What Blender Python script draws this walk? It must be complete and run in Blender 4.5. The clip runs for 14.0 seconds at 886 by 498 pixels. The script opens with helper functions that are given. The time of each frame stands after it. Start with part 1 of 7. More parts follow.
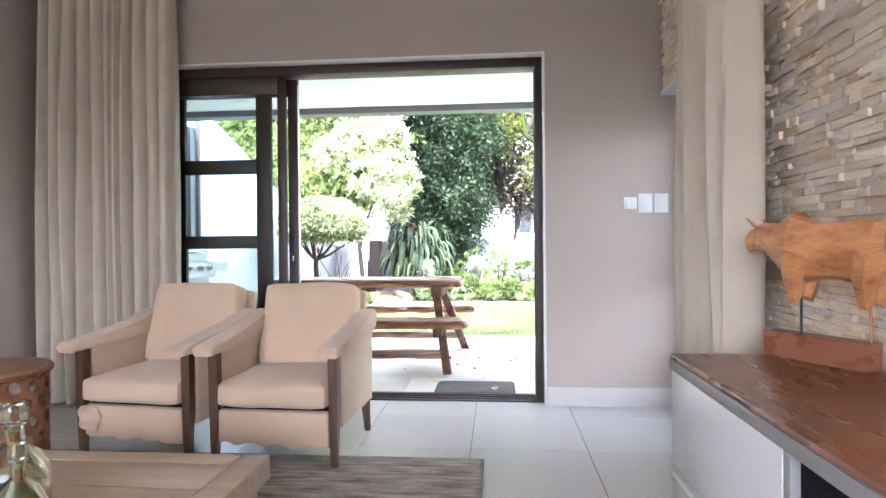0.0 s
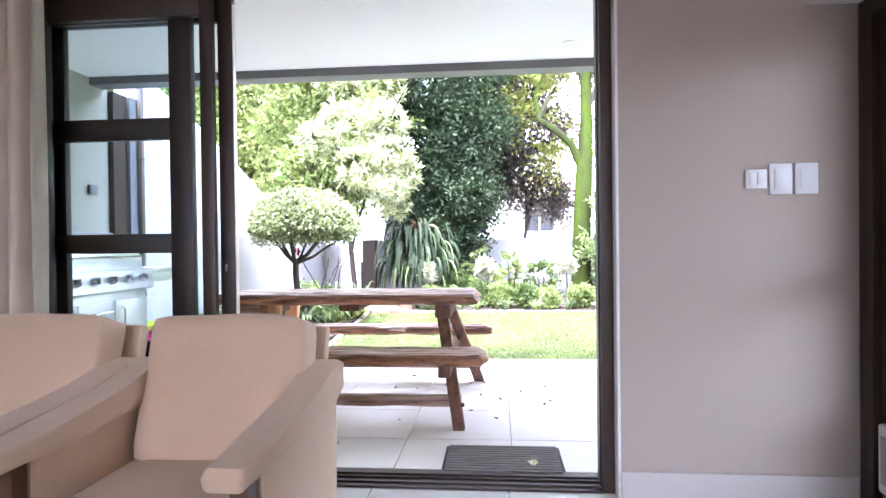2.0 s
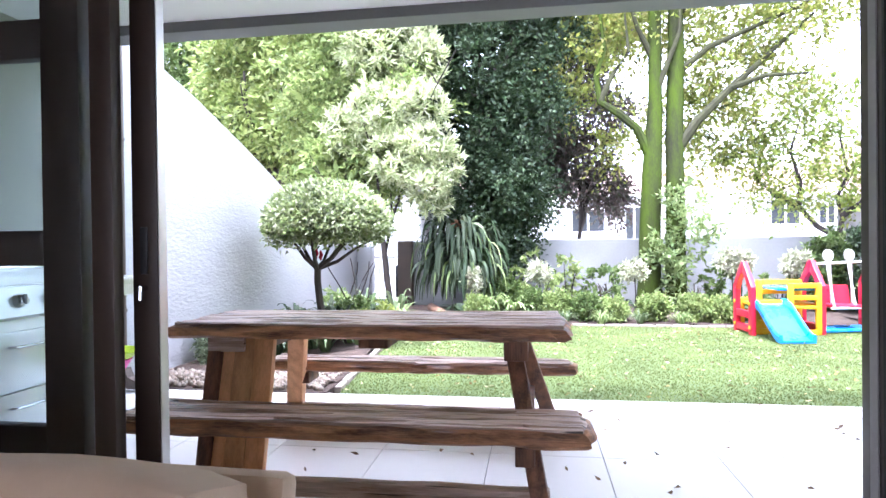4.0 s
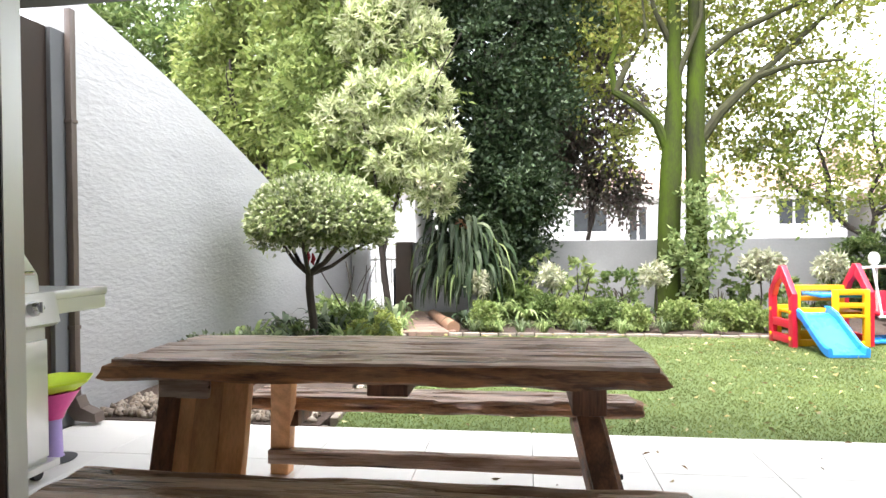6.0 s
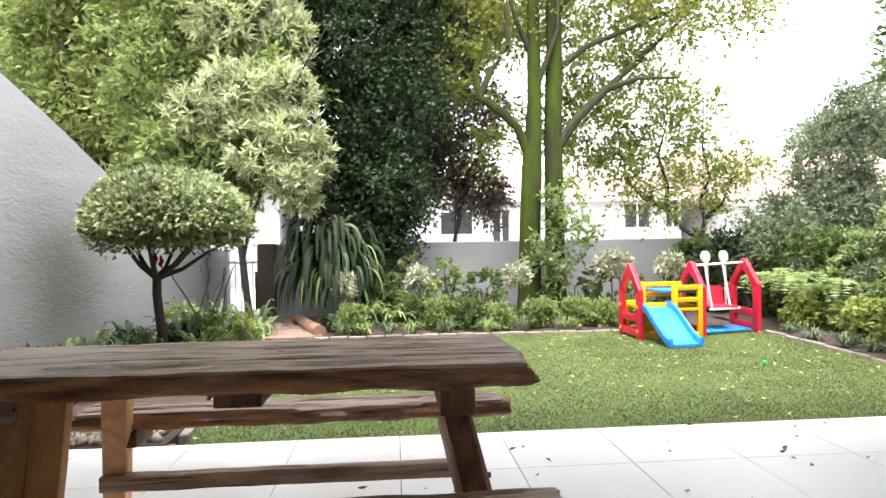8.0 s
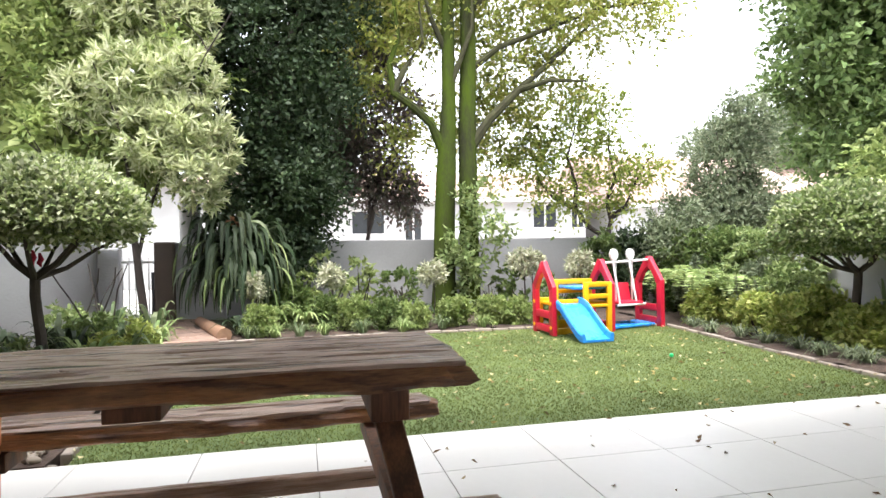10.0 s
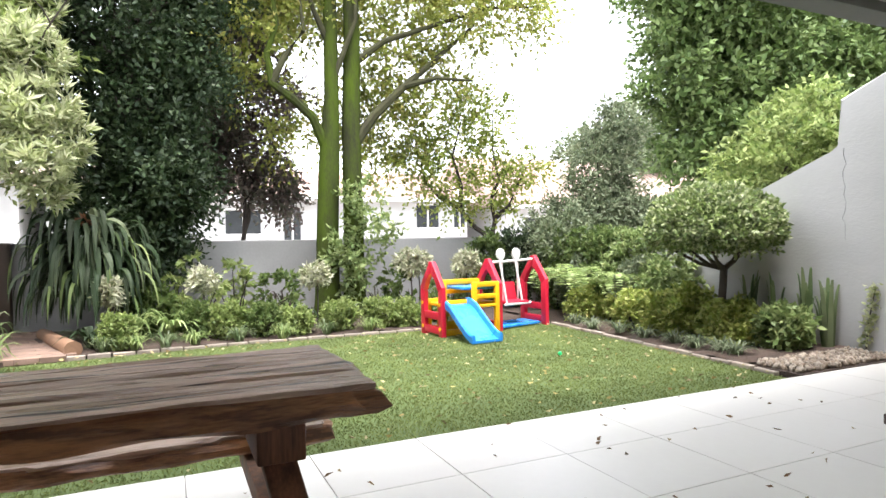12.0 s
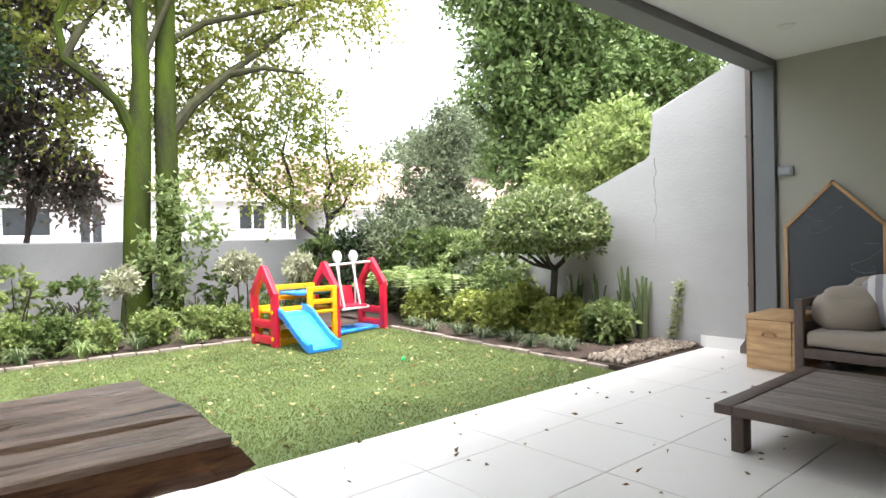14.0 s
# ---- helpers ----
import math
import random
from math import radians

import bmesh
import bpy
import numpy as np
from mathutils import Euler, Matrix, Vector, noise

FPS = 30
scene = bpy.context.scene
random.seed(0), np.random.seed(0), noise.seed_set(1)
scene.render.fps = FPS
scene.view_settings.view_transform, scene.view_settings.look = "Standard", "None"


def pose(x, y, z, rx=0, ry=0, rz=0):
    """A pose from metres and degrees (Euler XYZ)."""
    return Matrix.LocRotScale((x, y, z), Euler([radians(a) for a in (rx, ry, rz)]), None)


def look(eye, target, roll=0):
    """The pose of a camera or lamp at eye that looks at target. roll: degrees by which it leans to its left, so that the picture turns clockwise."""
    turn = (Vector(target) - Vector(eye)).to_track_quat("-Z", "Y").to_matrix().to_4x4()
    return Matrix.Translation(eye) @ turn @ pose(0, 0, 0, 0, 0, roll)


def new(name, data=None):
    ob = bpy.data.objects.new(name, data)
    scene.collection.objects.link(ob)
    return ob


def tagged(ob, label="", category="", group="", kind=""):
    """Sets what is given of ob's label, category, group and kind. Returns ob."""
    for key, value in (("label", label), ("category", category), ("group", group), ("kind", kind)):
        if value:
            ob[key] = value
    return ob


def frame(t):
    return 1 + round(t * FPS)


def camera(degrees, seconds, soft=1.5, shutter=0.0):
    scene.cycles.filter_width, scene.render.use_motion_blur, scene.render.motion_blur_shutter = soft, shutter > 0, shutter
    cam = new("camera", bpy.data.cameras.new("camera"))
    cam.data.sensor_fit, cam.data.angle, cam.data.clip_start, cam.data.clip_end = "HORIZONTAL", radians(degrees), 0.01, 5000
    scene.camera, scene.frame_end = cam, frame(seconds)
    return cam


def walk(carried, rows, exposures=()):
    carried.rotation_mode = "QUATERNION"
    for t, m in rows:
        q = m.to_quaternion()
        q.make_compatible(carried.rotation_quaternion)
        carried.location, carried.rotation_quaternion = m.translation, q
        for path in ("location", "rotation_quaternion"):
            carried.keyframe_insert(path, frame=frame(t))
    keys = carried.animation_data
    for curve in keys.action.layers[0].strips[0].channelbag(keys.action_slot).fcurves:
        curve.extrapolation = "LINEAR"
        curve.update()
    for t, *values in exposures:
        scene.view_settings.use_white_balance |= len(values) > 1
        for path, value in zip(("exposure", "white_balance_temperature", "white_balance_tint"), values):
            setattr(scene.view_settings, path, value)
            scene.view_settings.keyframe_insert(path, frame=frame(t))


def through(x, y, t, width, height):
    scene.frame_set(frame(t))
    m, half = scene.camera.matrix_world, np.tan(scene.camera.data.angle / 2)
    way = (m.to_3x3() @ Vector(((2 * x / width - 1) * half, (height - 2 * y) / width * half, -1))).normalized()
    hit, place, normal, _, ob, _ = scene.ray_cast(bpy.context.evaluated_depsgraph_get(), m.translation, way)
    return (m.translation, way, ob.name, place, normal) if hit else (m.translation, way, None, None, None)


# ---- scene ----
cam = camera(72.4, 14.0)
PATH = [
    (0, (1.682, 0.987, 1.066), (1.504, 2.979, 1.049), -0.5),
    (0.5, (1.639, 1.346, 1.071), (1.456, 3.338, 1.051), -0.5),
    (1, (1.586, 1.709, 1.067), (1.408, 3.701, 1.046), -0.6),
    (1.5, (1.541, 2.064, 1.069), (1.365, 4.056, 1.05), -0.6),
    (2, (1.499, 2.443, 1.076), (1.321, 4.435, 1.056), -0.7),
    (2.5, (1.462, 2.833, 1.07), (1.275, 4.824, 1.053), -0.7),
    (3, (1.393, 3.162, 1.072), (1.173, 5.15, 1.055), -0.6),
    (3.5, (1.287, 3.494, 1.091), (1.026, 5.477, 1.072), -0.5),
    (3.7, (1.261, 3.611, 1.086), (0.983, 5.591, 1.07), -0.6),
    (4.8, (1.12, 4.09, 1.098), (0.80, 6.065, 1.08), -0.6),
    (5.4, (1.02, 4.385, 1.102), (0.68, 6.356, 1.087), -0.65),
    (6, (0.969, 4.454, 1.11), (0.699, 6.436, 1.094), -0.7),
    (6.5, (0.977, 4.484, 1.103), (0.824, 6.478, 1.091), -0.8),
    (7, (0.978, 4.499, 1.101), (0.936, 6.499, 1.087), -0.8),
    (7.5, (0.984, 4.535, 1.094), (1.046, 6.534, 1.082), -0.9),
    (8, (0.978, 4.572, 1.079), (1.139, 6.565, 1.069), -0.9),
    (10.5, (0.934, 4.787, 1.047), (1.459, 6.717, 1.033), -1.0),
    (11, (0.937, 4.857, 1.047), (1.543, 6.763, 1.032), -1.1),
    (11.5, (0.944, 4.933, 1.041), (1.648, 6.804, 1.025), -1.0),
    (12, (0.948, 5.0, 1.044), (1.773, 6.821, 1.026), -1.1),
    (12.5, (0.954, 5.082, 1.041), (1.912, 6.838, 1.02), -1.1),
    (13, (0.967, 5.148, 1.033), (2.037, 6.837, 1.012), -1.2),
    (13.5, (0.971, 5.219, 1.037), (2.162, 6.826, 1.015), -1.2),
    (14, (0.985, 5.294, 1.048), (2.287, 6.812, 1.024), -1.3),
]
EXPOSURES = [(0.0, 4.75, 5550, 18), (1.5, 4.50, 5500, 22), (2.5, 4.26, 5550, 27), (3.2, 4.10, 5400, 27), (3.7, 3.88, 5350, 25), (5.0, 3.25, 6200, 12), (5.8, 3.05, 6400, 12), (6.5, 2.85, 6450, 12), (11.0, 2.53, 6450, 12), (14.0, 2.68, 6400, 12)]
walk(cam, [(t, look(eye, target, roll)) for t, eye, target, roll in PATH], EXPOSURES)

# ---- world and light ----
world = bpy.data.worlds.new("overcast")
scene.world = world
world.use_nodes = True
wn, wl = world.node_tree.nodes, world.node_tree.links
sky = wn.new("ShaderNodeTexSky")
sky.sky_type = "NISHITA"
sky.sun_disc = False
sky.sun_elevation, sky.sun_rotation = radians(75), radians(197)
sky.air_density, sky.dust_density, sky.ozone_density = 1.0, 2.0, 1.5
soft_sky = wn.new("ShaderNodeHueSaturation")
soft_sky.inputs["Saturation"].default_value = 0.22
wl.new(sky.outputs[0], soft_sky.inputs["Color"])
wl.new(soft_sky.outputs[0], wn["Background"].inputs[0])
wn["Background"].inputs[1].default_value = 0.15
sun = new("sun", bpy.data.lights.new("sun", "SUN"))
sun.data.energy, sun.data.angle, sun.data.color = 1.1, radians(25), (1.0, 0.985, 0.96)
sun.matrix_basis = look((3.0, 4.5, 20), (4.5, 9.5, 0))


def window_light(x, y, z, rx, rz, w, h, power, color):
    ob = new("window_light", bpy.data.lights.new("window_light", "AREA"))
    ob.data.shape, ob.data.size, ob.data.size_y = "RECTANGLE", w, h
    ob.data.energy, ob.data.color = power, color
    ob.matrix_basis = pose(x, y, z, rx, 0, rz)
    return ob


# daylight of the window in the wall behind the walk
window_light(0.6, -2.3, 1.6, 90, 0, 3.0, 1.6, 0.5, (1.0, 0.93, 0.86))


# ---- materials ----
def mat(name, col, col2=None, rough=0.6, scale=6.0, fine=60.0, bump=0.15, metal=0.0, spec=0.5, mix=0.5, stretch=(1, 1, 1), obj_var=0.0, dist=0.01, wear=0.0, coat=0.0):
    m = bpy.data.materials.new(name)
    m.use_nodes = True
    n, l = m.node_tree.nodes, m.node_tree.links
    b = n["Principled BSDF"]
    b.inputs["Metallic"].default_value = metal
    b.inputs["Specular IOR Level"].default_value = spec
    b.inputs["Coat Weight"].default_value = coat
    tc = n.new("ShaderNodeTexCoord")
    mp = n.new("ShaderNodeMapping")
    mp.inputs["Scale"].default_value = stretch
    l.new(tc.outputs["Object"], mp.inputs["Vector"])
    big, small = n.new("ShaderNodeTexNoise"), n.new("ShaderNodeTexNoise")
    for t, sc, de in ((big, scale, 5), (small, fine, 4)):
        t.inputs["Scale"].default_value, t.inputs["Detail"].default_value = sc, de
        l.new(mp.outputs[0], t.inputs["Vector"])
    add = n.new("ShaderNodeMath")
    add.operation = "MULTIPLY_ADD"
    l.new(small.outputs[0], add.inputs[0])
    add.inputs[1].default_value = 0.35
    l.new(big.outputs[0], add.inputs[2])
    ramp = n.new("ShaderNodeValToRGB")
    ramp.color_ramp.elements[0].position, ramp.color_ramp.elements[1].position = 0.67 - mix / 2, 0.67 + mix / 2
    c2 = col2 or tuple(v * 0.8 for v in col)
    ramp.color_ramp.elements[0].color, ramp.color_ramp.elements[1].color = (*c2, 1), (*col, 1)
    l.new(add.outputs[0], ramp.inputs[0])
    out = ramp.outputs[0]
    if obj_var:
        info, hsv, mr = n.new("ShaderNodeObjectInfo"), n.new("ShaderNodeHueSaturation"), n.new("ShaderNodeMapRange")
        l.new(info.outputs["Random"], mr.inputs[0])
        mr.inputs[3].default_value, mr.inputs[4].default_value = 1 - obj_var, 1 + obj_var
        l.new(mr.outputs[0], hsv.inputs["Value"])
        l.new(out, hsv.inputs["Color"])
        out = hsv.outputs[0]
    l.new(out, b.inputs["Base Color"])
    rr = n.new("ShaderNodeMapRange")
    l.new(big.outputs[0], rr.inputs[0])
    rr.inputs[1].default_value, rr.inputs[2].default_value = 0.3, 0.7
    rr.inputs[3].default_value, rr.inputs[4].default_value = max(0.02, rough - 0.08 - wear), min(1, rough + 0.08 + wear)
    l.new(rr.outputs[0], b.inputs["Roughness"])
    if bump:
        bp = n.new("ShaderNodeBump")
        bp.inputs["Strength"].default_value, bp.inputs["Distance"].default_value = bump, dist
        l.new(add.outputs[0], bp.inputs["Height"])
        l.new(bp.outputs[0], b.inputs["Normal"])
    return m


def leaf_mat(name, cols, rough=0.45, through=0.42, gain=1.35):
    """Leaves: colour by leaf, some light passing through."""
    m = bpy.data.materials.new(name)
    m.use_nodes = True
    n, l = m.node_tree.nodes, m.node_tree.links
    b = n["Principled BSDF"]
    geo, ramp = n.new("ShaderNodeNewGeometry"), n.new("ShaderNodeValToRGB")
    while len(ramp.color_ramp.elements) < len(cols):
        ramp.color_ramp.elements.new(0.5)
    for k, (e, c) in enumerate(zip(ramp.color_ramp.elements, cols)):
        e.position, e.color = k / max(1, len(cols) - 1), (*c, 1)
    l.new(geo.outputs["Random Per Island"], ramp.inputs[0])
    tc, nz, mx = n.new("ShaderNodeTexCoord"), n.new("ShaderNodeTexNoise"), n.new("ShaderNodeHueSaturation")
    nz.inputs["Scale"].default_value = 1.6
    l.new(tc.outputs["Object"], nz.inputs["Vector"])
    mr = n.new("ShaderNodeMapRange")
    l.new(nz.outputs[0], mr.inputs[0])
    mr.inputs[1].default_value, mr.inputs[2].default_value, mr.inputs[3].default_value, mr.inputs[4].default_value = 0.3, 0.7, 0.7 * gain, 1.3 * gain
    l.new(mr.outputs[0], mx.inputs["Value"])
    l.new(ramp.outputs[0], mx.inputs["Color"])
    l.new(mx.outputs[0], b.inputs["Base Color"])
    b.inputs["Roughness"].default_value, b.inputs["Specular IOR Level"].default_value = rough, 0.28
    tr, ms = n.new("ShaderNodeBsdfTranslucent"), n.new("ShaderNodeMixShader")
    l.new(mx.outputs[0], tr.inputs[0])
    ms.inputs[0].default_value = through
    l.new(b.outputs[0], ms.inputs[1])
    l.new(tr.outputs[0], ms.inputs[2])
    l.new(ms.outputs[0], n["Material Output"].inputs[0])
    return m


def glass_mat(name, col=(1, 1, 1), rough=0.0, ior=1.45):
    m = bpy.data.materials.new(name)
    m.use_nodes = True
    b = m.node_tree.nodes["Principled BSDF"]
    b.inputs["Base Color"].default_value = (*col, 1)
    b.inputs["Transmission Weight"].default_value = 1
    b.inputs["Roughness"].default_value, b.inputs["IOR"].default_value = rough, ior
    return m


def pane_mat(name, tint=(0.93, 0.96, 0.97)):
    """A thin window pane: clear, with a mirror gloss that grows at a slant."""
    m = bpy.data.materials.new(name)
    m.use_nodes = True
    n, l = m.node_tree.nodes, m.node_tree.links
    tr, gl, ms, lw, fr = n.new("ShaderNodeBsdfTransparent"), n.new("ShaderNodeBsdfGlossy"), n.new("ShaderNodeMixShader"), n.new("ShaderNodeLayerWeight"), n.new("ShaderNodeMath")
    fr.operation = "POWER"
    fr.inputs[1].default_value = 4.5
    fr.use_clamp = True
    l.new(lw.outputs["Facing"], fr.inputs[0])
    tr.inputs[0].default_value = (*tint, 1)
    gl.inputs["Roughness"].default_value = 0.01
    l.new(fr.outputs[0], ms.inputs[0])
    l.new(tr.outputs[0], ms.inputs[1])
    l.new(gl.outputs[0], ms.inputs[2])
    l.new(ms.outputs[0], n["Material Output"].inputs[0])
    return m


def glow_mat(name, col, strength):
    m = bpy.data.materials.new(name)
    m.use_nodes = True
    b = m.node_tree.nodes["Principled BSDF"]
    b.inputs["Base Color"].default_value = (*col, 1)
    b.inputs["Emission Color"].default_value, b.inputs["Emission Strength"].default_value = (*col, 1), strength
    return m


def weave_mat(name, col, col2, thread=420.0, bump=0.35):
    """Cloth with crossing threads, a little uneven in tone."""
    m = mat(name, col, col2, rough=0.9, scale=5, fine=90, bump=0.0, spec=0.2)
    n, l = m.node_tree.nodes, m.node_tree.links
    b, tc = n["Principled BSDF"], n.new("ShaderNodeTexCoord")
    waves = []
    for axis in ("X", "Y", "Z"):
        w = n.new("ShaderNodeTexWave")
        w.bands_direction = axis
        w.inputs["Scale"].default_value, w.inputs["Distortion"].default_value = thread / 6.28, 0.6
        l.new(tc.outputs["Object"], w.inputs["Vector"])
        waves.append(w)
    a, c, bp = n.new("ShaderNodeMath"), n.new("ShaderNodeMath"), n.new("ShaderNodeBump")
    l.new(waves[0].outputs[1], a.inputs[0])
    l.new(waves[1].outputs[1], a.inputs[1])
    l.new(a.outputs[0], c.inputs[0])
    l.new(waves[2].outputs[1], c.inputs[1])
    l.new(c.outputs[0], bp.inputs["Height"])
    bp.inputs["Strength"].default_value, bp.inputs["Distance"].default_value = bump, 0.001
    l.new(bp.outputs[0], b.inputs["Normal"])
    b.inputs["Sheen Weight"].default_value = 0.25
    return m


M_WALL = mat("plaster_inside", (0.425, 0.352, 0.292), (0.395, 0.327, 0.27), rough=0.85, scale=1.6, fine=160, bump=0.08, dist=0.003)
M_WHITE = mat("white_paint", (0.80, 0.78, 0.75), (0.76, 0.74, 0.71), rough=0.5, scale=3, fine=120, bump=0.04, dist=0.002)
M_CEIL = mat("ceiling_paint", (0.86, 0.86, 0.84), (0.83, 0.83, 0.81), rough=0.9, scale=1.2, fine=90, bump=0.03, dist=0.002)
M_TILE = mat("porcelain_tile", (0.66, 0.64, 0.61), (0.60, 0.585, 0.555), rough=0.2, scale=1.2, fine=24, bump=0.01, dist=0.001, obj_var=0.02, wear=-0.05, mix=1.2)
M_TILE_OUT = mat("patio_porcelain", (0.80, 0.775, 0.73), (0.72, 0.69, 0.64), rough=0.34, scale=1.2, fine=22, bump=0.02, dist=0.001, obj_var=0.025, wear=-0.03, mix=1.1)
M_GROUT = mat("grout", (0.30, 0.27, 0.24), (0.22, 0.20, 0.18), rough=0.9, scale=12, bump=0.2, dist=0.002)
M_FRAME = mat("bronze_aluminium", (0.050, 0.031, 0.021), (0.038, 0.023, 0.016), rough=0.45, scale=8, bump=0.03, metal=0.1, dist=0.001)
M_RUBBER = mat("black_rubber", (0.015, 0.015, 0.015), rough=0.7, bump=0.05)
M_CURTAIN = weave_mat("linen_curtain", (0.62, 0.53, 0.41), (0.55, 0.465, 0.355), 700, 0.2)
M_CANVAS = weave_mat("cotton_upholstery", (0.68, 0.495, 0.335), (0.60, 0.435, 0.29), 2100, 0.25)
M_WALNUT = mat("walnut", (0.30, 0.115, 0.058), (0.21, 0.076, 0.038), mix=1.0, wear=-0.06, rough=0.28, scale=3, fine=30, bump=0.015, stretch=(8, 1.2, 8), dist=0.002)
M_LEG = mat("stained_leg_wood", (0.12, 0.060, 0.028), (0.060, 0.030, 0.015), rough=0.42, scale=4, fine=40, bump=0.08, stretch=(9, 9, 1), dist=0.002)
M_PALEWOOD = mat("pale_wood", (0.62, 0.47, 0.34), (0.50, 0.355, 0.235), mix=0.34, rough=0.5, scale=2.5, fine=26, bump=0.10, stretch=(1, 9, 9), dist=0.002)
M_CARVED = mat("carved_wood", (0.34, 0.15, 0.065), (0.22, 0.09, 0.04), rough=0.38, scale=4, fine=40, bump=0.1, stretch=(1, 1, 4), dist=0.002)
M_BULL = mat("statue_wood", (0.62, 0.29, 0.11), (0.36, 0.14, 0.05), mix=0.34, rough=0.34, scale=5, fine=30, bump=0.12, stretch=(2, 1, 5), dist=0.003)
M_LAQUER = mat("white_lacquer", (0.68, 0.66, 0.63), (0.65, 0.63, 0.60), rough=0.22, scale=2, bump=0.01)
M_EDGE = mat("grey_edging", (0.36, 0.34, 0.33), rough=0.5)
# near black, with the shade of recesses put into the colour
M_DARK = mat("recess_shade_black", (0.010, 0.009, 0.008), rough=0.85, spec=0.15)
M_STEEL = mat("brushed_steel", (0.68, 0.67, 0.65), (0.64, 0.63, 0.615), rough=0.33, scale=2, fine=180, bump=0.01, metal=0.85, stretch=(1, 0.1, 6), dist=0.001, mix=1.2, wear=-0.05)
M_CHROME = mat("chrome", (0.7, 0.7, 0.7), rough=0.12, metal=1.0, bump=0)
M_BLACK = mat("black_plastic", (0.02, 0.02, 0.022), rough=0.4)
M_SWITCH = mat("switch_plastic", (0.68, 0.67, 0.65), (0.66, 0.65, 0.63), rough=0.3, bump=0)
M_STUCCO = mat("grey_stucco", (0.51, 0.505, 0.50), (0.44, 0.435, 0.43), rough=0.92, scale=2.0, fine=22, bump=0.6, dist=0.03, mix=0.7, stretch=(1, 0.7, 1.8))
# boundary wall's grey plaster, darkened in colour for the trees' shade
M_STUCCO_B = mat("tree_shaded_plaster", (0.34, 0.335, 0.325), (0.25, 0.245, 0.235), rough=0.92, scale=1.6, fine=30, bump=0.4, dist=0.01, mix=0.6)
M_STUCCO_R = mat("smooth_grey_plaster", (0.49, 0.485, 0.475), (0.42, 0.415, 0.405), rough=0.9, scale=1.4, fine=26, bump=0.45, dist=0.012, mix=0.7, stretch=(1, 1, 2))
M_OLIVE = mat("veranda_wall_paint", (0.38, 0.37, 0.31), (0.34, 0.33, 0.28), rough=0.88, scale=1.5, fine=120, bump=0.06, dist=0.003)
M_PIER = mat("grey_pier_paint", (0.19, 0.195, 0.20), (0.16, 0.165, 0.17), rough=0.7, scale=2, fine=80, bump=0.05, dist=0.003)
M_BEAM = mat("grey_beam_paint", (0.20, 0.20, 0.20), (0.16, 0.16, 0.16), rough=0.6, scale=3, bump=0.04, dist=0.003)
M_PIPE = mat("brown_downpipe", (0.15, 0.115, 0.095), (0.11, 0.085, 0.07), rough=0.45, scale=5, bump=0.03, dist=0.002)
M_SLEEPER = mat("weathered_sleeper", (0.74, 0.55, 0.44), (0.36, 0.235, 0.17), rough=0.32, scale=2.4, fine=17, bump=1.0, stretch=(0.9, 11, 11), dist=0.015, mix=0.34, wear=0.15)



def add_cracks(m, stretch, scale, low, high, dark):
    """Long dark checks along the grain."""
    n, l = m.node_tree.nodes, m.node_tree.links
    b = n["Principled BSDF"]
    src = b.inputs["Base Color"].links[0].from_socket
    tc, mp, nz, rp, mx = n.new("ShaderNodeTexCoord"), n.new("ShaderNodeMapping"), n.new("ShaderNodeTexNoise"), n.new("ShaderNodeValToRGB"), n.new("ShaderNodeMix")
    mp.inputs["Scale"].default_value = stretch
    l.new(tc.outputs["Object"], mp.inputs["Vector"])
    l.new(mp.outputs[0], nz.inputs["Vector"])
    nz.inputs["Scale"].default_value, nz.inputs["Detail"].default_value = scale, 3
    rp.color_ramp.elements[0].position, rp.color_ramp.elements[1].position = low, high
    rp.color_ramp.elements[0].color, rp.color_ramp.elements[1].color = (dark, dark, dark, 1), (1, 1, 1, 1)
    l.new(nz.outputs[0], rp.inputs[0])
    mx.data_type, mx.blend_type = "RGBA", "MULTIPLY"
    mx.inputs["Factor"].default_value = 1.0
    l.new(src, mx.inputs["A"])
    l.new(rp.outputs[0], mx.inputs["B"])
    l.new(mx.outputs["Result"], b.inputs["Base Color"])


M_SLEEPER_SIDE = mat("sleeper_sawn_side", (0.56, 0.27, 0.125), (0.13, 0.06, 0.034), rough=0.5, scale=3.0, fine=22, bump=0.9, stretch=(1.3, 6, 9), dist=0.012, mix=0.3)
add_cracks(M_SLEEPER, (0.8, 26, 26), 1.6, 0.335, 0.385, 0.14)
add_cracks(M_SLEEPER, (1.2, 3.0, 3.0), 1.4, 0.35, 0.55, 0.72)
M_PLANK = mat("orange_plank", (0.86, 0.47, 0.22), (0.64, 0.31, 0.13), rough=0.55, scale=2.5, fine=20, bump=0.4, mix=0.32, stretch=(9, 9, 0.9), dist=0.005, obj_var=0.12)
M_SLEEPER_LEG = mat("weathered_leg", (0.25, 0.115, 0.06), (0.075, 0.036, 0.022), mix=0.34, rough=0.6, scale=2.5, fine=20, bump=0.5, stretch=(9, 9, 1), dist=0.006)
M_DECK = mat("weathered_deck_boards", (0.24, 0.20, 0.175), (0.10, 0.082, 0.072), mix=0.34, rough=0.6, scale=3, fine=22, bump=0.3, stretch=(11, 1, 11), dist=0.004, obj_var=0.15)
M_DECKRIM = mat("dark_deck_rim", (0.11, 0.075, 0.058), (0.06, 0.042, 0.034), rough=0.5, scale=3, fine=22, bump=0.25, stretch=(6, 6, 6), dist=0.003)
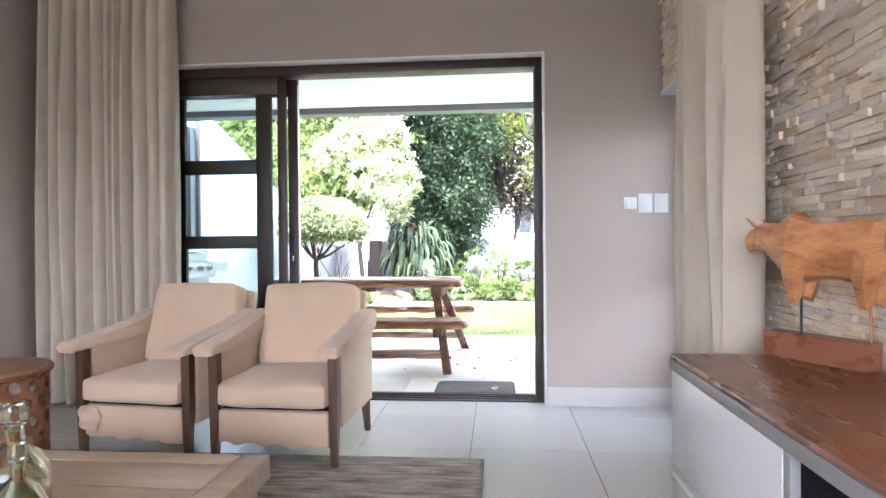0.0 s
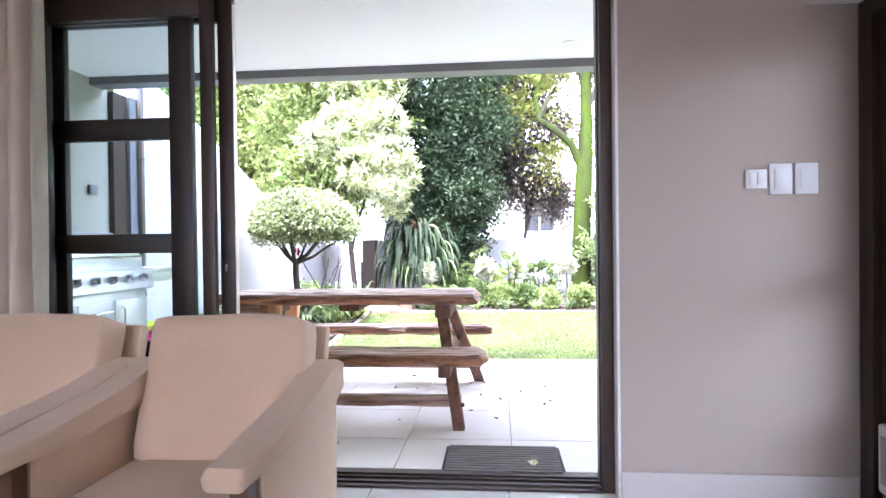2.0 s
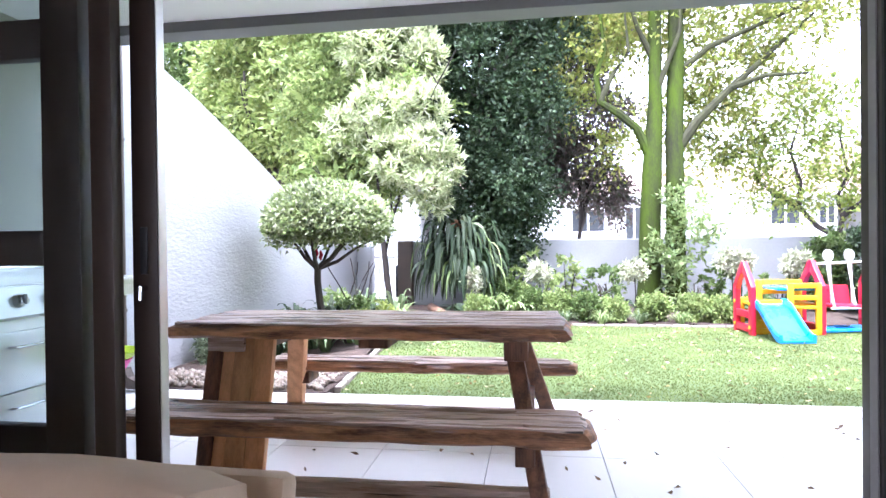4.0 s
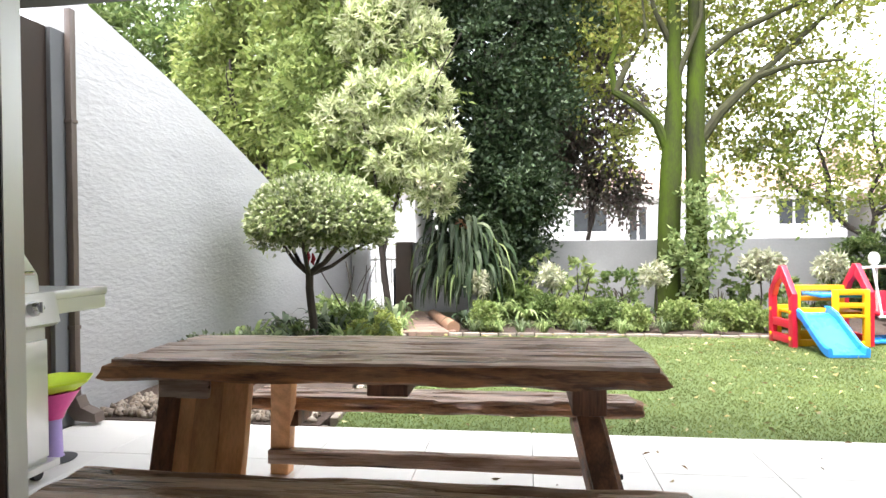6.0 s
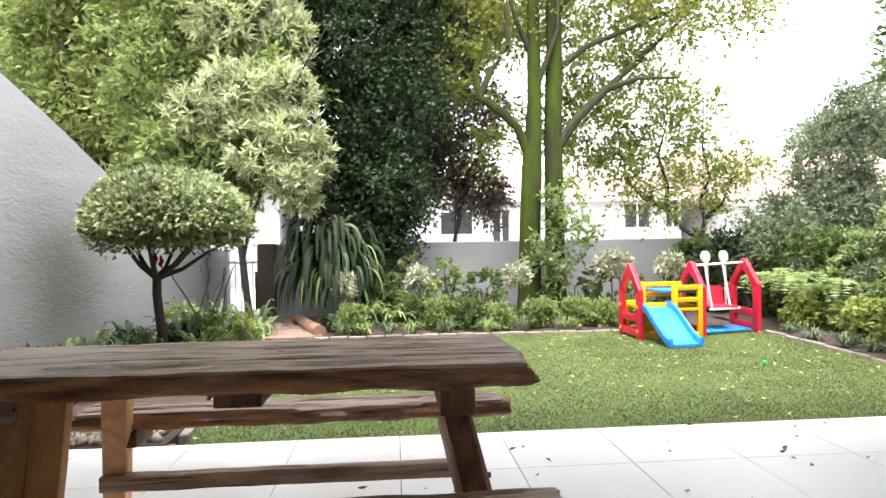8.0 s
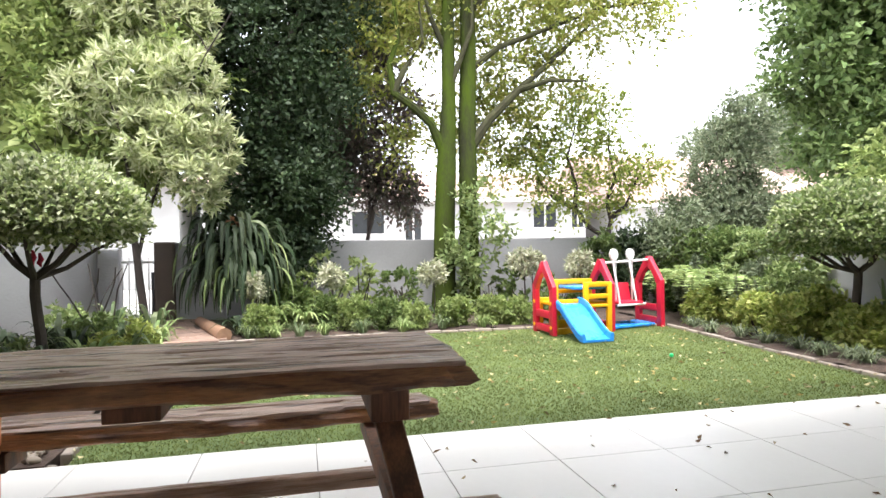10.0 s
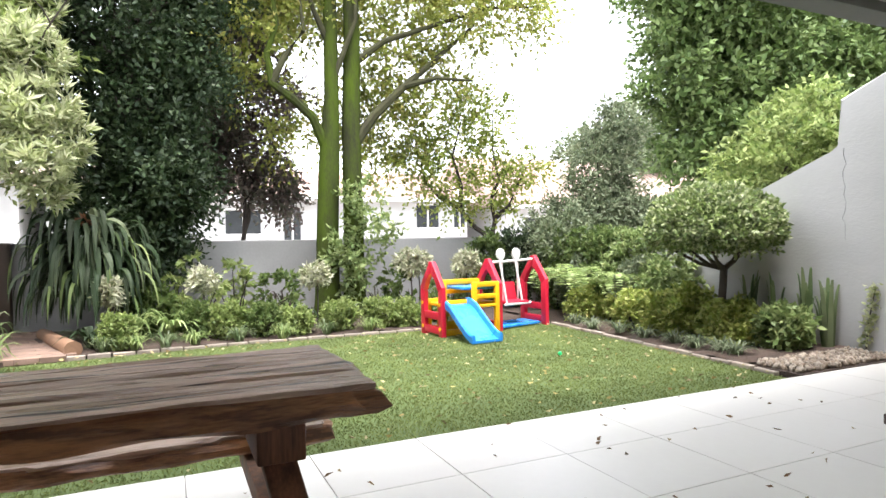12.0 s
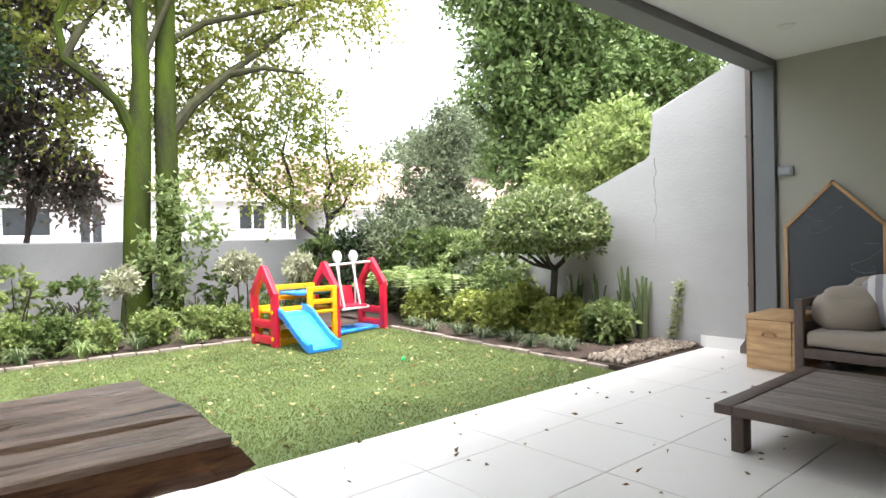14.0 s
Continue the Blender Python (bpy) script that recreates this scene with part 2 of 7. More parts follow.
M_CRATE = mat("pine_crate", (0.58, 0.38, 0.19), (0.38, 0.22, 0.10), mix=0.34, rough=0.55, scale=3, fine=20, bump=0.15, stretch=(1, 1, 9), dist=0.003, obj_var=0.1)
M_FRAMEWOOD = mat("pine_frame", (0.46, 0.27, 0.12), (0.36, 0.20, 0.09), rough=0.5, scale=4, fine=30, bump=0.1, dist=0.002)
M_SLATE = mat("chalkboard", (0.055, 0.062, 0.072), (0.040, 0.045, 0.052), rough=0.6, scale=3, fine=14, bump=0.03, dist=0.002, mix=0.9)
M_CHALK = mat("chalk", (0.20, 0.22, 0.24), rough=0.95, scale=40, bump=0.1)
M_SOFA = weave_mat("taupe_outdoor_fabric", (0.36, 0.31, 0.26), (0.31, 0.27, 0.22), 480, 0.3)
M_SOIL = mat("bark_soil", (0.085, 0.055, 0.040), (0.035, 0.024, 0.018), rough=0.95, scale=9, fine=70, bump=0.9, dist=0.03)
M_GROUND = mat("garden_ground", (0.10, 0.085, 0.05), (0.06, 0.05, 0.035), rough=0.95, scale=2, fine=30, bump=0.6, dist=0.03)
M_TURF = mat("turf_base", (0.10, 0.14, 0.042), (0.08, 0.115, 0.034), rough=0.9, scale=3, fine=90, bump=0.5, dist=0.01)
M_KERB = mat("pale_kerb", (0.34, 0.29, 0.235), (0.24, 0.20, 0.165), rough=0.85, scale=6, fine=60, bump=0.4, dist=0.006, obj_var=0.12)
M_BRICKPATH = mat("brick_paving", (0.30, 0.20, 0.15), (0.20, 0.13, 0.10), rough=0.85, scale=7, fine=60, bump=0.4, dist=0.005, obj_var=0.2)
M_LOG = mat("log_edging", (0.30, 0.17, 0.10), (0.18, 0.10, 0.06), rough=0.75, scale=5, fine=40, bump=0.4, dist=0.006)
M_BARK = mat("dark_bark", (0.060, 0.045, 0.036), (0.030, 0.023, 0.019), rough=0.9, scale=5, fine=40, bump=0.8, stretch=(3, 3, 0.8), dist=0.015)
M_MOSS = mat("mossy_bark", (0.060, 0.088, 0.012), (0.034, 0.034, 0.020), spec=0.05, rough=0.95, scale=2.4, fine=26, bump=0.8, stretch=(2.5, 2.5, 0.7), dist=0.02, mix=0.4)
M_LIMB = mat("lichen_bark", (0.080, 0.082, 0.040), (0.036, 0.033, 0.024), rough=0.95, scale=4, fine=30, bump=0.7, stretch=(2, 2, 1), dist=0.012, mix=0.6, spec=0.1)
M_RED = mat("red_plastic", (0.58, 0.018, 0.045), (0.52, 0.014, 0.04), rough=0.34, scale=4, bump=0.02, spec=0.45)
M_YELLOW = mat("yellow_plastic", (0.86, 0.46, 0.012), (0.80, 0.41, 0.01), rough=0.34, scale=4, bump=0.02)
M_BLUE = mat("blue_plastic", (0.03, 0.26, 0.72), (0.025, 0.22, 0.64), rough=0.28, scale=4, bump=0.02)
M_WPLASTIC = mat("white_plastic", (0.78, 0.77, 0.74), rough=0.4, bump=0.01)
M_ROOF = mat("terracotta_tiles", (0.58, 0.43, 0.37), (0.46, 0.33, 0.28), rough=0.85, scale=5, fine=30, bump=0.3, dist=0.02)
M_HOUSE = mat("white_house_wall", (0.60, 0.60, 0.60), (0.54, 0.54, 0.54), rough=0.9, scale=1.5, fine=30, bump=0.1, dist=0.01)
M_WINDARK = mat("dark_window", (0.06, 0.065, 0.07), rough=0.15, bump=0)
M_PANE = pane_mat("window_pane")
M_LAMP = glow_mat("lamp_glass", (1.0, 0.95, 0.86), 2.5)

L_PALE = leaf_mat("variegated_leaves", [(0.20, 0.25, 0.09), (0.42, 0.45, 0.24), (0.54, 0.55, 0.34), (0.32, 0.37, 0.16), (0.64, 0.63, 0.46)], 0.5, 0.42, 1.2)
L_SOFT = leaf_mat("soft_green_leaves", [(0.10, 0.145, 0.04), (0.19, 0.24, 0.07), (0.27, 0.31, 0.11), (0.13, 0.18, 0.05)], 0.5, 0.45, 1.2)
L_FERN = leaf_mat("fern_leaflets", [(0.20, 0.28, 0.09), (0.28, 0.36, 0.13), (0.36, 0.42, 0.19), (0.16, 0.24, 0.08)], 0.5, 0.45, 1.3)
L_LIME = leaf_mat("yellow_green_leaves", [(0.12, 0.165, 0.035), (0.21, 0.26, 0.07), (0.29, 0.32, 0.11), (0.10, 0.15, 0.04)], 0.45, 0.42, 1.15)
L_DARK = leaf_mat("dark_ivy_leaves", [(0.020, 0.038, 0.016), (0.036, 0.064, 0.024), (0.062, 0.092, 0.038), (0.026, 0.046, 0.022), (0.085, 0.112, 0.055)], 0.5, 0.2, 1.0)
L_PURPLE = leaf_mat("bronze_leaves", [(0.065, 0.045, 0.045), (0.10, 0.085, 0.065), (0.055, 0.06, 0.04), (0.14, 0.10, 0.09)])
L_OLIVE = leaf_mat("autumn_olive_leaves", [(0.12, 0.15, 0.030), (0.20, 0.215, 0.045), (0.15, 0.18, 0.045), (0.22, 0.20, 0.06), (0.10, 0.13, 0.03)], 0.45, 0.5, 1.7)
L_MID = leaf_mat("green_leaves", [(0.055, 0.09, 0.026), (0.10, 0.145, 0.04), (0.15, 0.19, 0.065), (0.07, 0.11, 0.035)])
L_EVER = leaf_mat("evergreen_leaves", [(0.06, 0.10, 0.03), (0.11, 0.165, 0.05), (0.17, 0.225, 0.085), (0.08, 0.125, 0.04)], 0.4, 0.3, 1.45)
L_TOPI = leaf_mat("clipped_variegated_leaves", [(0.13, 0.175, 0.055), (0.30, 0.34, 0.15), (0.055, 0.08, 0.03), (0.48, 0.49, 0.33), (0.16, 0.22, 0.06)], 0.35)
L_GREY = leaf_mat("grey_green_leaves", [(0.10, 0.13, 0.07), (0.18, 0.21, 0.125), (0.07, 0.095, 0.05), (0.24, 0.26, 0.17)])
L_BRIGHT = leaf_mat("bright_shrub_leaves", [(0.12, 0.17, 0.045), (0.19, 0.24, 0.075), (0.27, 0.31, 0.12), (0.09, 0.14, 0.035)], 0.45, 0.42, 1.4)
L_STRAP = leaf_mat("strap_leaves", [(0.06, 0.095, 0.04), (0.11, 0.15, 0.065), (0.19, 0.22, 0.12), (0.075, 0.11, 0.045)], 0.35)
L_HEDGE = leaf_mat("lime_hedge_leaves", [(0.17, 0.22, 0.045), (0.26, 0.30, 0.08), (0.34, 0.35, 0.12), (0.12, 0.17, 0.04)], 0.45, 0.42, 1.6)
L_SHRUB = leaf_mat("fresh_shrub_leaves", [(0.10, 0.15, 0.05), (0.17, 0.22, 0.08), (0.24, 0.28, 0.12), (0.07, 0.11, 0.035)], 0.45, 0.42, 1.6)
L_FLOWER = leaf_mat("cream_petals", [(0.58, 0.56, 0.42), (0.44, 0.46, 0.27), (0.66, 0.63, 0.50), (0.24, 0.30, 0.13)], 0.6, 0.3, 1.1)
L_CLUMP = leaf_mat("dark_strap_leaves", [(0.022, 0.040, 0.015), (0.034, 0.060, 0.022), (0.060, 0.085, 0.040), (0.10, 0.125, 0.07), (0.028, 0.052, 0.018)], 0.5, 0.15, 0.8)
L_AUTUMN = leaf_mat("yellowing_leaves", [(0.12, 0.16, 0.030), (0.20, 0.23, 0.05), (0.10, 0.14, 0.03), (0.22, 0.22, 0.06), (0.08, 0.12, 0.03)], 0.45, 0.5, 1.7)
L_TOPI_GREEN = leaf_mat("clipped_green_leaves", [(0.10, 0.145, 0.05), (0.20, 0.25, 0.09), (0.05, 0.075, 0.03), (0.42, 0.44, 0.27), (0.13, 0.18, 0.05)], 0.4, 0.42, 1.6)
L_GRASS = leaf_mat("turf_blades", [(0.15, 0.19, 0.055), (0.185, 0.225, 0.07), (0.21, 0.24, 0.085), (0.135, 0.175, 0.05)], 0.65, 0.25, 1.0)
L_FALLEN = leaf_mat("fallen_leaves", [(0.50, 0.42, 0.16), (0.34, 0.23, 0.10), (0.60, 0.55, 0.30), (0.16, 0.11, 0.06)], 0.6, 0.1, 1.0)
L_FALLDARK = leaf_mat("dry_fallen_leaves", [(0.14, 0.09, 0.05), (0.22, 0.14, 0.07), (0.09, 0.065, 0.04), (0.26, 0.20, 0.10)], 0.6, 0.1)


# ---- building helpers ----
def mesh_of(name, bm, material, smooth=True, angle=40):
    me = bpy.data.meshes.new(name)
    bmesh.ops.recalc_face_normals(bm, faces=bm.faces)
    bm.to_mesh(me)
    bm.free()
    if material:
        me.materials.append(material)
    if smooth:
        for p in me.polygons:
            p.use_smooth = True
        me.set_sharp_from_angle(angle=radians(angle))
    return me


def part(name, bm, material, parent=None, label="", smooth=True):
    ob = new(name, mesh_of(name, bm, material, smooth))
    if parent:
        ob.parent = parent
    if label:
        ob["label"] = label
    return ob


def thing(name, label, category, at=(0, 0, 0), rz=0.0, group="", kind=""):
    ob = new(name)
    ob.empty_display_size = 0.1
    ob.matrix_basis = pose(*at, 0, 0, rz)
    return tagged(ob, label, category, group, kind)


def box(bm, x0, x1, y0, y1, z0, z1, bev=0.0, seg=2):
    r = bmesh.ops.create_cube(bm, size=1, matrix=Matrix.Translation(((x0 + x1) / 2, (y0 + y1) / 2, (z0 + z1) / 2)) @ Matrix.Diagonal((x1 - x0, y1 - y0, z1 - z0, 1)))
    if bev:
        edges = list({e for v in r["verts"] for e in v.link_edges})
        bmesh.ops.bevel(bm, geom=edges, offset=bev, segments=seg, profile=0.5, affect="EDGES")
    return bm


def B(x0, x1, y0, y1, z0, z1, bev=0.0, seg=2):
    return box(bmesh.new(), x0, x1, y0, y1, z0, z1, bev, seg)


def tube(bm, pts, radii, n=8, caps=True):
    """A round limb through the points, with a radius at each."""
    rings = []
    pts = [Vector(p) for p in pts]
    for k, p in enumerate(pts):
        d = (pts[min(k + 1, len(pts) - 1)] - pts[max(k - 1, 0)]).normalized()
        a = d.cross(Vector((0, 0, 1)) if abs(d.z) < 0.9 else Vector((1, 0, 0))).normalized()
        b = d.cross(a)
        r = radii if isinstance(radii, (int, float)) else radii[k]
        rings.append([bm.verts.new(p + r * (math.cos(2 * math.pi * i / n) * a + math.sin(2 * math.pi * i / n) * b)) for i in range(n)])
    for r0, r1 in zip(rings, rings[1:]):
        for i in range(n):
            bm.faces.new((r0[i], r0[(i + 1) % n], r1[(i + 1) % n], r1[i]))
    if caps:
        bm.faces.new(rings[0])
        bm.faces.new(rings[-1][::-1])
    return bm


def profile(bm, pts, axis, a, b, bev=0.0, seg=2):
    """Extrudes a closed outline (pairs in the other two axes, in order) along the axis from a to b."""
    def place(p, t):
        return {"x": (t, p[0], p[1]), "y": (p[0], t, p[1]), "z": (p[0], p[1], t)}[axis]
    v0, v1 = [bm.verts.new(place(p, a)) for p in pts], [bm.verts.new(place(p, b)) for p in pts]
    faces = [bm.faces.new(v0), bm.faces.new(v1[::-1])]
    for i in range(len(pts)):
        j = (i + 1) % len(pts)
        faces.append(bm.faces.new((v0[i], v0[j], v1[j], v1[i])))
    if bev:
        edges = list({e for f in faces[:2] for e in f.edges})
        bmesh.ops.bevel(bm, geom=edges, offset=bev, segments=seg, profile=0.5, affect="EDGES")
    return bm


def lathe(bm, pts, n=24, at=(0, 0)):
    """Turns an outline of (radius, height) pairs about the upright axis."""
    rings = [[bm.verts.new((at[0] + r * math.cos(2 * math.pi * i / n), at[1] + r * math.sin(2 * math.pi * i / n), z)) for i in range(n)] for r, z in pts]
    for r0, r1 in zip(rings, rings[1:]):
        for i in range(n):
            bm.faces.new((r0[i], r0[(i + 1) % n], r1[(i + 1) % n], r1[i]))
    bm.faces.new(rings[0][::-1])
    bm.faces.new(rings[-1])
    return bm


def jitter(bm, amount, freq=5.0, seed=0.0):
    for v in bm.verts:
        v.co += amount * noise.noise_vector(v.co * freq + Vector((seed, seed * 1.7, -seed)))
    return bm


def cushion(bm, x0, x1, y0, y1, z0, z1, puff=0.02, bev=0.04, cuts=6):
    box(bm, x0, x1, y0, y1, z0, z1)
    bmesh.ops.subdivide_edges(bm, edges=bm.edges[:], cuts=cuts, use_grid_fill=True)
    c = Vector(((x0 + x1) / 2, (y0 + y1) / 2, (z0 + z1) / 2))
    h = Vector(((x1 - x0) / 2, (y1 - y0) / 2, (z1 - z0) / 2))
    for v in bm.verts:
        u = Vector([(v.co[k] - c[k]) / h[k] for k in range(3)])
        q = [max(0.0, abs(v.co[k] - c[k]) - (h[k] - bev)) for k in range(3)]
        d = math.sqrt(sum(t * t for t in q))
        if d > bev:
            for k in range(3):
                v.co[k] -= math.copysign(q[k] * (1 - bev / d), v.co[k] - c[k])
        for k in range(3):
            o = [u[j] for j in range(3) if j != k]
            v.co[k] += puff * u[k] * (1 - o[0] ** 2) * (1 - o[1] ** 2)
    return bm


def leaf_mesh(name, pts, dirs, length, width, material, bend=0.25, rng=None):
    """Many small folded leaves as one mesh: pts and dirs are N x 3."""
    rng = rng or np.random.default_rng(1)
    n = len(pts)
    d = dirs / (np.linalg.norm(dirs, axis=1, keepdims=True) + 1e-9)
    side = np.cross(d, rng.normal(size=(n, 3)))
    side /= np.linalg.norm(side, axis=1, keepdims=True) + 1e-9
    up = np.cross(side, d)
    ln = length * rng.uniform(0.65, 1.3, (n, 1))
    wd = width * rng.uniform(0.7, 1.25, (n, 1))
    mid = pts + d * ln * 0.45
    v = np.stack([pts, mid - side * wd / 2 + up * wd * bend, pts + d * ln - up * ln * bend * 0.6, mid + side * wd / 2 + up * wd * bend], 1).reshape(-1, 3)
    return quads(name, v, material)


def quads(name, v, material):
    n = len(v) // 4
    me = bpy.data.meshes.new(name)
    me.vertices.add(4 * n)
    me.vertices.foreach_set("co", v.astype(np.float32).ravel())
    me.loops.add(4 * n)
    me.loops.foreach_set("vertex_index", np.arange(4 * n, dtype=np.int32))
    me.polygons.add(n)
    me.polygons.foreach_set("loop_start", np.arange(0, 4 * n, 4, dtype=np.int32))
    me.polygons.foreach_set("loop_total", np.full(n, 4, dtype=np.int32))
    me.materials.append(material)
    me.update(calc_edges=True)
    me.validate()
    return me


def crown_points(rng, blobs, clumps, per, spread, shell=0.55):
    """Leaf places on short twigs, in clumps round the outside of ellipsoids (x, y, z, rx, ry, rz)."""
    w = np.array([b[3] * b[4] * b[5] for b in blobs]) ** 0.7
    bb = np.array(blobs)[rng.choice(len(blobs), clumps, p=w / w.sum())]
    d = rng.normal(size=(clumps, 3))
    d /= np.linalg.norm(d, axis=1, keepdims=True)
    r = shell + (1 - shell) * rng.random((clumps, 1)) ** 0.7
    cen = bb[:, :3] + d * r * bb[:, 3:]
    along = 5
    twigs = max(1, per // along)
    way = 0.55 * d[:, None] + rng.normal(size=(clumps, twigs, 3)) * 0.8 + np.array([0, 0, 0.25])
    way /= np.linalg.norm(way, axis=2, keepdims=True)
    u = (np.arange(along) + 0.6) / along
    reach = spread * 2.3 * rng.uniform(0.6, 1.25, (clumps, twigs, 1, 1))
    pts = cen[:, None, None] + way[:, :, None] * u[None, None, :, None] * reach
    pts[..., 2] -= (u**2)[None, None] * reach[..., 0] * 0.3
    out = way[:, :, None] * 0.7 + rng.normal(size=(clumps, twigs, along, 3)) * 0.6
    out[..., 2] -= 0.15
    return pts.reshape(-1, 3), out.reshape(-1, 3)


def rosette_points(rng, blobs, heads, per, shell=0.75):
    """Leaf places in star-shaped heads at the branch tips, on the outside of ellipsoids."""
    w = np.array([b[3] * b[4] * b[5] for b in blobs]) ** 0.67
    bb = np.array(blobs)[rng.choice(len(blobs), heads, p=w / w.sum())]
    d = rng.normal(size=(heads, 3)) + np.array([0, -0.2, 0.25])
    d /= np.linalg.norm(d, axis=1, keepdims=True)
    cen = bb[:, :3] + d * (shell + (1 - shell) * rng.random((heads, 1))) * bb[:, 3:]
    axis = d + rng.normal(size=(heads, 3)) * 0.35 + np.array([0, 0, 0.35])
    axis /= np.linalg.norm(axis, axis=1, keepdims=True)
    out = axis[:, None] * rng.uniform(0.15, 0.9, (heads, per, 1)) + rng.normal(size=(heads, per, 3)) * 0.62
    pts = cen[:, None] - axis[:, None] * rng.uniform(0, 0.07, (heads, per, 1)) + rng.normal(size=(heads, per, 3)) * 0.012
    return pts.reshape(-1, 3), out.reshape(-1, 3)


def inner_points(rng, blobs, count):
    """Places of the shaded leaves deep inside a crown."""
    bb = np.array(blobs)[rng.integers(0, len(blobs), count)]
    d = rng.normal(size=(count, 3))
    d /= np.linalg.norm(d, axis=1, keepdims=True)
    return bb[:, :3] + d * rng.random((count, 1)) ** 0.4 * 0.72 * bb[:, 3:], rng.normal(size=(count, 3))


def hanging_straps(name, rng, count, rx, ry, top, low, width, material):
    """Long strap leaves that spring from a mound, arch over and hang."""
    v, f = [], []
    t = np.linspace(0, 1, 9)[:, None]
    for k in range(count):
        a = rng.uniform(0, 2 * math.pi)
        o = np.array([math.cos(a), math.sin(a), 0.0])
        q = rng.random() ** 0.6
        start = np.array([rx * q * 0.7 * math.cos(a), ry * q * 0.7 * math.sin(a), top - (top - low) * 0.7 * rng.random()])
        reach, fall, rise = rng.uniform(0.18, 0.42), rng.uniform(0.2, 0.5), rng.uniform(0.03, 0.22)
        fall = min(fall, start[2] - low)
        turn = rng.normal(0, 0.25) * np.array([-o[1], o[0], 0.0])
        line = start + (o + turn) * reach * (1 - (1 - t) ** 1.9) + np.array([0, 0, 1.0]) * (rise * 4 * t * (1 - t) * (1 - 0.5 * t) - fall * t**2.2)
        s = np.array([-o[1], o[0], rng.normal(0, 0.3)])
        w = width * rng.uniform(0.7, 1.2) * (1 - 0.85 * t**3) / 2
        n = len(v)
        v += list(line - s * w) + list(line - o * w * 0.35) + list(line + s * w)
        for i in range(8):
            f += [(n + i, n + 9 + i, n + 10 + i, n + i + 1), (n + 9 + i, n + 18 + i, n + 19 + i, n + 10 + i)]
    me = bpy.data.meshes.new(name)
    me.from_pydata([tuple(p) for p in v], [], f)
    me.materials.append(material)
    return me


def strap_mesh(name, rng, count, height, spread, width, material, droop=0.9, segs=5, base=0.05):
    """A tuft of arching strap leaves from one base."""
    v, f = [], []
    for k in range(count):
        a = rng.uniform(0, 2 * math.pi)
        reach, h = spread * rng.uniform(0.4, 1.0), height * rng.uniform(0.6, 1.1)
        o = np.array([math.cos(a), math.sin(a), 0.0])
        s = np.array([-o[1], o[0], 0.0])
        t = np.linspace(0, 1, segs + 1)
        line = o * base * rng.random() + o * (reach * t[:, None] ** 1.1) + np.array([0, 0, 1.0]) * (h * (2 * t - (1 + droop * rng.uniform(0.3, 1.0)) * t**2))[:, None]
        w = (width * (1 - t**2 * 0.9) / 2)[:, None]
        n = len(v)
        v += list(line - s * w + np.array([0, 0, 0.25]) * w) + list(line) + list(line + s * w + np.array([0, 0, 0.25]) * w)
        m = segs + 1
        for i in range(segs):
            f += [(n + i, n + m + i, n + m + i + 1, n + i + 1), (n + m + i, n + 2 * m + i, n + 2 * m + i + 1, n + m + i + 1)]
    me = bpy.data.meshes.new(name)
    me.from_pydata([tuple(p) for p in v], [], f)
    me.materials.append(material)
    return me


# ---- large structure: the room ----
def structure(name, bm, material, label, category, smooth=False):
    return tagged(part(name, bm, material, smooth=smooth), label, category, kind="structure")


M_SKIRT = mat("skirting_paint", (0.54, 0.495, 0.45), (0.50, 0.46, 0.42), rough=0.5, scale=3, bump=0.03, dist=0.002)
X0, X1, YW, YO, CEIL = -1.5, 2.93, 4.99, 5.21, 2.85
DL, DR, DH = -0.74, 2.0, 2.315
structure("ground", B(-60, 70, -40, 90, -0.5, -0.16), M_GROUND, "dark garden soil reaching out past the house", "ground")
floor = structure("floor", B(X0 - 0.2, 3.15, -2.5, YO, -0.15, -0.012), M_GROUT, "grey grout bed under pale square floor tiles", "floor")
structure("ceiling", B(X0 - 0.2, 3.15, -2.5, YO, CEIL, CEIL + 0.15), M_CEIL, "plain white painted ceiling of the living room", "ceiling")
structure("wall_north_west", B(X0, DL, YW, YO, -0.02, CEIL), M_WALL, "warm grey painted plaster wall behind the curtain", "wall")
structure("wall_north_east", B(DR, X1 + 0.2, YW, YO, -0.02, CEIL), M_WALL, "warm grey painted plaster wall with light switches", "wall")
structure("wall_north_head", B(DL, DR, YW, YO, DH, CEIL), M_WALL, "warm grey plaster above the sliding door", "wall")
structure("wall_west", B(X0 - 0.2, X0, -2.5, YO, -0.02, CEIL), M_WALL, "plain warm grey painted side wall", "wall")
bm = B(X0, -0.9, -2.5, -2.3, -0.02, CEIL)
box(bm, 2.1, 3.15, -2.5, -2.3, -0.02, CEIL)
box(bm, -0.9, 2.1, -2.5, -2.3, -0.02, 0.8)
box(bm, -0.9, 2.1, -2.5, -2.3, 2.4, CEIL)
structure("wall_south", bm, M_WALL, "plain warm grey wall with a window opening", "wall")
# side wall faced with split stone: an opening with a glazed door next to the corner
structure("wall_east", B(2.78, 3.15, -2.3, 4.02, -0.02, CEIL), M_GROUT, "wall core behind split stone cladding", "wall")
structure("wall_east_head", B(2.78, 3.15, 4.02, YW - 0.002, 2.03, CEIL), M_GROUT, "lintel core behind split stone cladding", "wall")
structure("lintel_soffit", B(2.735, 2.93, 4.02, YW - 0.004, 2.005, 2.028), M_WHITE, "smooth white underside of the stone lintel", "trim")
structure("baseboard_north", B(DR + 0.0, X1 - 0.005, YW - 0.014, YW - 0.001, 0.0, 0.125, 0.003), M_SKIRT, "white painted baseboard", "baseboard")
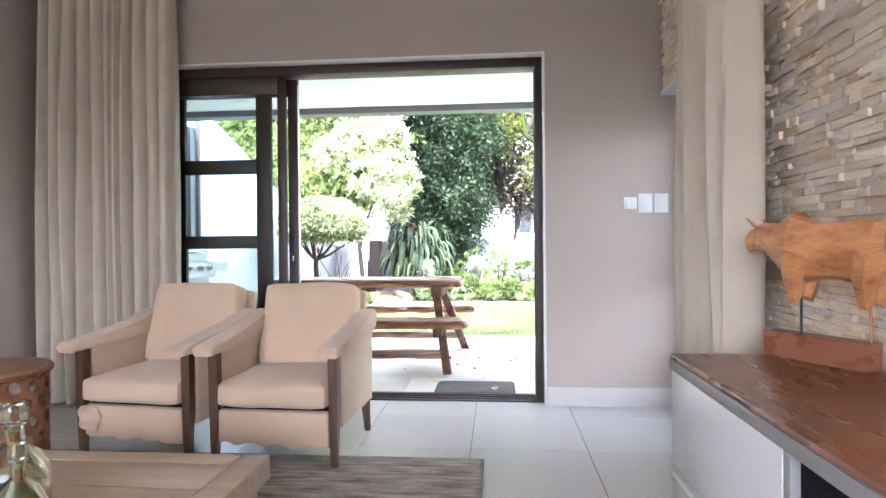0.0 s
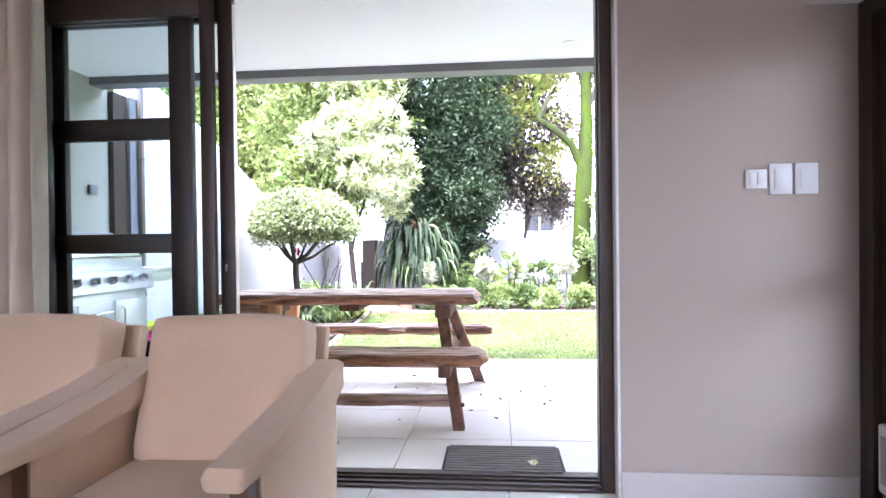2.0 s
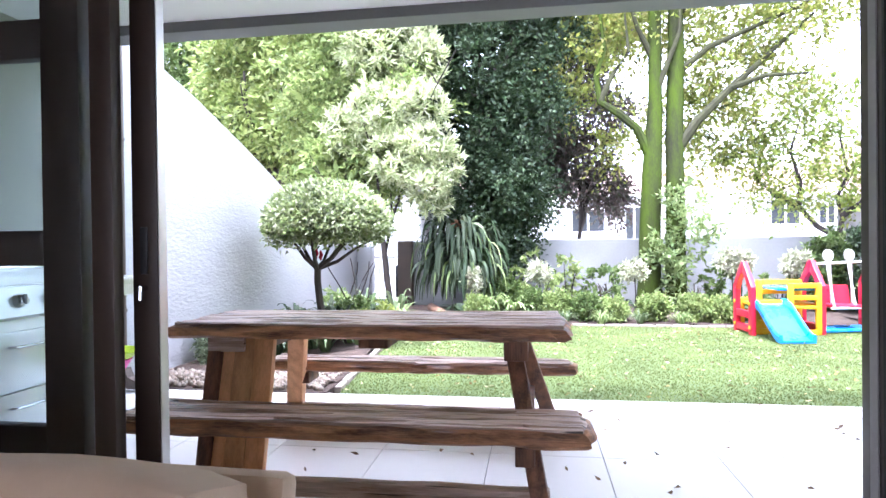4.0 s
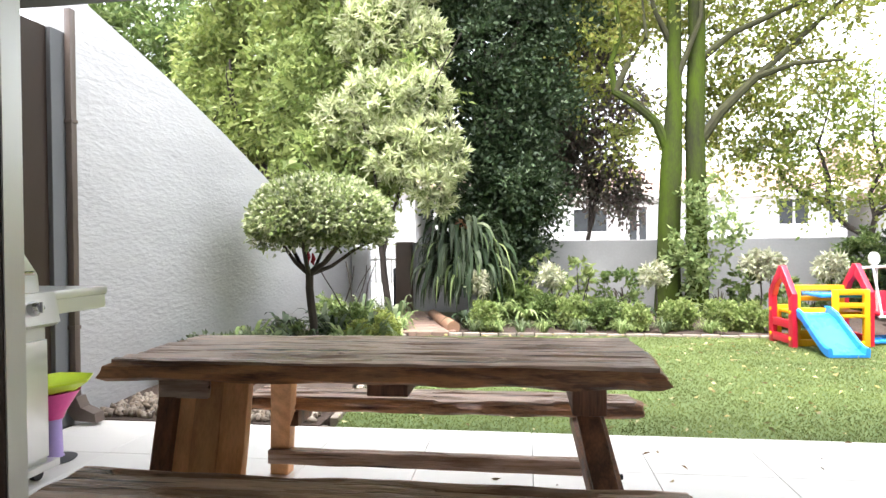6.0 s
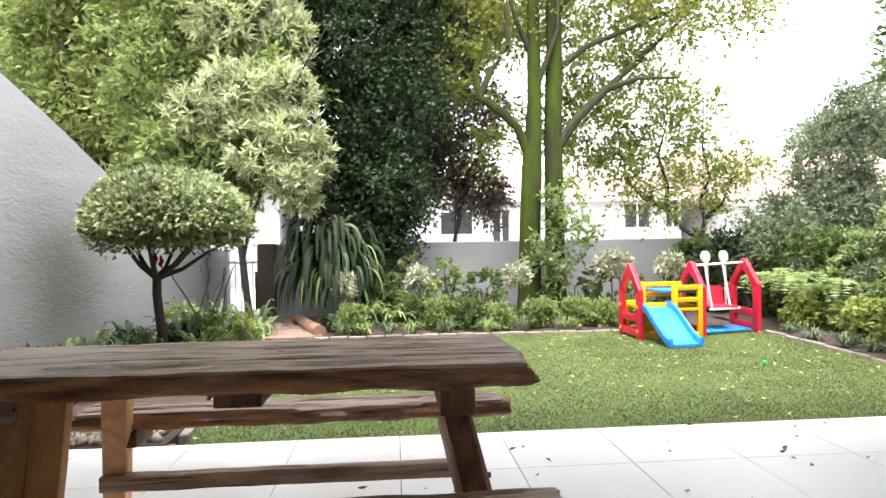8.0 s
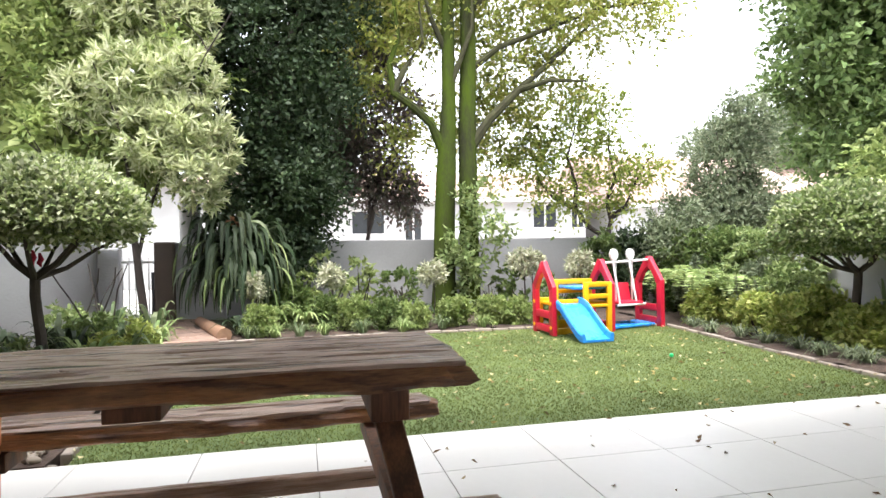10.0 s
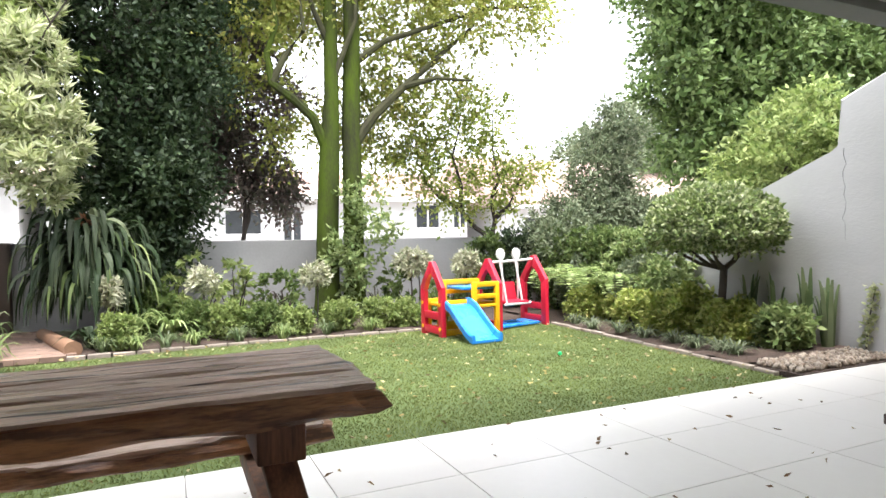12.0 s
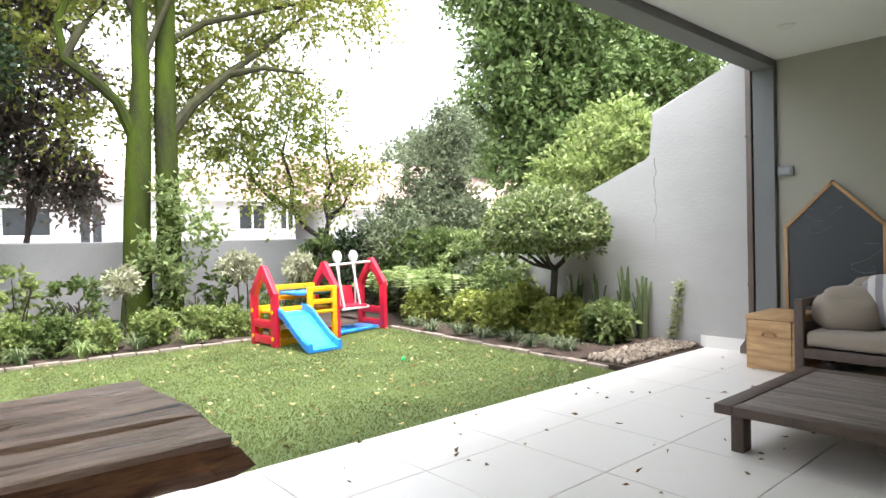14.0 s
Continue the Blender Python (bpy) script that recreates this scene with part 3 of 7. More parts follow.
structure("baseboard_north_west", B(X0, DL, YW - 0.014, YW - 0.001, 0.0, 0.125, 0.003), M_SKIRT, "white painted baseboard", "baseboard")
structure("baseboard_west", B(X0 + 0.001, X0 + 0.014, -2.29, YW - 0.015, 0.0, 0.125, 0.003), M_SKIRT, "white painted baseboard", "baseboard")
# pale plaster returns round the door opening
structure("trim_reveal", B(DR - 0.012, DR - 0.001, YW - 0.004, 5.059, 0.0, DH - 0.013), M_WHITE, "white painted reveal beside the sliding door", "trim")
structure("trim_reveal_head", B(DL, DR - 0.001, YW - 0.004, 5.059, DH - 0.012, DH - 0.001), M_WHITE, "white painted reveal above the sliding door", "trim")


def sliding_door():
    d = thing("door_1", "open dark bronze aluminium sliding door with glazed leaves", "door", (0, 0, 0), kind="structure")
    y0, y1 = 5.06, 5.205
    part("jamb", B(DR - 0.062, DR - 0.013, y0, y1, 0.0, DH - 0.013, 0.003), M_FRAME, d)
    part("jamb", B(DL, DL + 0.05, y0, y1, 0.0, DH - 0.013, 0.003), M_FRAME, d)
    part("head", B(DL + 0.05, DR - 0.062, y0, y1, DH - 0.075, DH - 0.013, 0.003), M_FRAME, d)
    bm = B(DL + 0.05, DR - 0.062, y0, y1 + 0.06, -0.012, 0.012, 0.002)
    for y in (5.09, 5.145, 5.187):
        box(bm, DL + 0.05, DR - 0.062, y - 0.004, y + 0.004, 0.012, 0.022)
    part("sill_track", bm, M_FRAME, d, "dark metal door track")
    part("guide_strip", B(DR - 0.0655, DR - 0.0622, 5.135, 5.165, 0.02, DH - 0.08), M_EDGE, d, "grey guide strip in the jamb")
    part("seal", B(DR - 0.067, DR - 0.0625, 5.10, 5.11, 0.02, DH - 0.08), M_RUBBER, d)
    # three glazed leaves slid together on their tracks
    for k, (xa, xb, ya, yb) in enumerate(((DL + 0.05, 0.104, 5.122, 5.162), (DL + 0.10, 0.283, 5.166, 5.204), (DL + 0.08, 0.226, 5.078, 5.116))):
        st = (0.108, 0.070, 0.058)[k]
        leaf = part("door_leaf", B(xb - st, xb, ya, yb, 0.023, DH - 0.078, 0.003), M_FRAME, d)
        part("stile", B(xa, xa + 0.09, ya, yb, 0.023, DH - 0.078, 0.003), M_FRAME, leaf)
        xl, xr = xa + 0.09, xb - st
        # only the leaf in the middle track has glazing bars
        cuts = (0.023, 0.14, 0.56, 0.635, 1.045, 1.135, 1.572, 1.672, 2.12, DH - 0.078) if k == 0 else (0.023, 0.14, 2.12, DH - 0.078)
        for z0, z1 in zip(cuts[0::2], cuts[1::2]):
            part("rail", B(xl, xr, ya + 0.002, yb - 0.002, z0, z1, 0.003), M_FRAME, leaf)
        for z0, z1 in zip(cuts[1::2], cuts[2::2]):
            p = part("pane", B(xl, xr, (ya + yb) / 2 - 0.003, (ya + yb) / 2 + 0.003, z0, z1), M_PANE, leaf, "clear glass pane", smooth=False)
            p.visible_shadow = False
    # lock parts on the slid leaf
    part("lock_plate", B(0.238, 0.258, 5.160, 5.1655, 1.02, 1.14, 0.002), M_BLACK, d, "black flush pull")
    part("latch", tube(tube(bmesh.new(), [(0.249, 5.166, 0.985), (0.249, 5.144, 0.985)], 0.007), [(0.249, 5.146, 0.99), (0.249, 5.143, 0.955)], 0.005), M_CHROME, d, "small chrome latch")
    part("edge_strip", B(0.2835, 0.286, 5.169, 5.201, 0.05, 2.2), M_STEEL, d, "pale strike strip")
    return d


sliding_door()


def side_door():
    d = thing("door_2", "dark framed glazed side door in the stone wall", "door", kind="structure")
    part("jamb", B(2.932, 3.04, YW - 0.09, YW - 0.003, 0.0, 2.0, 0.003), M_FRAME, d)
    part("jamb", B(2.932, 3.04, 4.025, 4.10, 0.0, 2.0, 0.003), M_FRAME, d)
    part("head", B(2.932, 3.04, 4.10, YW - 0.09, 1.93, 2.0, 0.003), M_FRAME, d)
    part("sill", B(2.932, 3.04, 4.10, YW - 0.09, -0.01, 0.03, 0.003), M_FRAME, d)
    leaf = part("door_leaf", B(2.96, 3.01, YW - 0.19, YW - 0.095, 0.03, 1.93, 0.003), M_FRAME, d)
    for z0, z1 in ((0.03, 0.12), (0.9, 0.98), (1.84, 1.93)):
        part("rail", B(2.962, 3.008, 4.10, YW - 0.19, z0, z1, 0.003), M_FRAME, leaf)
    for z0, z1 in ((0.12, 0.9), (0.98, 1.84)):
        p = part("pane", B(2.982, 2.988, 4.10, YW - 0.19, z0, z1), M_PANE, leaf, smooth=False)
        p.visible_shadow = False
    flap = part("pet_flap", B(2.915, 2.958, 4.70, 4.85, 0.12, 0.38, 0.012), M_WPLASTIC, d, "white plastic pet flap")
    part("flap_panel", B(2.909, 2.914, 4.73, 4.82, 0.16, 0.34, 0.002), M_EDGE, flap, "grey flap panel")
    return d


side_door()
structure("ground_side", B(3.15, 6, 3.0, 5.2, -0.14, -0.02), M_TILE_OUT, "pale paving outside the side door", "pavement")


# ---- things in the room ----
def curtain(name, x, y, width, along, folds, depth, top, label):
    """A hanging cloth with soft folds that gather at the head."""
    bm = bmesh.new()
    nu, nv = folds * 14, 28
    grid = []
    for j in range(nv + 1):
        t = j / nv
        z = 0.012 + (top - 0.012) * t
        row = []
        for i in range(nu + 1):
            u = i / nu
            ph = u * folds * 2 * math.pi + 1.6 * math.sin(u * 11.0) + 0.9 * math.sin(u * 23.0) + 0.5 * noise.noise(Vector((u * 7, t * 1.5, 3.0)))
            amp = depth * (0.7 + 0.8 * noise.noise(Vector((u * 9, 1.0, t * 0.8)))) * (1.0 - 0.35 * t**4)
            wave = math.sin(ph) + 0.25 * math.sin(2 * ph + 0.8)
            slip = 0.018 * math.cos(ph) + 0.02 * noise.noise(Vector((u * 3, t * 2, 9.0))) * (1 - t)
            a, o = u * width + slip, amp * wave
            row.append(bm.verts.new((x + a, y + o, z) if along == "x" else (x + o, y + a, z)))
        grid.append(row)
    for r0, r1 in zip(grid, grid[1:]):
        for i in range(nu):
            bm.faces.new((r0[i], r0[i + 1], r1[i + 1], r1[i]))
    c = thing(name, label, "curtain")
    cloth = part("cloth", bm, M_CURTAIN, c)
    so = cloth.modifiers.new("thickness", "SOLIDIFY")
    so.thickness = 0.003
    if along == "x":
        part("curtain_rail", B(x - 0.05, x + width + 0.3, y - 0.015, y + 0.015, top, top + 0.03, 0.004), M_WHITE, c)
    else:
        part("curtain_rail", B(x - 0.015, x + 0.015, y - 0.1, y + width + 0.6, top, top + 0.03, 0.004), M_WHITE, c)
    return c


curtain("curtain", -1.42, 4.865, 1.0, "x", 12, 0.085, 2.79, "long gathered beige linen curtain beside the sliding door")
curtain("curtain", 2.60, 3.27, 0.79, "y", 8, 0.068, 2.79, "long cream linen curtain drawn back against the stone wall")


def switch_plate(x, z, w, h, rockers, label):
    s = thing("light_switch", label, "switch", (x, YW, z))
    part("plate", B(-w / 2, w / 2, -0.011, -0.001, -h / 2, h / 2, 0.003), M_SWITCH, s)
    for k in range(rockers):
        cx = (k - (rockers - 1) / 2) * w * 0.7 / max(1, rockers)
        part("rocker", B(cx - w * 0.28 / rockers, cx + w * 0.28 / rockers, -0.0145, -0.011, -h * 0.3, h * 0.3, 0.001), M_SWITCH, s)
    return s


switch_plate(2.634, 1.316, 0.088, 0.124, 1, "square white rocker light switch on the plaster wall")
switch_plate(2.733, 1.316, 0.088, 0.124, 1, "square white rocker light switch on the plaster wall")
s3 = switch_plate(2.54, 1.318, 0.082, 0.075, 2, "small flat pale control plate beside the light switches")
part("pilot_light", B(-0.03, -0.024, -0.014, -0.0115, 0.022, 0.028), M_WPLASTIC, s3, "tiny lit pilot light")


def armchair(name, x, y, rz, worn):
    c = thing(name, "cream cotton armchair on dark wooden legs" + (", torn along its front edge" if worn else ", frayed under the seat"), "armchair", (x, y, 0), rz, group="armchairs by the door")
    W = 0.345
    for sx in (-1, 1):
        xa = sx * (W - 0.045)
        bm = bmesh.new()
        tube(bm, [(xa, 0.05, 0.0), (xa, 0.045, 0.3), (xa, 0.05, 0.545)], [0.021, 0.031, 0.033], 4)
        bmesh.ops.rotate(bm, verts=bm.verts, cent=(xa, 0.05, 0), matrix=Matrix.Rotation(radians(45), 3, "Z"))
        part("front_leg", bm, M_LEG, c, "dark tapered front leg")
        bm = bmesh.new()
        tube(bm, [(xa, 0.66, 0.0), (xa, 0.62, 0.16), (xa, 0.60, 0.34)], [0.018, 0.026, 0.03], 4)
        part("back_leg", bm, M_LEG, c, "dark splayed back leg")
        # padded arm: flat in front, rising to the back
        out = [(-0.055, 0.545), (-0.065, 0.575), (-0.045, 0.595), (0.10, 0.605), (0.28, 0.628), (0.44, 0.655), (0.56, 0.69), (0.64, 0.70), (0.68, 0.685), (0.675, 0.60), (0.58, 0.58), (0.40, 0.57), (0.12, 0.55)]
        bm = bmesh.new()
        x0, x1 = sorted((sx * (W + 0.012), sx * (W - 0.093)))
        profile(bm, out, "x", x0, x1, 0.018, 3)
        part("arm_pad", bm, M_CANVAS, c)
        out = [(0.085, 0.19), (0.085, 0.56), (0.40, 0.585), (0.60, 0.60), (0.665, 0.62), (0.65, 0.19)]
        x0, x1 = sorted((sx * (W - 0.012), sx * (W - 0.065)))
        part("side_panel", profile(bmesh.new(), out, "x", x0, x1, 0.01, 2), M_CANVAS, c)
    si = W - 0.068
    part("seat_cushion", jitter(cushion(bmesh.new(), -si, si, 0.0, 0.56, 0.285, 0.415, 0.022, 0.035), 0.005, 6, x), M_CANVAS, c)
    bm = B(-si - 0.0, si + 0.0, 0.03, 0.075, 0.105, 0.272, 0.012, 2)
    bmesh.ops.subdivide_edges(bm, edges=[e for e in bm.edges if abs(e.verts[0].co.x - e.verts[1].co.x) > 0.3], cuts=22)
    for v in bm.verts:
        if v.co.z < 0.15:
            v.co.z += 0.028 * noise.noise(Vector((v.co.x * 14, worn * 5.0, 0.3))) + 0.012 * noise.noise(Vector((v.co.x * 40, 1.0, worn)))
    part("front_apron", bm, M_CANVAS, c, "frayed cream front panel")
    if worn:
        bm = jitter(cushion(bmesh.new(), -si - 0.02, -si + 0.09, 0.01, 0.05, 0.15, 0.26, 0.01, 0.015, 5), 0.014, 26, 2.0)
        part("torn_patch", bm, M_PALEWOOD, c, "torn cloth with bare stuffing")
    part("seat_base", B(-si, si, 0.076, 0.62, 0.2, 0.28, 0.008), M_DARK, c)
    bm = cushion(bmesh.new(), -0.262, 0.262, -0.07, 0.07, 0.0, 0.455, 0.014, 0.026, 9)
    jitter(bm, 0.006, 5, x + 2)
    bmesh.ops.transform(bm, verts=bm.verts, matrix=pose(0, 0.50, 0.395, -17))
    part("back_cushion", bm, M_CANVAS, c)
    bm = B(-si, si, -0.025, 0.025, 0, 0.60, 0.015)
    bmesh.ops.transform(bm, verts=bm.verts, matrix=pose(0, 0.615, 0.21, -14))
    part("back_panel", bm, M_CANVAS, c)
    return c


armchair("armchair", 0.605, 3.755, -2.5, 0)
armchair("armchair", -0.13, 3.80, -7, 1)


def coffee_table():
    t = thing("coffee_table", "low pale wooden coffee table with thick plank top", "table", (0.32, 2.66, 0))
    w, d = 0.53, 0.47
    for k, (a, b) in enumerate(((-d, -0.16), (-0.157, 0.155), (0.158, d - 0.10))):
        part("plank", jitter(B(-w, w - 0.105, a, b, 0.215, 0.30, 0.006), 0.001, 9, k), M_PALEWOOD, t)
    part("breadboard_end", B(w - 0.102, w, -d, d, 0.213, 0.301, 0.007), M_PALEWOOD, t)
    part("far_plank", B(-w, w - 0.105, d - 0.097, d, 0.214, 0.3005, 0.006), M_PALEWOOD, t)
    for sx in (-1, 1):
        for sy in (-1, 1):
            part("leg", B(sx * (w - 0.08) - 0.045, sx * (w - 0.08) + 0.045, sy * (d - 0.08) - 0.045, sy * (d - 0.08) + 0.045, 0.012, 0.214, 0.005), M_PALEWOOD, t)
    return t


coffee_table()


def rug():
    bm = bmesh.new()
    nx, ny = 64, 60
    x0, x1, y0, y1 = -0.75, 1.61, 1.45, 3.95
    vs = [[bm.verts.new((x0 + (x1 - x0) * i / nx, y0 + (y1 - y0) * j / ny, 0.011 + 0.002 * noise.noise(Vector((i * 0.9, j * 2.1, 0))))) for i in range(nx + 1)] for j in range(ny + 1)]
    for j in range(ny):
        for i in range(nx):
            bm.faces.new((vs[j][i], vs[j][i + 1], vs[j + 1][i + 1], vs[j + 1][i]))
    ob = part("rug", bm, None)
    m = mat("streaked_wool_rug", (0.52, 0.46, 0.39), (0.16, 0.13, 0.11), rough=0.95, scale=3.2, fine=30, bump=0.7, stretch=(1.6, 9, 1), dist=0.006, mix=0.42)
    ob.data.materials.append(m)
    so = ob.modifiers.new("thickness", "SOLIDIFY")
    so.thickness, so.offset = 0.01, -1
    return tagged(ob, "flat woven rug streaked in grey and brown on tiles", "rug")


rug()


def drum_stool(x, y):
    s = thing("side_table", "round carved wooden drum side table with hexagon fretwork", "table", (x, y, 0))
    R, H = 0.27, 0.50
    part("top", lathe(bmesh.new(), [(R - 0.01, H - 0.035), (R + 0.015, H - 0.028), (R + 0.018, H - 0.012), (R + 0.008, H), (0.05, H + 0.001)], 40), M_CARVED, s)
    part("base_ring", lathe(bmesh.new(), [(R - 0.02, 0.0), (R, 0.0), (R, 0.045), (R - 0.02, 0.045)], 40), M_CARVED, s)
    # fret of hexagon cells round the side
    bm = bmesh.new()
    rows, cols = 5, 16
    cw = 2 * math.pi / cols
    ch = (H - 0.08) / rows
    for r in range(rows):
        for k in range(cols):
            a0 = (k + 0.5 * (r % 2)) * cw
            z0 = 0.045 + (r + 0.5) * ch
            hexa = [(math.cos(math.pi / 6 + i * math.pi / 3), math.sin(math.pi / 6 + i * math.pi / 3)) for i in range(6)]
            outer = [(u * 0.585, v * 0.667) for u, v in hexa]
            inner = [(u * 0.36, v * 0.42) for u, v in hexa]
            loops = []
            for rad, ring in ((R - 0.004, outer), (R - 0.004, inner), (R - 0.022, inner), (R - 0.022, outer)):
                loops.append([bm.verts.new((rad * math.cos(a0 + u * cw), rad * math.sin(a0 + u * cw), min(H - 0.036, max(0.044, z0 + v * ch)))) for u, v in ring])
            for la, lb in zip(loops, loops[1:]):
                for i in range(6):
                    bm.faces.new((la[i], la[(i + 1) % 6], lb[(i + 1) % 6], lb[i]))
    part("fretwork", bm, M_CARVED, s, "pierced hexagon fretwork", smooth=False)
    return s


drum_stool(-0.74, 3.63)


def bottle(x, y, h, r, label):
    b = thing("bottle", label, "bottle", (x, y, 0.3015), group="bottles on the coffee table")
    glass = glass_mat("clear_bottle_glass", (0.84, 0.87, 0.74))
    part("body", lathe(bmesh.new(), [(r * 0.7, 0.0), (r, 0.012), (r, h * 0.42), (r * 0.8, h * 0.56), (r * 0.33, h * 0.66), (r * 0.28, h * 0.8), (r * 0.36, h * 0.82), (r * 0.2, h * 0.82), (r * 0.18, h * 0.66), (r * 0.62, h * 0.54), (r * 0.92, h * 0.4), (r * 0.92, 0.02), (0.004, 0.016)], 28), glass, b)
    liquid = glass_mat("amber_liquid", (0.62, 0.48, 0.12), 0, 1.33)
    part("liquid", lathe(bmesh.new(), [(r * 0.5, 0.017), (r * 0.915, 0.021), (r * 0.915, h * 0.30), (0.004, h * 0.30)], 28), liquid, b, "amber liquid")
    part("stopper", lathe(bmesh.new(), [(r * 0.17, h * 0.76), (r * 0.19, h * 0.825), (r * 0.38, h * 0.84), (r * 0.40, h * 0.93), (r * 0.34, h), (0.004, h * 1.0)], 20), glass, b, "clear glass stopper")
    part("cork", lathe(bmesh.new(), [(r * 0.165, h * 0.62), (r * 0.168, h * 0.755), (0.003, h * 0.757)], 16), M_CARVED, b, "dark stopper neck")
    return b


bottle(0.33, 2.565, 0.325, 0.086, "square-shouldered clear glass decanter of amber liquid")
bottle(0.455, 2.43, 0.265, 0.062, "round clear glass decanter with amber liquid")


def sideboard():
    s = thing("sideboard", "long low sideboard with glossy white drawers and walnut top", "sideboard", (0, 0, 0))
    x0, x1, y0, y1, h = 2.225, 2.715, 0.0, 2.945, 0.715
    part("top", B(x0 + 0.0, x1, y0, y1, h - 0.014, h, 0.002), M_WALNUT, s, "reddish walnut top")
    part("edging", B(x0 - 0.004, x1 - 0.004, y0, y1 + 0.004, h - 0.047, h - 0.0145, 0.002), M_EDGE, s, "grey edge band")
    part("side", B(x0 + 0.012, x1, y1 - 0.03, y1, 0.06, h - 0.048, 0.002), M_LAQUER, s)
    part("side", B(x0 + 0.012, x1, y0, y0 + 0.03, 0.06, h - 0.048, 0.002), M_LAQUER, s)
    # niche lining coloured near black for the shade inside it
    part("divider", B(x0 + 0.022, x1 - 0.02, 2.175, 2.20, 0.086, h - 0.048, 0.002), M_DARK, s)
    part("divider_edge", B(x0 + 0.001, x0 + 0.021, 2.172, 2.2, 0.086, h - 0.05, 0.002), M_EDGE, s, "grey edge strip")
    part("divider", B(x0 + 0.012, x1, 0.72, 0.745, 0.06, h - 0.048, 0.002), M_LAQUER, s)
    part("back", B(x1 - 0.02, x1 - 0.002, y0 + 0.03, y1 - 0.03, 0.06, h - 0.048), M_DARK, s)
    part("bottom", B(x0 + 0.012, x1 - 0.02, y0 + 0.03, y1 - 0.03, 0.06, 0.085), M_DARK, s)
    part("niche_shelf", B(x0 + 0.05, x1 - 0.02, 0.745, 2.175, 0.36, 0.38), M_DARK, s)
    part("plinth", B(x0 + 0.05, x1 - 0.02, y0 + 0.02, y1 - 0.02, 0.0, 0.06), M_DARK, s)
    for ya, yb in ((2.203, y1 - 0.003), (y0 + 0.003, 0.717)):
        for za, zb in ((0.375, h - 0.05), (0.09, 0.371)):
            dr = part("drawer", B(x0, x0 + 0.02, ya, yb, za, zb, 0.002), M_LAQUER, s, "glossy white drawer front")
            if za < 0.2:
                part("handle", B(x0 - 0.012, x0 - 0.0005, ya + 0.2, yb - 0.02, zb - 0.022, zb - 0.004, 0.003), M_STEEL, dr, "slim metal grip")
    return s


sideboard()


def bull_statue():
    bm = bmesh.new()
    h = 0.715
    box(bm, 2.477, 2.563, 2.426, 2.988, h + 0.001, h + 0.078, 0.004)
    for y in (2.80, 2.44):
        tube(bm, [(2.52, y, h + 0.07), (2.52, y, 0.915)], 0.006, 8)
    # body: rings along its length, faceted as if cut with an adze
    rings = []
    spec = [(2.335, 0.010, 0.02, 1.05), (2.35, 0.050, 0.07, 1.05), (2.39, 0.070, 0.092, 1.045), (2.46, 0.076, 0.108, 1.038), (2.53, 0.068, 0.100, 1.04), (2.60, 0.064, 0.094, 1.038), (2.68, 0.070, 0.098, 1.04), (2.75, 0.080, 0.112, 1.045), (2.82, 0.084, 0.122, 1.048), (2.88, 0.072, 0.096, 1.05), (2.94, 0.056, 0.074, 1.06), (3.0, 0.044, 0.055, 1.075), (3.05, 0.038, 0.046, 1.085), (3.10, 0.034, 0.038, 1.08), (3.13, 0.026, 0.028, 1.065), (3.14, 0.010, 0.012, 1.06)]
    n = 12
    for y, rx, rz, zc in spec:
        rings.append([bm.verts.new((2.52 + rx * math.cos(2 * math.pi * i / n), y, zc + rz * math.sin(2 * math.pi * i / n))) for i in range(n)])
    for a, b in zip(rings, rings[1:]):
        for i in range(n):
            bm.faces.new((a[i], a[(i + 1) % n], b[(i + 1) % n], b[i]))
    bm.faces.new(rings[0]); bm.faces.new(rings[-1])
    for y, zt in ((2.80, 1.03), (2.44, 1.03)):
        for sx in (-1, 1):
            tube(bm, [(2.52 + sx * 0.045, y - 0.03, zt), (2.52 + sx * 0.042, y - 0.005, 0.95), (2.52 + sx * 0.022, y, 0.895)], [0.070, 0.054, 0.036], 6)
    for sx in (-1, 1):
        tube(bm, [(2.52 + sx * 0.026, 3.04, 1.11), (2.52 + sx * 0.045, 3.06, 1.13), (2.52 + sx * 0.048, 3.09, 1.155)], [0.012, 0.009, 0.003], 6)
    for v in bm.verts:
        if v.co.z > 0.89:
            v.co.z = 1.035 + (v.co.z - 1.035) * (0.86 if v.co.z > 0.93 else 0.92)
            v.co += 0.019 * noise.noise_vector(v.co * 15)
    me = bpy.data.meshes.new("statue")
    for f in bm.faces:
        c = f.calc_center_median()
        f.material_index = 1 if c.z < h + 0.08 else (2 if (c.z < 0.915 and abs(c.x - 2.52) < 0.008) or (c.z > 1.135 and c.y > 3.05) else 0)
    # shorten it and turn it a little away from the wall's line
    far, near = Vector((2.50, 2.94, 0)), Vector((2.645, 2.66, 0))
    way = (near - far).normalized()
    back = Vector((-way.y, way.x, 0))
    for v in bm.verts:
        u, w = (3.14 - v.co.y) * 0.56 - 0.085, (v.co.x - 2.52) * 0.72 + 0.031
        v.co = far + way * u + back * w + Vector((0, 0, v.co.z))
    bmesh.ops.recalc_face_normals(bm, faces=bm.faces)
    bm.to_mesh(me)
    bm.free()
    for p in me.polygons:
        p.use_smooth = p.material_index == 0
    me.set_sharp_from_angle(angle=radians(14))
    for m in (M_BULL, M_WALNUT, M_BLACK):
        me.materials.append(m)
    return tagged(new("statue", me), "carved reddish wooden bull sculpture on rods over a block", "statue")


bull_statue()


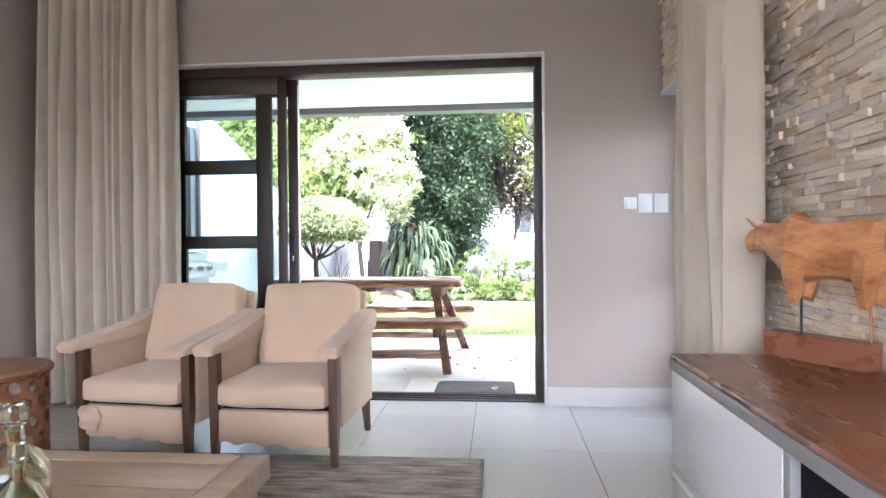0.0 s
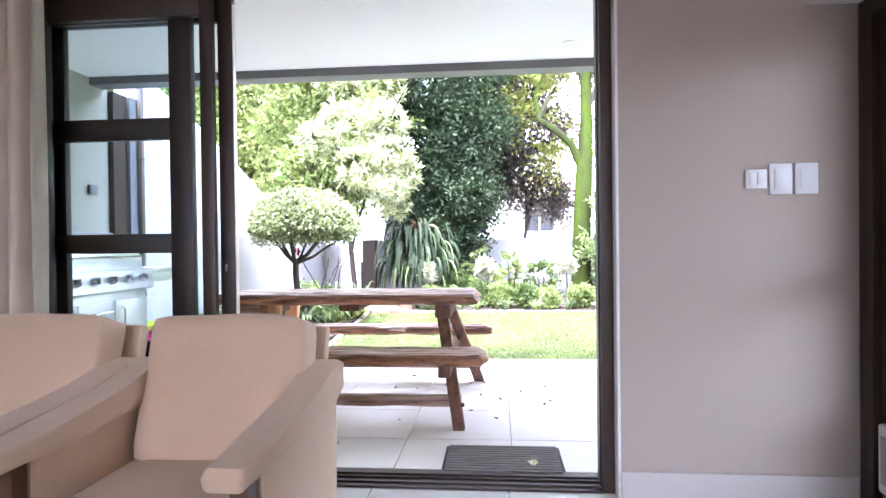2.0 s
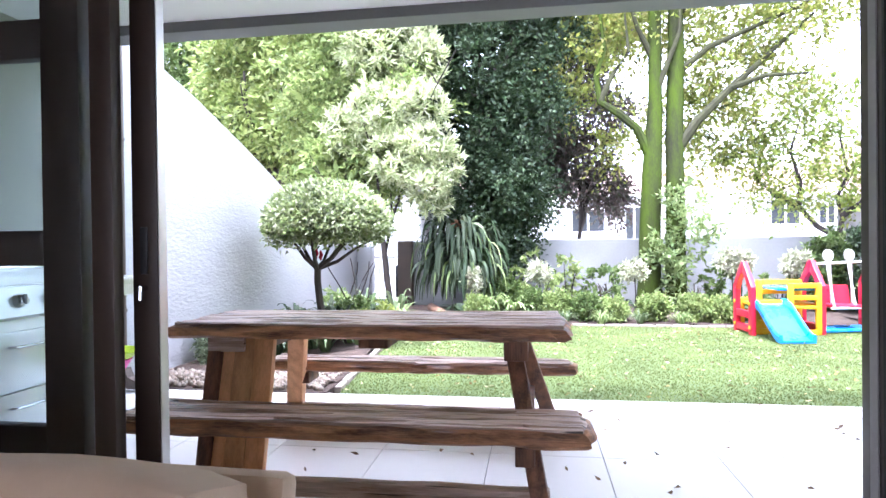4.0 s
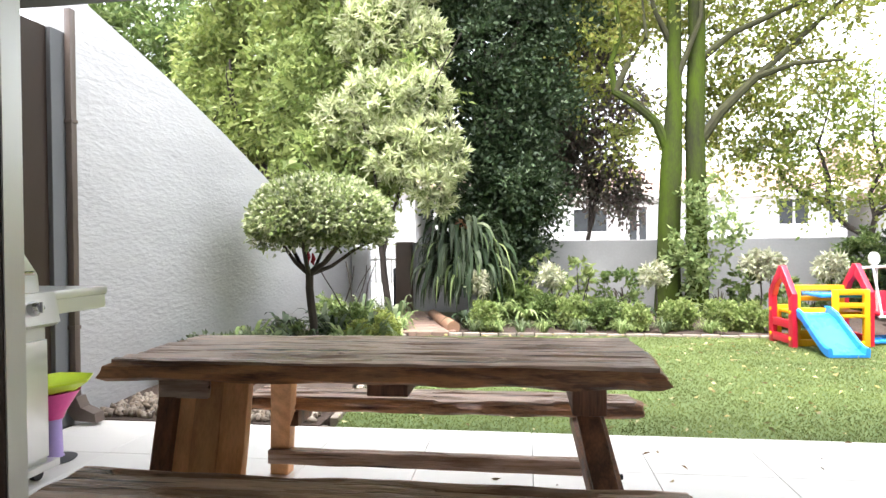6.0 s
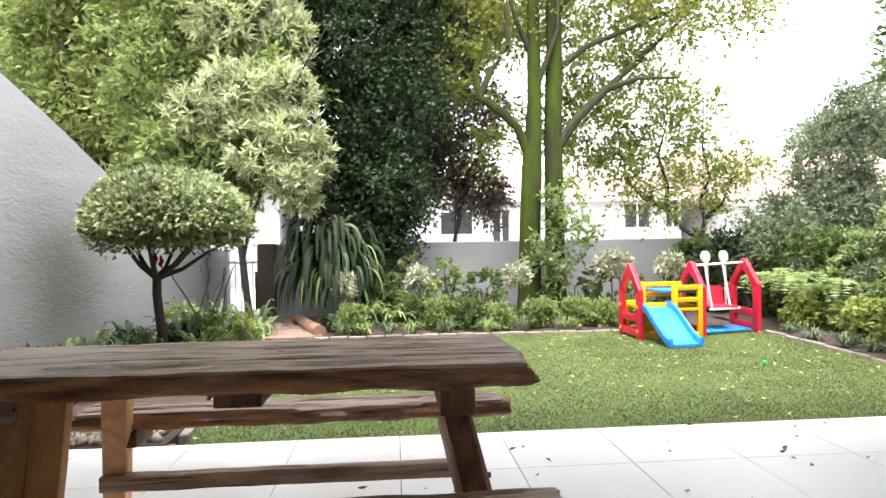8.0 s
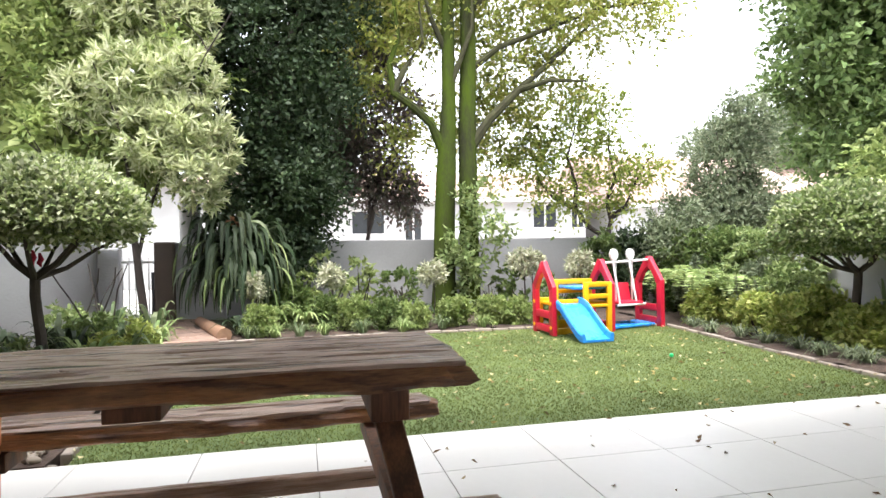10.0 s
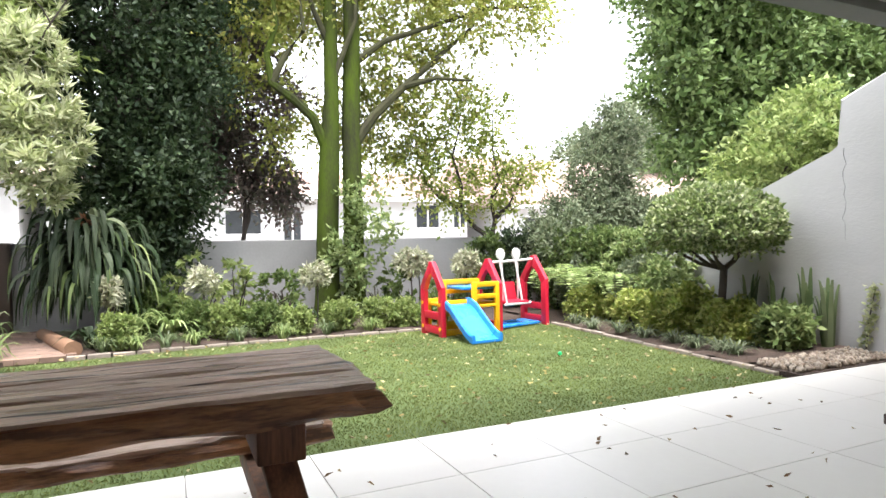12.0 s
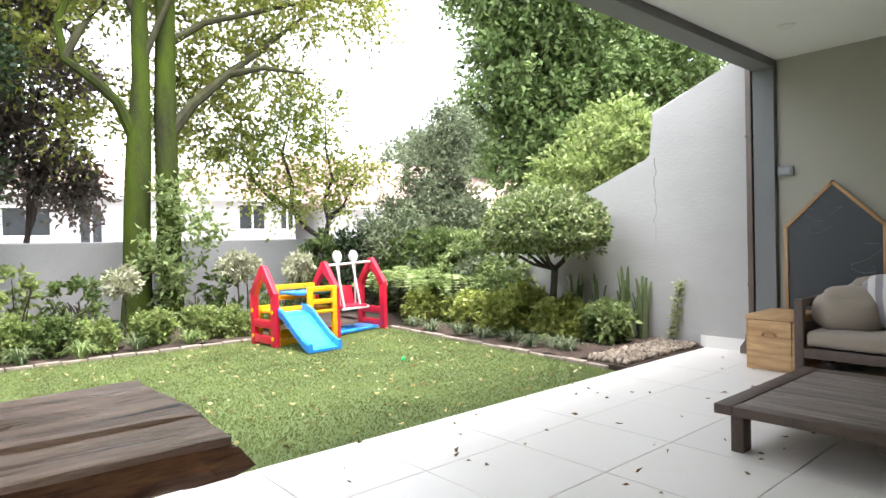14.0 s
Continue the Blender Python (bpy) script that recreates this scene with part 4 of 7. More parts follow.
# ---- veranda ----
PX0, PX1, LAWN_Y = -1.92, 6.56, 8.03
patio = structure("patio", B(PX0 - 0.3, PX1 + 0.3, YO, LAWN_Y, -0.15, -0.012), M_GROUT, "grout bed under pale patio tiles", "patio")
structure("veranda_ceiling", B(PX0 - 0.25, PX1 + 0.25, YO, 7.36, 2.535, 2.68), M_CEIL, "plain white painted veranda ceiling", "ceiling")
structure("veranda_beam", B(PX0 - 0.25, PX1 + 0.25, 7.362, 7.54, 2.47, 2.80, 0.004), M_BEAM, "dark grey beam along the veranda edge", "beam")
structure("house_wall_outside", B(X1 + 0.2, PX1 + 0.2, 5.0, YO, -0.1, 2.9), M_OLIVE, "olive grey painted house wall on the veranda", "wall")
structure("house_wall_outside_west", B(PX0 - 0.2, X0, 5.0, YO, -0.1, 2.9), M_OLIVE, "olive grey painted house wall on the veranda", "wall")
structure("house_top", B(PX0 - 0.2, PX1 + 0.2, -2.5, 7.5, 3.0, 3.2), M_BEAM, "flat roof over house and veranda", "roof")
structure("veranda_wall_west", B(PX0 - 0.22, PX0 - 0.05, YO, 7.60, -0.1, 2.535), M_OLIVE, "olive grey painted veranda side wall", "wall")
structure("veranda_wall_east", B(PX1 + 0.0, PX1 + 0.2, YO, 7.36, -0.1, 2.535), M_OLIVE, "olive grey painted veranda side wall", "wall")


def pier(name, x0, x1, y0, y1):
    structure(name, B(x0, x1, y0, y1, -0.1, 2.47, 0.004), M_PIER, "grey painted pier carrying the veranda beam", "pier")


pier("pier_west", PX0 - 0.12, PX0 + 0.03, 7.802, 7.952)
pier("pier_east", PX1 - 0.055, PX1 + 0.1, 7.365, 7.535)
# dark block added for the shaded gap next to the west pier
structure("pier_shadow_west", B(PX0 - 0.12, PX0 + 0.0, 7.602, 7.80, -0.1, 2.47), M_FRAME, "dark strip standing in for the shade beside the pier", "trim")


def downpipe(x, y, toe):
    d = thing("downpipe", "brown square metal rainwater downpipe with a shoe", "downpipe", (x, y, 0), group="downpipes")
    part("pipe", B(-0.022, 0.022, -0.024, 0.024, 0.17, 2.62, 0.006), M_PIPE, d)
    bm = bmesh.new()
    profile(bm, [(-0.04, 0.18), (0.04, 0.18), (0.06, 0.11), (0.16, 0.08), (0.17, 0.02), (0.02, 0.03), (-0.04, 0.09)], "y", -0.042, 0.042, 0.006)
    if toe < 0:
        bmesh.ops.transform(bm, verts=bm.verts, matrix=Matrix.Rotation(math.pi, 4, "Z"))
    part("shoe", bm, M_PIPE, d)
    for z in (0.6, 1.9):
        part("bracket", B(-0.026, 0.026, -0.028, 0.028, z, z + 0.025, 0.002), M_PIPE, d)


downpipe(PX0 + 0.057, 7.93, 1)
downpipe(PX1 - 0.04, 7.575, -1)


def downlight(x, y):
    d = thing("ceiling_light", "small round recessed downlight in the veranda ceiling", "lamp", (x, y, 2.535), group="veranda downlights")
    part("trim_ring", lathe(bmesh.new(), [(0.045, -0.001), (0.062, -0.001), (0.06, -0.008), (0.042, -0.008)], 24), M_WHITE, d)
    part("lens", lathe(bmesh.new(), [(0.04, -0.003), (0.038, -0.006), (0.002, -0.006)], 20), M_LAMP, d, "frosted lamp glass")


for lx in (-0.89, 2.05, 5.7):
    downlight(lx, 6.97)
structure("skirting_tiles_west", B(PX0 - 0.0, PX0 + 0.014, 7.96, 8.35, 0.0, 0.11, 0.002), M_TILE_OUT, "pale tile skirting along the garden wall", "baseboard")
structure("skirting_tiles_east", B(PX1 - 0.014, PX1 - 0.001, 7.62, 8.06, 0.0, 0.11, 0.002), M_WHITE, "white skirting along the garden wall", "baseboard")


def door_mat():
    m = thing("doormat", "grey ribbed doormat on the patio by the door", "doormat", (1.515, 5.42, 0.0))
    part("frame", B(-0.29, 0.29, -0.185, 0.185, 0.001, 0.008, 0.002), M_RUBBER, m)
    rib = mat("grey_rib", (0.20, 0.19, 0.175), (0.13, 0.12, 0.11), rough=0.9, scale=10, fine=90, bump=0.4, dist=0.003)
    for k in range(11):
        y = -0.165 + k * 0.033
        part("rib", B(-0.275, 0.275, y - 0.011, y + 0.011, 0.0085, 0.019, 0.003), rib, m)


door_mat()
petal = leaf_mesh("fallen_flower", np.array([[1.66, 5.33, 0.026]] * 7), np.array([[math.cos(a), math.sin(a), 0.3] for a in np.arange(7) * 0.9]), 0.03, 0.02, leaf_mat("yellow_petal", [(0.75, 0.68, 0.30), (0.8, 0.78, 0.6)]))
tagged(new("fallen_flower", petal), "pale yellow fallen flower lying on the doormat", "flower")


def picnic_table():
    t = thing("picnic_table", "rustic picnic table of weathered dark railway sleepers with benches", "table", (0.5, 6.53, 0))
    rng = np.random.default_rng(5)

    def slab(name, x0, x1, y0, y1, z0, z1, seed, label="", wob=0.012):
        bm = bmesh.new()
        nx, ny = 70, max(4, int((y1 - y0) / 0.010))
        def zt(i, j):
            x, y = x0 + (x1 - x0) * i / nx, y0 + (y1 - y0) * j / ny
            crack = 0.0
            for q in range(5):
                yc = y0 + (y1 - y0) * ((q * 0.37 + seed * 0.21) % 1.0) + 0.02 * noise.noise(Vector((x * 2.2, q, seed)))
                if noise.noise(Vector((x * 1.5, q * 7.1, seed))) > 0.12:
                    crack += math.exp(-((y - yc) / 0.008) ** 2)
            return 0.006 * noise.noise(Vector((x * 3, y * 26, seed))) + 0.004 * noise.noise(Vector((x * 8, y * 70, seed))) - 0.026 * min(1, crack)
        def edge(i, j):
            x = x0 + (x1 - x0) * i / nx
            y = y0 + (y1 - y0) * j / ny
            if j in (0, ny):
                y += (1 if j == 0 else -1) * (0.006 + wob * (0.5 + noise.noise(Vector((x * 4, j, seed + 4)))))
            if i in (0, nx):
                v = abs(j / ny - 0.5) * 2
                x += (1 if i == 0 else -1) * (0.075 * v**4 + 0.02 * v**2 + 0.35 * wob * (0.5 + noise.noise(Vector((j * 0.6, i, seed)))))
            return x, y
        top = [[bm.verts.new((*edge(i, j), z1 + zt(i, j) - (0.010 if i in (0, nx) or j in (0, ny) else 0))) for i in range(nx + 1)] for j in range(ny + 1)]
        for j in range(ny):
            for i in range(nx):
                bm.faces.new((top[j][i], top[j][i + 1], top[j + 1][i + 1], top[j + 1][i]))
        rim = [top[0][i] for i in range(nx + 1)] + [top[j][nx] for j in range(1, ny + 1)] + [top[ny][i] for i in range(nx - 1, -1, -1)] + [top[j][0] for j in range(ny - 1, 0, -1)]
        cx, cy = (x0 + x1) / 2, (y0 + y1) / 2
        lower = []
        prev = rim
        for f, inset in ((0.12, -0.010), (0.4, -0.020), (0.75, -0.024), (1.0, -0.004)):
            cur = []
            for v in rim:
                d = Vector((cx - v.co.x, cy - v.co.y, 0))
                dx = inset * (1 if d.x > 0 else -1) * (1 if abs(d.x) > (x1 - x0) / 2 - 0.09 else 0)
                dy = inset * (1 if d.y > 0 else -1) * (1 if abs(d.y) > (y1 - y0) / 2 - 0.04 else 0)
                q = 0.026 * noise.noise(Vector((v.co.x * 6, v.co.y * 6, f * 5 + seed)))
                cur.append(bm.verts.new((v.co.x + dx + (q if dx else 0), v.co.y + dy + (q if dy else 0), z1 - 0.01 - (z1 - 0.01 - z0) * f)))
            for k in range(len(rim)):
                bm.faces.new((prev[k], prev[(k + 1) % len(rim)], cur[(k + 1) % len(rim)], cur[k])).material_index = 1
            prev = cur
        bm.faces.new(prev).material_index = 1
        ob = part(name, bm, M_SLEEPER, t, label)
        ob.data.materials.append(M_SLEEPER_SIDE)
        return ob

    slab("tabletop", -0.875, 0.868, -0.31, 0.25, 0.686, 0.752, 1.0, "split and weathered sleeper top", 0.022)
    slab("bench_seat", -0.90, 0.915, -0.66, -0.385, 0.372, 0.44, 2.0)
    slab("bench_seat", -0.80, 0.935, 0.495, 0.69, 0.376, 0.44, 3.0)
    part("top_bearer", B(0.60, 0.70, -0.27, 0.245, 0.60, 0.687, 0.006), M_SLEEPER_LEG, t)
    part("top_bearer", B(-0.62, -0.52, -0.15, 0.245, 0.60, 0.687, 0.006), M_SLEEPER_LEG, t)
    part("bench_bearer", B(0.655, 0.725, -0.66, 0.67, 0.305, 0.371, 0.006), M_SLEEPER_LEG, t)
    part("bench_bearer", B(-0.62, -0.54, 0.50, 0.67, 0.305, 0.371, 0.006), M_SLEEPER_LEG, t)
    for (xt, yt), (xb, yb), w in (((0.63, -0.16), (0.77, -0.61), 0.036), ((0.65, 0.10), (0.85, 0.64), 0.036), ((-0.50, 0.26), (-0.73, 0.76), 0.048)):
        bm = bmesh.new()
        box(bm, -w, w, -0.034, 0.034, 0.0, 1.0, 0.006)
        for v in bm.verts:
            k = v.co.z
            v.co = Vector((v.co.x + xb + (xt - xb) * k, v.co.y + yb + (yt - yb) * k, 0.686 * k))
        part("leg", jitter(bm, 0.006, 8, xb + yb), M_SLEEPER_LEG if xb > 0 else M_PLANK, t)
    # broad boarded panel under one end
    def lean(name, x0, x1, y0, y1, material, label, top=0.685, seed=0.0):
        """A board of the end panel, leaning in towards the top."""
        bm = bmesh.new()
        profile(bm, [(y0 - 0.17, 0.0), (y1 - 0.17, 0.0), (y1, top), (y0, top)], "x", x0, x1, 0.004)
        bmesh.ops.subdivide_edges(bm, edges=[e for e in bm.edges if abs(e.verts[0].co.z - e.verts[1].co.z) > 0.3], cuts=10)
        for v in bm.verts:
            v.co.x += 0.003 * noise.noise(Vector((seed, v.co.z * 5, v.co.x * 3)))
        part(name, bm, material, t, label)
    lean("panel_post", -0.735, -0.672, -0.215, -0.06, M_SLEEPER_LEG, "dark weathered post of the end panel", 0.685, 9.0)
    for k, (xa, xb, top) in enumerate(((-0.670, -0.613, 0.625), (-0.611, -0.518, 0.672), (-0.516, -0.428, 0.685))):
        lean("panel_board", xa, xb, -0.205, -0.165, M_PLANK, "orange-brown board of the end panel", top, k)
    part("panel_cleat", B(-0.735, -0.56, -0.232, -0.207, 0.615, 0.684, 0.005), M_SLEEPER, t, "black charred cleat")
    for y in (-0.50, 0.60):
        bm = bmesh.new()
        box(bm, -0.72, 0.78, y - 0.028, y + 0.028, 0.105, 0.17, 0.006)
        bmesh.ops.subdivide_edges(bm, edges=[e for e in bm.edges if abs(e.verts[0].co.x - e.verts[1].co.x) > 0.5], cuts=24)
        part("stretcher", jitter(bm, 0.005, 5, y), M_SLEEPER, t)
    part("middle_cleat", B(-0.02, 0.11, -0.27, 0.245, 0.645, 0.687, 0.005), M_SLEEPER_LEG, t)
    for x, y in ((0.745, -0.53), (0.815, 0.545)):
        bm = bmesh.new()
        tube(bm, [(x + 0.05, y, 0.12), (x, y, 0.12)], 0.012, 6)
        part("bolt", bm, M_BLACK, t, "dark bolt head")
    return t


picnic_table()


def gas_braai():
    g = thing("gas_braai", "large stainless steel gas barbecue with hood and knobs", "barbecue", (0, 0, 0))
    x0, x1, y0, y1 = PX0 + 0.06, -1.30, 5.85, 7.08
    part("cabinet", B(x0, x1 - 0.025, y0, y1, 0.09, 0.74, 0.006), M_STEEL, g)
    for k in range(3):
        ya = y0 + 0.01 + k * (y1 - y0 - 0.02) / 3
        yb = ya + (y1 - y0 - 0.02) / 3 - 0.008
        if k == 1:
            for za, zb in ((0.12, 0.38), (0.39, 0.68)):
                dr = part("drawer", B(x1 - 0.024, x1, ya, yb, za, zb, 0.004), M_STEEL, g)
                part("handle", tube(bmesh.new(), [(x1, ya + 0.08, zb - 0.07), (x1 + 0.035, ya + 0.09, zb - 0.07), (x1 + 0.035, yb - 0.09, zb - 0.07), (x1, yb - 0.08, zb - 0.07)], 0.007), M_CHROME, dr)
        else:
            dr = part("door", B(x1 - 0.024, x1, ya, yb, 0.12, 0.68, 0.004), M_STEEL, g)
            yh = yb - 0.05 if k == 0 else ya + 0.05
            part("handle", tube(bmesh.new(), [(x1, yh, 0.42), (x1 + 0.035, yh, 0.43), (x1 + 0.035, yh, 0.62), (x1, yh, 0.63)], 0.007), M_CHROME, dr)
    bm = bmesh.new()
    profile(bm, [(x0, 0.742), (x1 + 0.015, 0.742), (x1 + 0.05, 0.76), (x1 + 0.02, 0.905), (x0, 0.905)], "y", y0 - 0.01, y1 + 0.01, 0.005)
    part("control_panel", bm, M_STEEL, g, "sloped steel control panel")
    for k in range(6):
        yk = y0 + 0.14 + k * 0.19
        kn = bmesh.new()
        tube(kn, [(x1 + 0.03, yk, 0.835), (x1 + 0.045, yk, 0.838), (x1 + 0.075, yk, 0.845)], [0.036, 0.036, 0.024], 18)
        k_ob = part("knob", kn, M_CHROME, g, "round chrome knob")
        part("grip", B(x1 + 0.076, x1 + 0.09, yk - 0.006, yk + 0.006, 0.82, 0.87, 0.003), M_STEEL, k_ob)
    bm = bmesh.new()
    profile(bm, [(x0, 0.906), (x1 - 0.02, 0.906), (x1 - 0.03, 0.99), (x1 - 0.12, 1.12), (x1 - 0.28, 1.19), (x0 + 0.06, 1.17), (x0, 1.08)], "y", y0 + 0.03, y1 - 0.03, 0.012, 2)
    part("hood", bm, M_STEEL, g, "rounded steel hood")
    part("hood_handle", tube(bmesh.new(), [(x1 - 0.01, y0 + 0.1, 1.0), (x1 + 0.02, y0 + 0.12, 1.0), (x1 + 0.02, y1 - 0.12, 1.0), (x1 - 0.01, y1 - 0.1, 1.0)], 0.01), M_CHROME, g)
    for ya, yb in ((y1 + 0.011, y1 + 0.42), (y0 - 0.40, y0 - 0.011)):
        bm = B(x0 + 0.02, x1 - 0.01, ya, yb, 0.86, 0.905, 0.006)
        box(bm, x1 - 0.03, x1 - 0.01, ya, yb - 0.02, 0.79, 0.86)
        part("side_shelf", bm, M_STEEL, g)
    part("base", B(x0 + 0.03, x1 - 0.0, y0 + 0.02, y1 + 0.05, 0.055, 0.09, 0.004), M_STEEL, g)
    for cx in (x0 + 0.09, x1 - 0.07):
        for cy in (y0 + 0.1, y1 - 0.02):
            part("castor", tube(bmesh.new(), [(cx - 0.014, cy, 0.03), (cx + 0.014, cy, 0.03)], 0.03, 14), M_BLACK, g)
    return g


gas_braai()


def toy_table():
    t = thing("toy_sand_table", "small plastic play table in lime, pink and lilac", "toy", (-1.50, 7.32, 0))
    lime = mat("lime_plastic", (0.55, 0.72, 0.03), rough=0.4, bump=0)
    pink = mat("pink_plastic", (0.70, 0.05, 0.28), rough=0.4, bump=0)
    lilac = mat("lilac_plastic", (0.42, 0.32, 0.65), rough=0.4, bump=0)
    grey = mat("dark_grey_plastic", (0.06, 0.06, 0.065), rough=0.5, bump=0)
    part("tray", lathe(bmesh.new(), [(0.03, 0.36), (0.13, 0.37), (0.20, 0.415), (0.20, 0.425), (0.13, 0.385), (0.01, 0.38)], 6), lime, t, "lime green tray")
    part("funnel", lathe(bmesh.new(), [(0.05, 0.22), (0.06, 0.25), (0.13, 0.365), (0.02, 0.367)], 16), pink, t, "pink funnel")
    part("leg", lathe(bmesh.new(), [(0.055, 0.015), (0.045, 0.03), (0.04, 0.2), (0.05, 0.235), (0.01, 0.236)], 16), lilac, t, "lilac column")
    part("foot", lathe(bmesh.new(), [(0.10, 0.0), (0.11, 0.008), (0.06, 0.02), (0.01, 0.021)], 18), grey, t)


toy_table()


def low_table():
    t = thing("low_table", "low slatted outdoor table of grey weathered hardwood", "table", (4.48, 6.0, 0))
    w, d = 0.59, 0.68
    for sy in (-1, 1):
        part("rim_board", B(-w, w, sy * d - (0.085 if sy > 0 else 0), sy * d + (0.085 if sy < 0 else 0), 0.185, 0.232, 0.003), M_DECKRIM, t)
    for sx in (-1, 1):
        part("rim_board", B(sx * w - (0.085 if sx > 0 else 0), sx * w + (0.085 if sx < 0 else 0), -d + 0.087, d - 0.087, 0.185, 0.2315, 0.003), M_DECKRIM, t)
    n = 11
    for k in range(n):
        xa = -w + 0.089 + k * (2 * w - 0.178) / n
        part("slat", B(xa, xa + (2 * w - 0.178) / n - 0.006, -d + 0.089, d - 0.089, 0.190, 0.228, 0.002), M_DECK, t)
    for sx in (-1, 1):
        for sy in (-1, 1):
            part("leg", B(sx * (w - 0.09) - 0.045, sx * (w - 0.09) + 0.045, sy * (d - 0.09) - 0.03, sy * (d - 0.09) + 0.03, 0.0, 0.184, 0.004), M_DECKRIM, t)
    part("under_frame", B(-w + 0.05, w - 0.05, -0.03, 0.03, 0.14, 0.184), M_DECKRIM, t)


low_table()


def crate():
    c = thing("storage_chest", "pale pine wooden chest with rope handles", "chest", (6.16, 7.19, 0))
    w, d, h = 0.27, 0.165, 0.425
    for k in range(3):
        z0 = 0.0 + k * 0.128
        for sy in (-1, 1):
            part("board", B(-w, w, sy * d - 0.009, sy * d + 0.009, z0 + 0.004, z0 + 0.13, 0.002), M_CRATE, c)
        for sx in (-1, 1):
            part("board", B(sx * w - 0.009, sx * w + 0.009, -d + 0.01, d - 0.01, z0 + 0.004, z0 + 0.13, 0.002), M_CRATE, c)
    part("lid", B(-w - 0.015, w + 0.01, -d - 0.012, d + 0.012, 0.39, h, 0.004), M_CRATE, c, "flat pine lid")
    for sx in (-1,):
        part("rope_handle", tube(bmesh.new(), [(sx * w - 0.012, -0.05, 0.27), (sx * w - 0.03, -0.035, 0.295), (sx * w - 0.034, 0, 0.30), (sx * w - 0.03, 0.035, 0.295), (sx * w - 0.012, 0.05, 0.27)], 0.010), M_FRAMEWOOD, c, "rope loop handle")
    part("side_cleat", B(-w + 0.1, -w + 0.17, d + 0.01, d + 0.05, 0.22, 0.26, 0.004), M_LEG, c)


crate()


def chalkboard():
    c = thing("chalkboard", "house-shaped chalkboard in a pine frame leaning on the wall", "chalkboard", (6.545, 6.94, 0))
    o = [(-0.36, 0.02), (0.36, 0.02), (0.36, 1.11), (0.0, 1.475), (-0.36, 1.11)]
    bm = bmesh.new()
    profile(bm, [(y * 0.95, 0.03 + (z - 0.02) * 0.97) for y, z in o], "x", -0.022, -0.008)
    part("slate", bm, M_SLATE, c, "dark grey chalk surface", smooth=False)
    for (ya, za), (yb, zb) in zip(o, o[1:] + o[:1]):
        bm = bmesh.new()
        d = Vector((0, yb - ya, zb - za)).normalized()
        nrm = Vector((0, -d.z, d.y))
        pts = [Vector((0, ya, za)) + nrm * q for q in (-0.0, 0.026)] + [Vector((0, yb, zb)) + nrm * q for q in (0.026, -0.0)]
        profile(bm, [(p.y, p.z) for p in pts], "x", -0.034, -0.004, 0.002)
        part("frame_strip", bm, M_FRAMEWOOD, c)
    rng = np.random.default_rng(3)
    for k, (y, z, s) in enumerate(((0.14, 1.20, 0.07), (0.10, 1.12, 0.09), (-0.02, 1.22, 0.05), (-0.22, 0.88, 0.11), (-0.20, 0.80, 0.09), (0.08, 1.33, 0.06))):
        bm = bmesh.new()
        pts = [(-0.0235, y + s * math.sin(i * 1.1 + k), z + s * 0.8 * math.cos(i * 0.8 + 2 * k)) for i in range(5)]
        tube(bm, pts, 0.0022, 4)
        part("chalk_mark", bm, M_CHALK, c, "faint chalk scribble")


chalkboard()
sw = thing("outdoor_socket", "small grey weatherproof socket on the veranda wall", "socket", (6.55, 7.29, 1.58))
part("plate", B(-0.03, -0.002, -0.06, 0.06, -0.04, 0.04, 0.004), mat("grey_socket", (0.22, 0.23, 0.24), rough=0.5), sw)
part("flap", B(-0.036, -0.0305, -0.045, 0.045, -0.028, 0.028, 0.003), mat("grey_flap", (0.28, 0.29, 0.30), rough=0.4), sw)
sw2 = thing("outdoor_socket", "small grey weatherproof socket on the veranda wall", "socket", (PX0 - 0.05, 7.36, 1.57))
part("plate", B(0.002, 0.03, -0.05, 0.05, -0.04, 0.04, 0.004), M_PIER, sw2)


def sofa():
    s = thing("outdoor_sofa", "dark hardwood outdoor sofa with taupe cushions", "sofa", (6.22, 6.15, 0))
    x0, x1, y0, y1 = -0.32, 0.30, -0.85, 0.83
    for y in (y0, y1):
        for x in (x0, x1):
            part("leg", B(x - 0.03, x + 0.03, y - 0.03, y + 0.03, 0.0, 0.565, 0.004), M_DECKRIM, s)
        part("arm_rail", B(x0 + 0.03, x1 - 0.03, y - 0.025, y + 0.025, 0.50, 0.56, 0.004), M_DECKRIM, s)
        part("arm_slat", B(x0 + 0.03, x1 - 0.03, y - 0.012, y + 0.012, 0.30, 0.38, 0.003), M_DECKRIM, s)
    part("seat_rail", B(x0 - 0.025, x0 + 0.025, y0 + 0.03, y1 - 0.03, 0.135, 0.205, 0.004), M_DECKRIM, s)
    part("seat_rail", B(x1 - 0.025, x1 + 0.025, y0 + 0.03, y1 - 0.03, 0.135, 0.205, 0.004), M_DECKRIM, s)
    part("seat_deck", B(x0 + 0.025, x1 - 0.025, y0 + 0.03, y1 - 0.03, 0.17, 0.19), M_DECKRIM, s)
    part("back_rail", B(x1 - 0.02, x1 + 0.02, y0 + 0.03, y1 - 0.03, 0.48, 0.56, 0.004), M_DECKRIM, s)
    part("seat_cushion", jitter(cushion(bmesh.new(), x0 - 0.01, x1 - 0.03, y0 + 0.035, y1 - 0.035, 0.206, 0.335, 0.02, 0.04, 7), 0.006, 5, 1), M_SOFA, s, "thick taupe seat cushion")


sofa()


